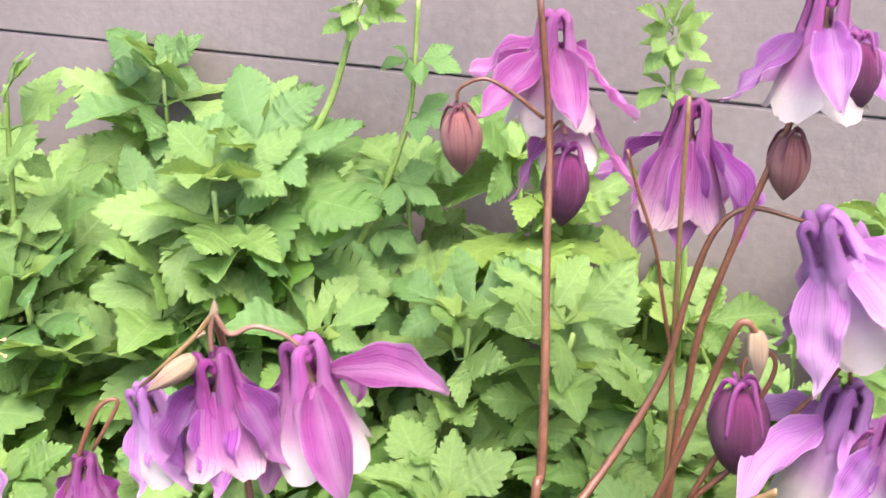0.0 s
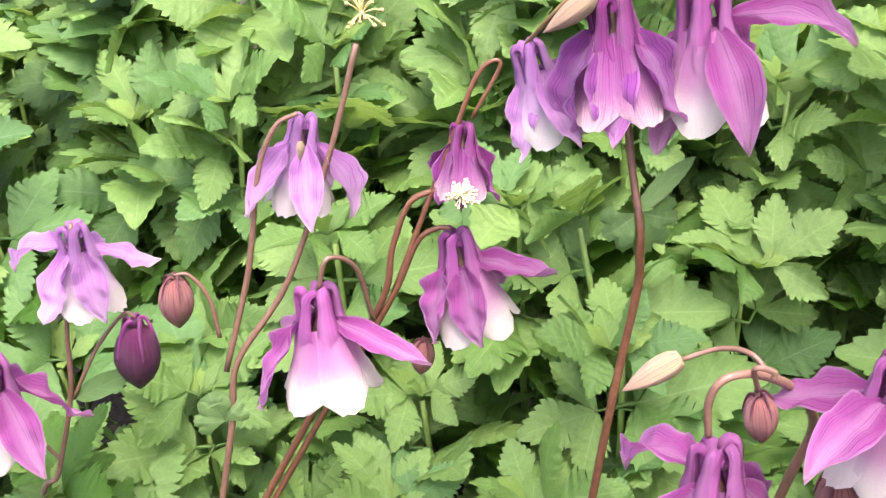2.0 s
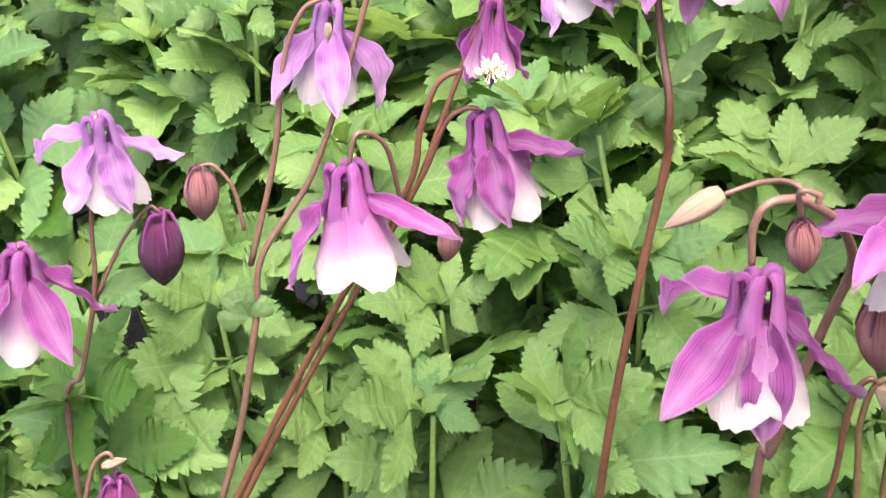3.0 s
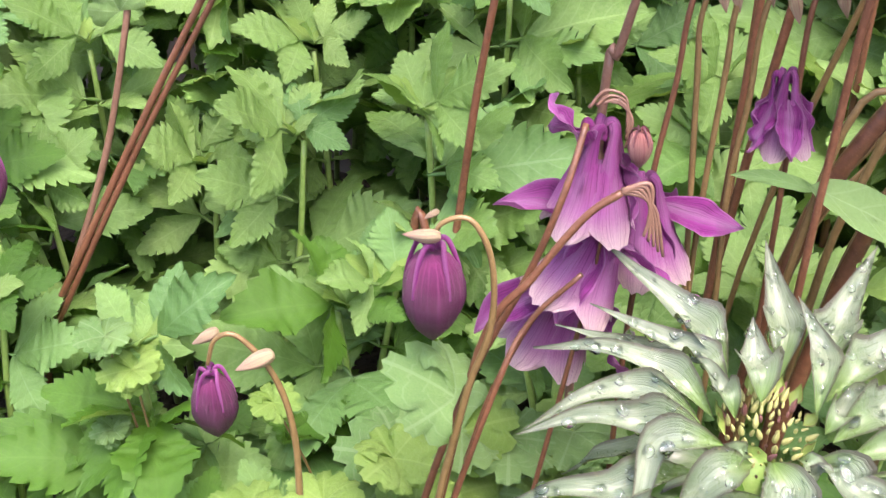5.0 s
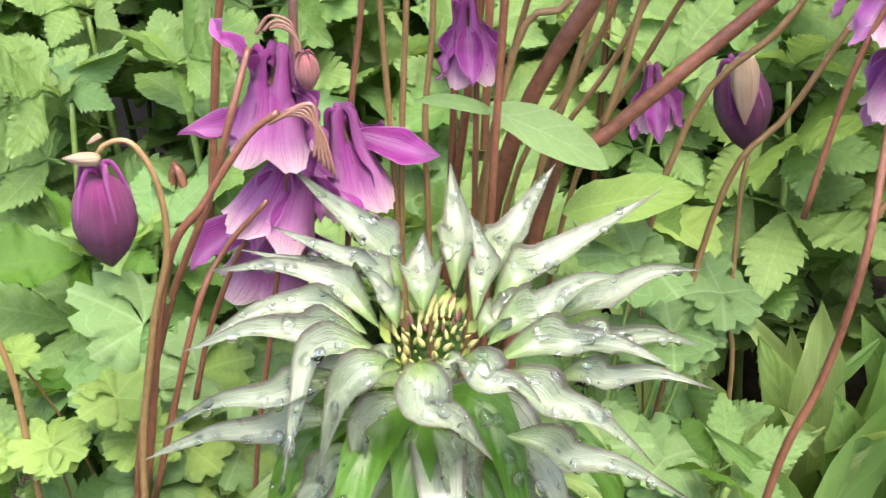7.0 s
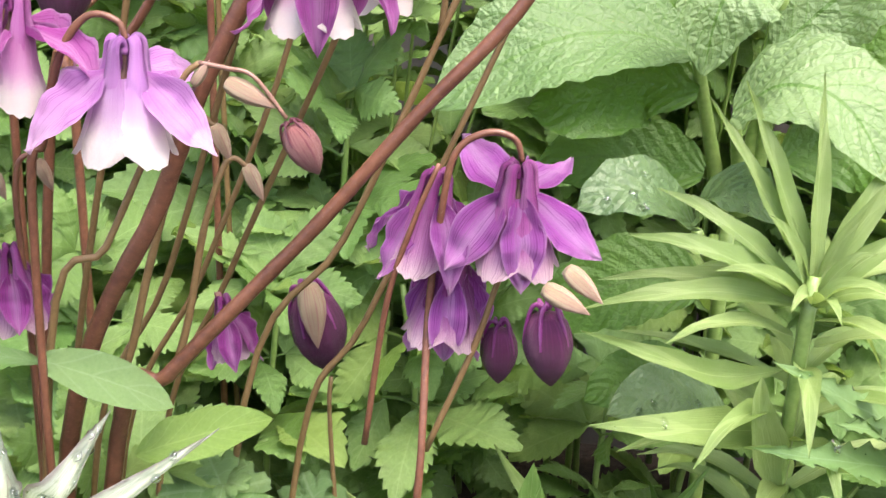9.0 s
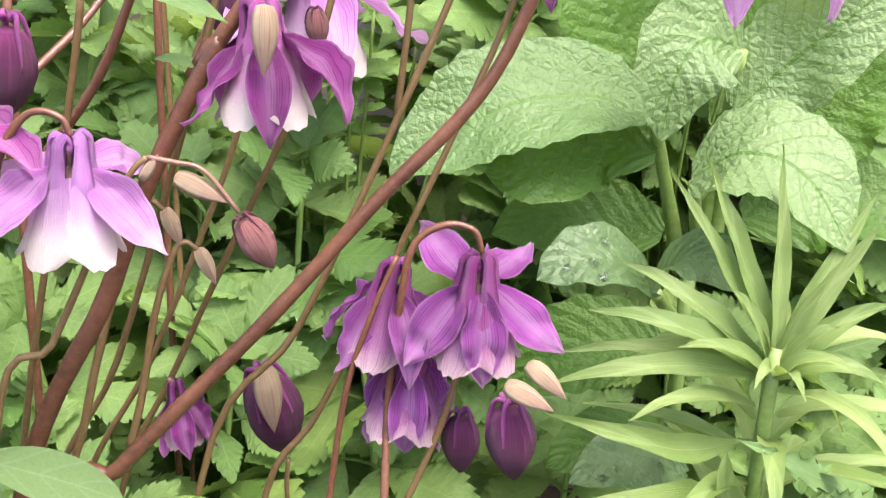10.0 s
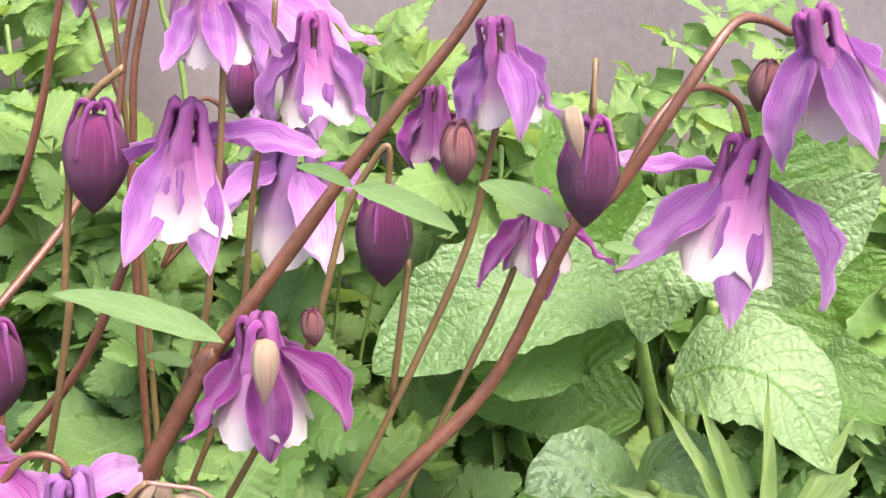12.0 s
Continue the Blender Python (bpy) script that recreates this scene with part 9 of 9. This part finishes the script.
leafy_shoot(k44, (0.2200, 0.5300, 0.0), [(0.185, 0.50, 0.425), (0.205, 0.51, 0.405), (0.235, 0.50, 0.420), (0.265, 0.51, 0.410), (0.29, 0.50, 0.395), (0.22, 0.49, 0.385), (0.19, 0.52, 0.455), (0.225, 0.52, 0.445)], "mid", 0.03, 44)
k41 = plant("columbine_leaves", (-0.0700, 0.2900, 0.0000), "pale and lime green lobed columbine leaves among red stems", "plant", "low columbine leaves")
columbine_clump(k41, (-0.0700, 0.2900, 0.0), [(-0.0857, 0.2650, 0.1753), (-0.0653, 0.2700, 0.1691), (-0.0926, 0.2500, 0.1496), (-0.0692, 0.2600, 0.1357), (-0.0465, 0.2650, 0.1354), (-0.0367, 0.2800, 0.1657), (-0.1130, 0.2600, 0.1632), (-0.1020, 0.2400, 0.1325), (-0.0560, 0.2500, 0.1215)], [LOBED[0], LOBED[1], LOBED[2], LOBED_LIME[0]], 0.026, 41)
k42 = plant("columbine_leaves", (0.0900, 0.2700, 0.0000), "pale grey-green columbine leaves behind the silvery lily", "plant", "low columbine leaves")
columbine_clump(k42, (0.0900, 0.2700, 0.0), [(0.1027, 0.2650, 0.2303), (0.1219, 0.2700, 0.1908), (0.1445, 0.2800, 0.2053), (0.0842, 0.2500, 0.1435), (0.1202, 0.2500, 0.1378)], LOBED, 0.028, 42)


def blade_tuft(root, count, seed):
    """Upright broad light green blades crowded into a low tuft."""
    rng = random.Random(seed)
    for k in range(count):
        x, y = rng.uniform(0.155, 0.36), rng.uniform(0.255, 0.36)
        tall = rng.uniform(0.12, 0.205) * (1.0 if k % 3 else 1.15)
        lean = Vector((rng.uniform(-0.35, 0.35), rng.uniform(-0.35, 0.05), 1))
        points = [Vector((x, y, -0.01)), Vector((x, y, 0)) + lean * tall * 0.55, Vector((x, y, 0)) + Vector((lean.x * 1.5, lean.y * 1.7, 0.96)) * tall]
        curved_leaf(root, [tuple(q) for q in points], rng.choice((0.014, 0.022, 0.028, 0.032)), lanceolate, rng.choice((LEAF_LILY, LEAF_BRIGHT, LEAF_LILY, LEAF_MID)), (rng.uniform(-0.3, 0.3), -1, 0.4), 0.35, 0.02, 14, 4, 700 + k, drops=k % 2)


blade_tuft(k35, 52, 35)
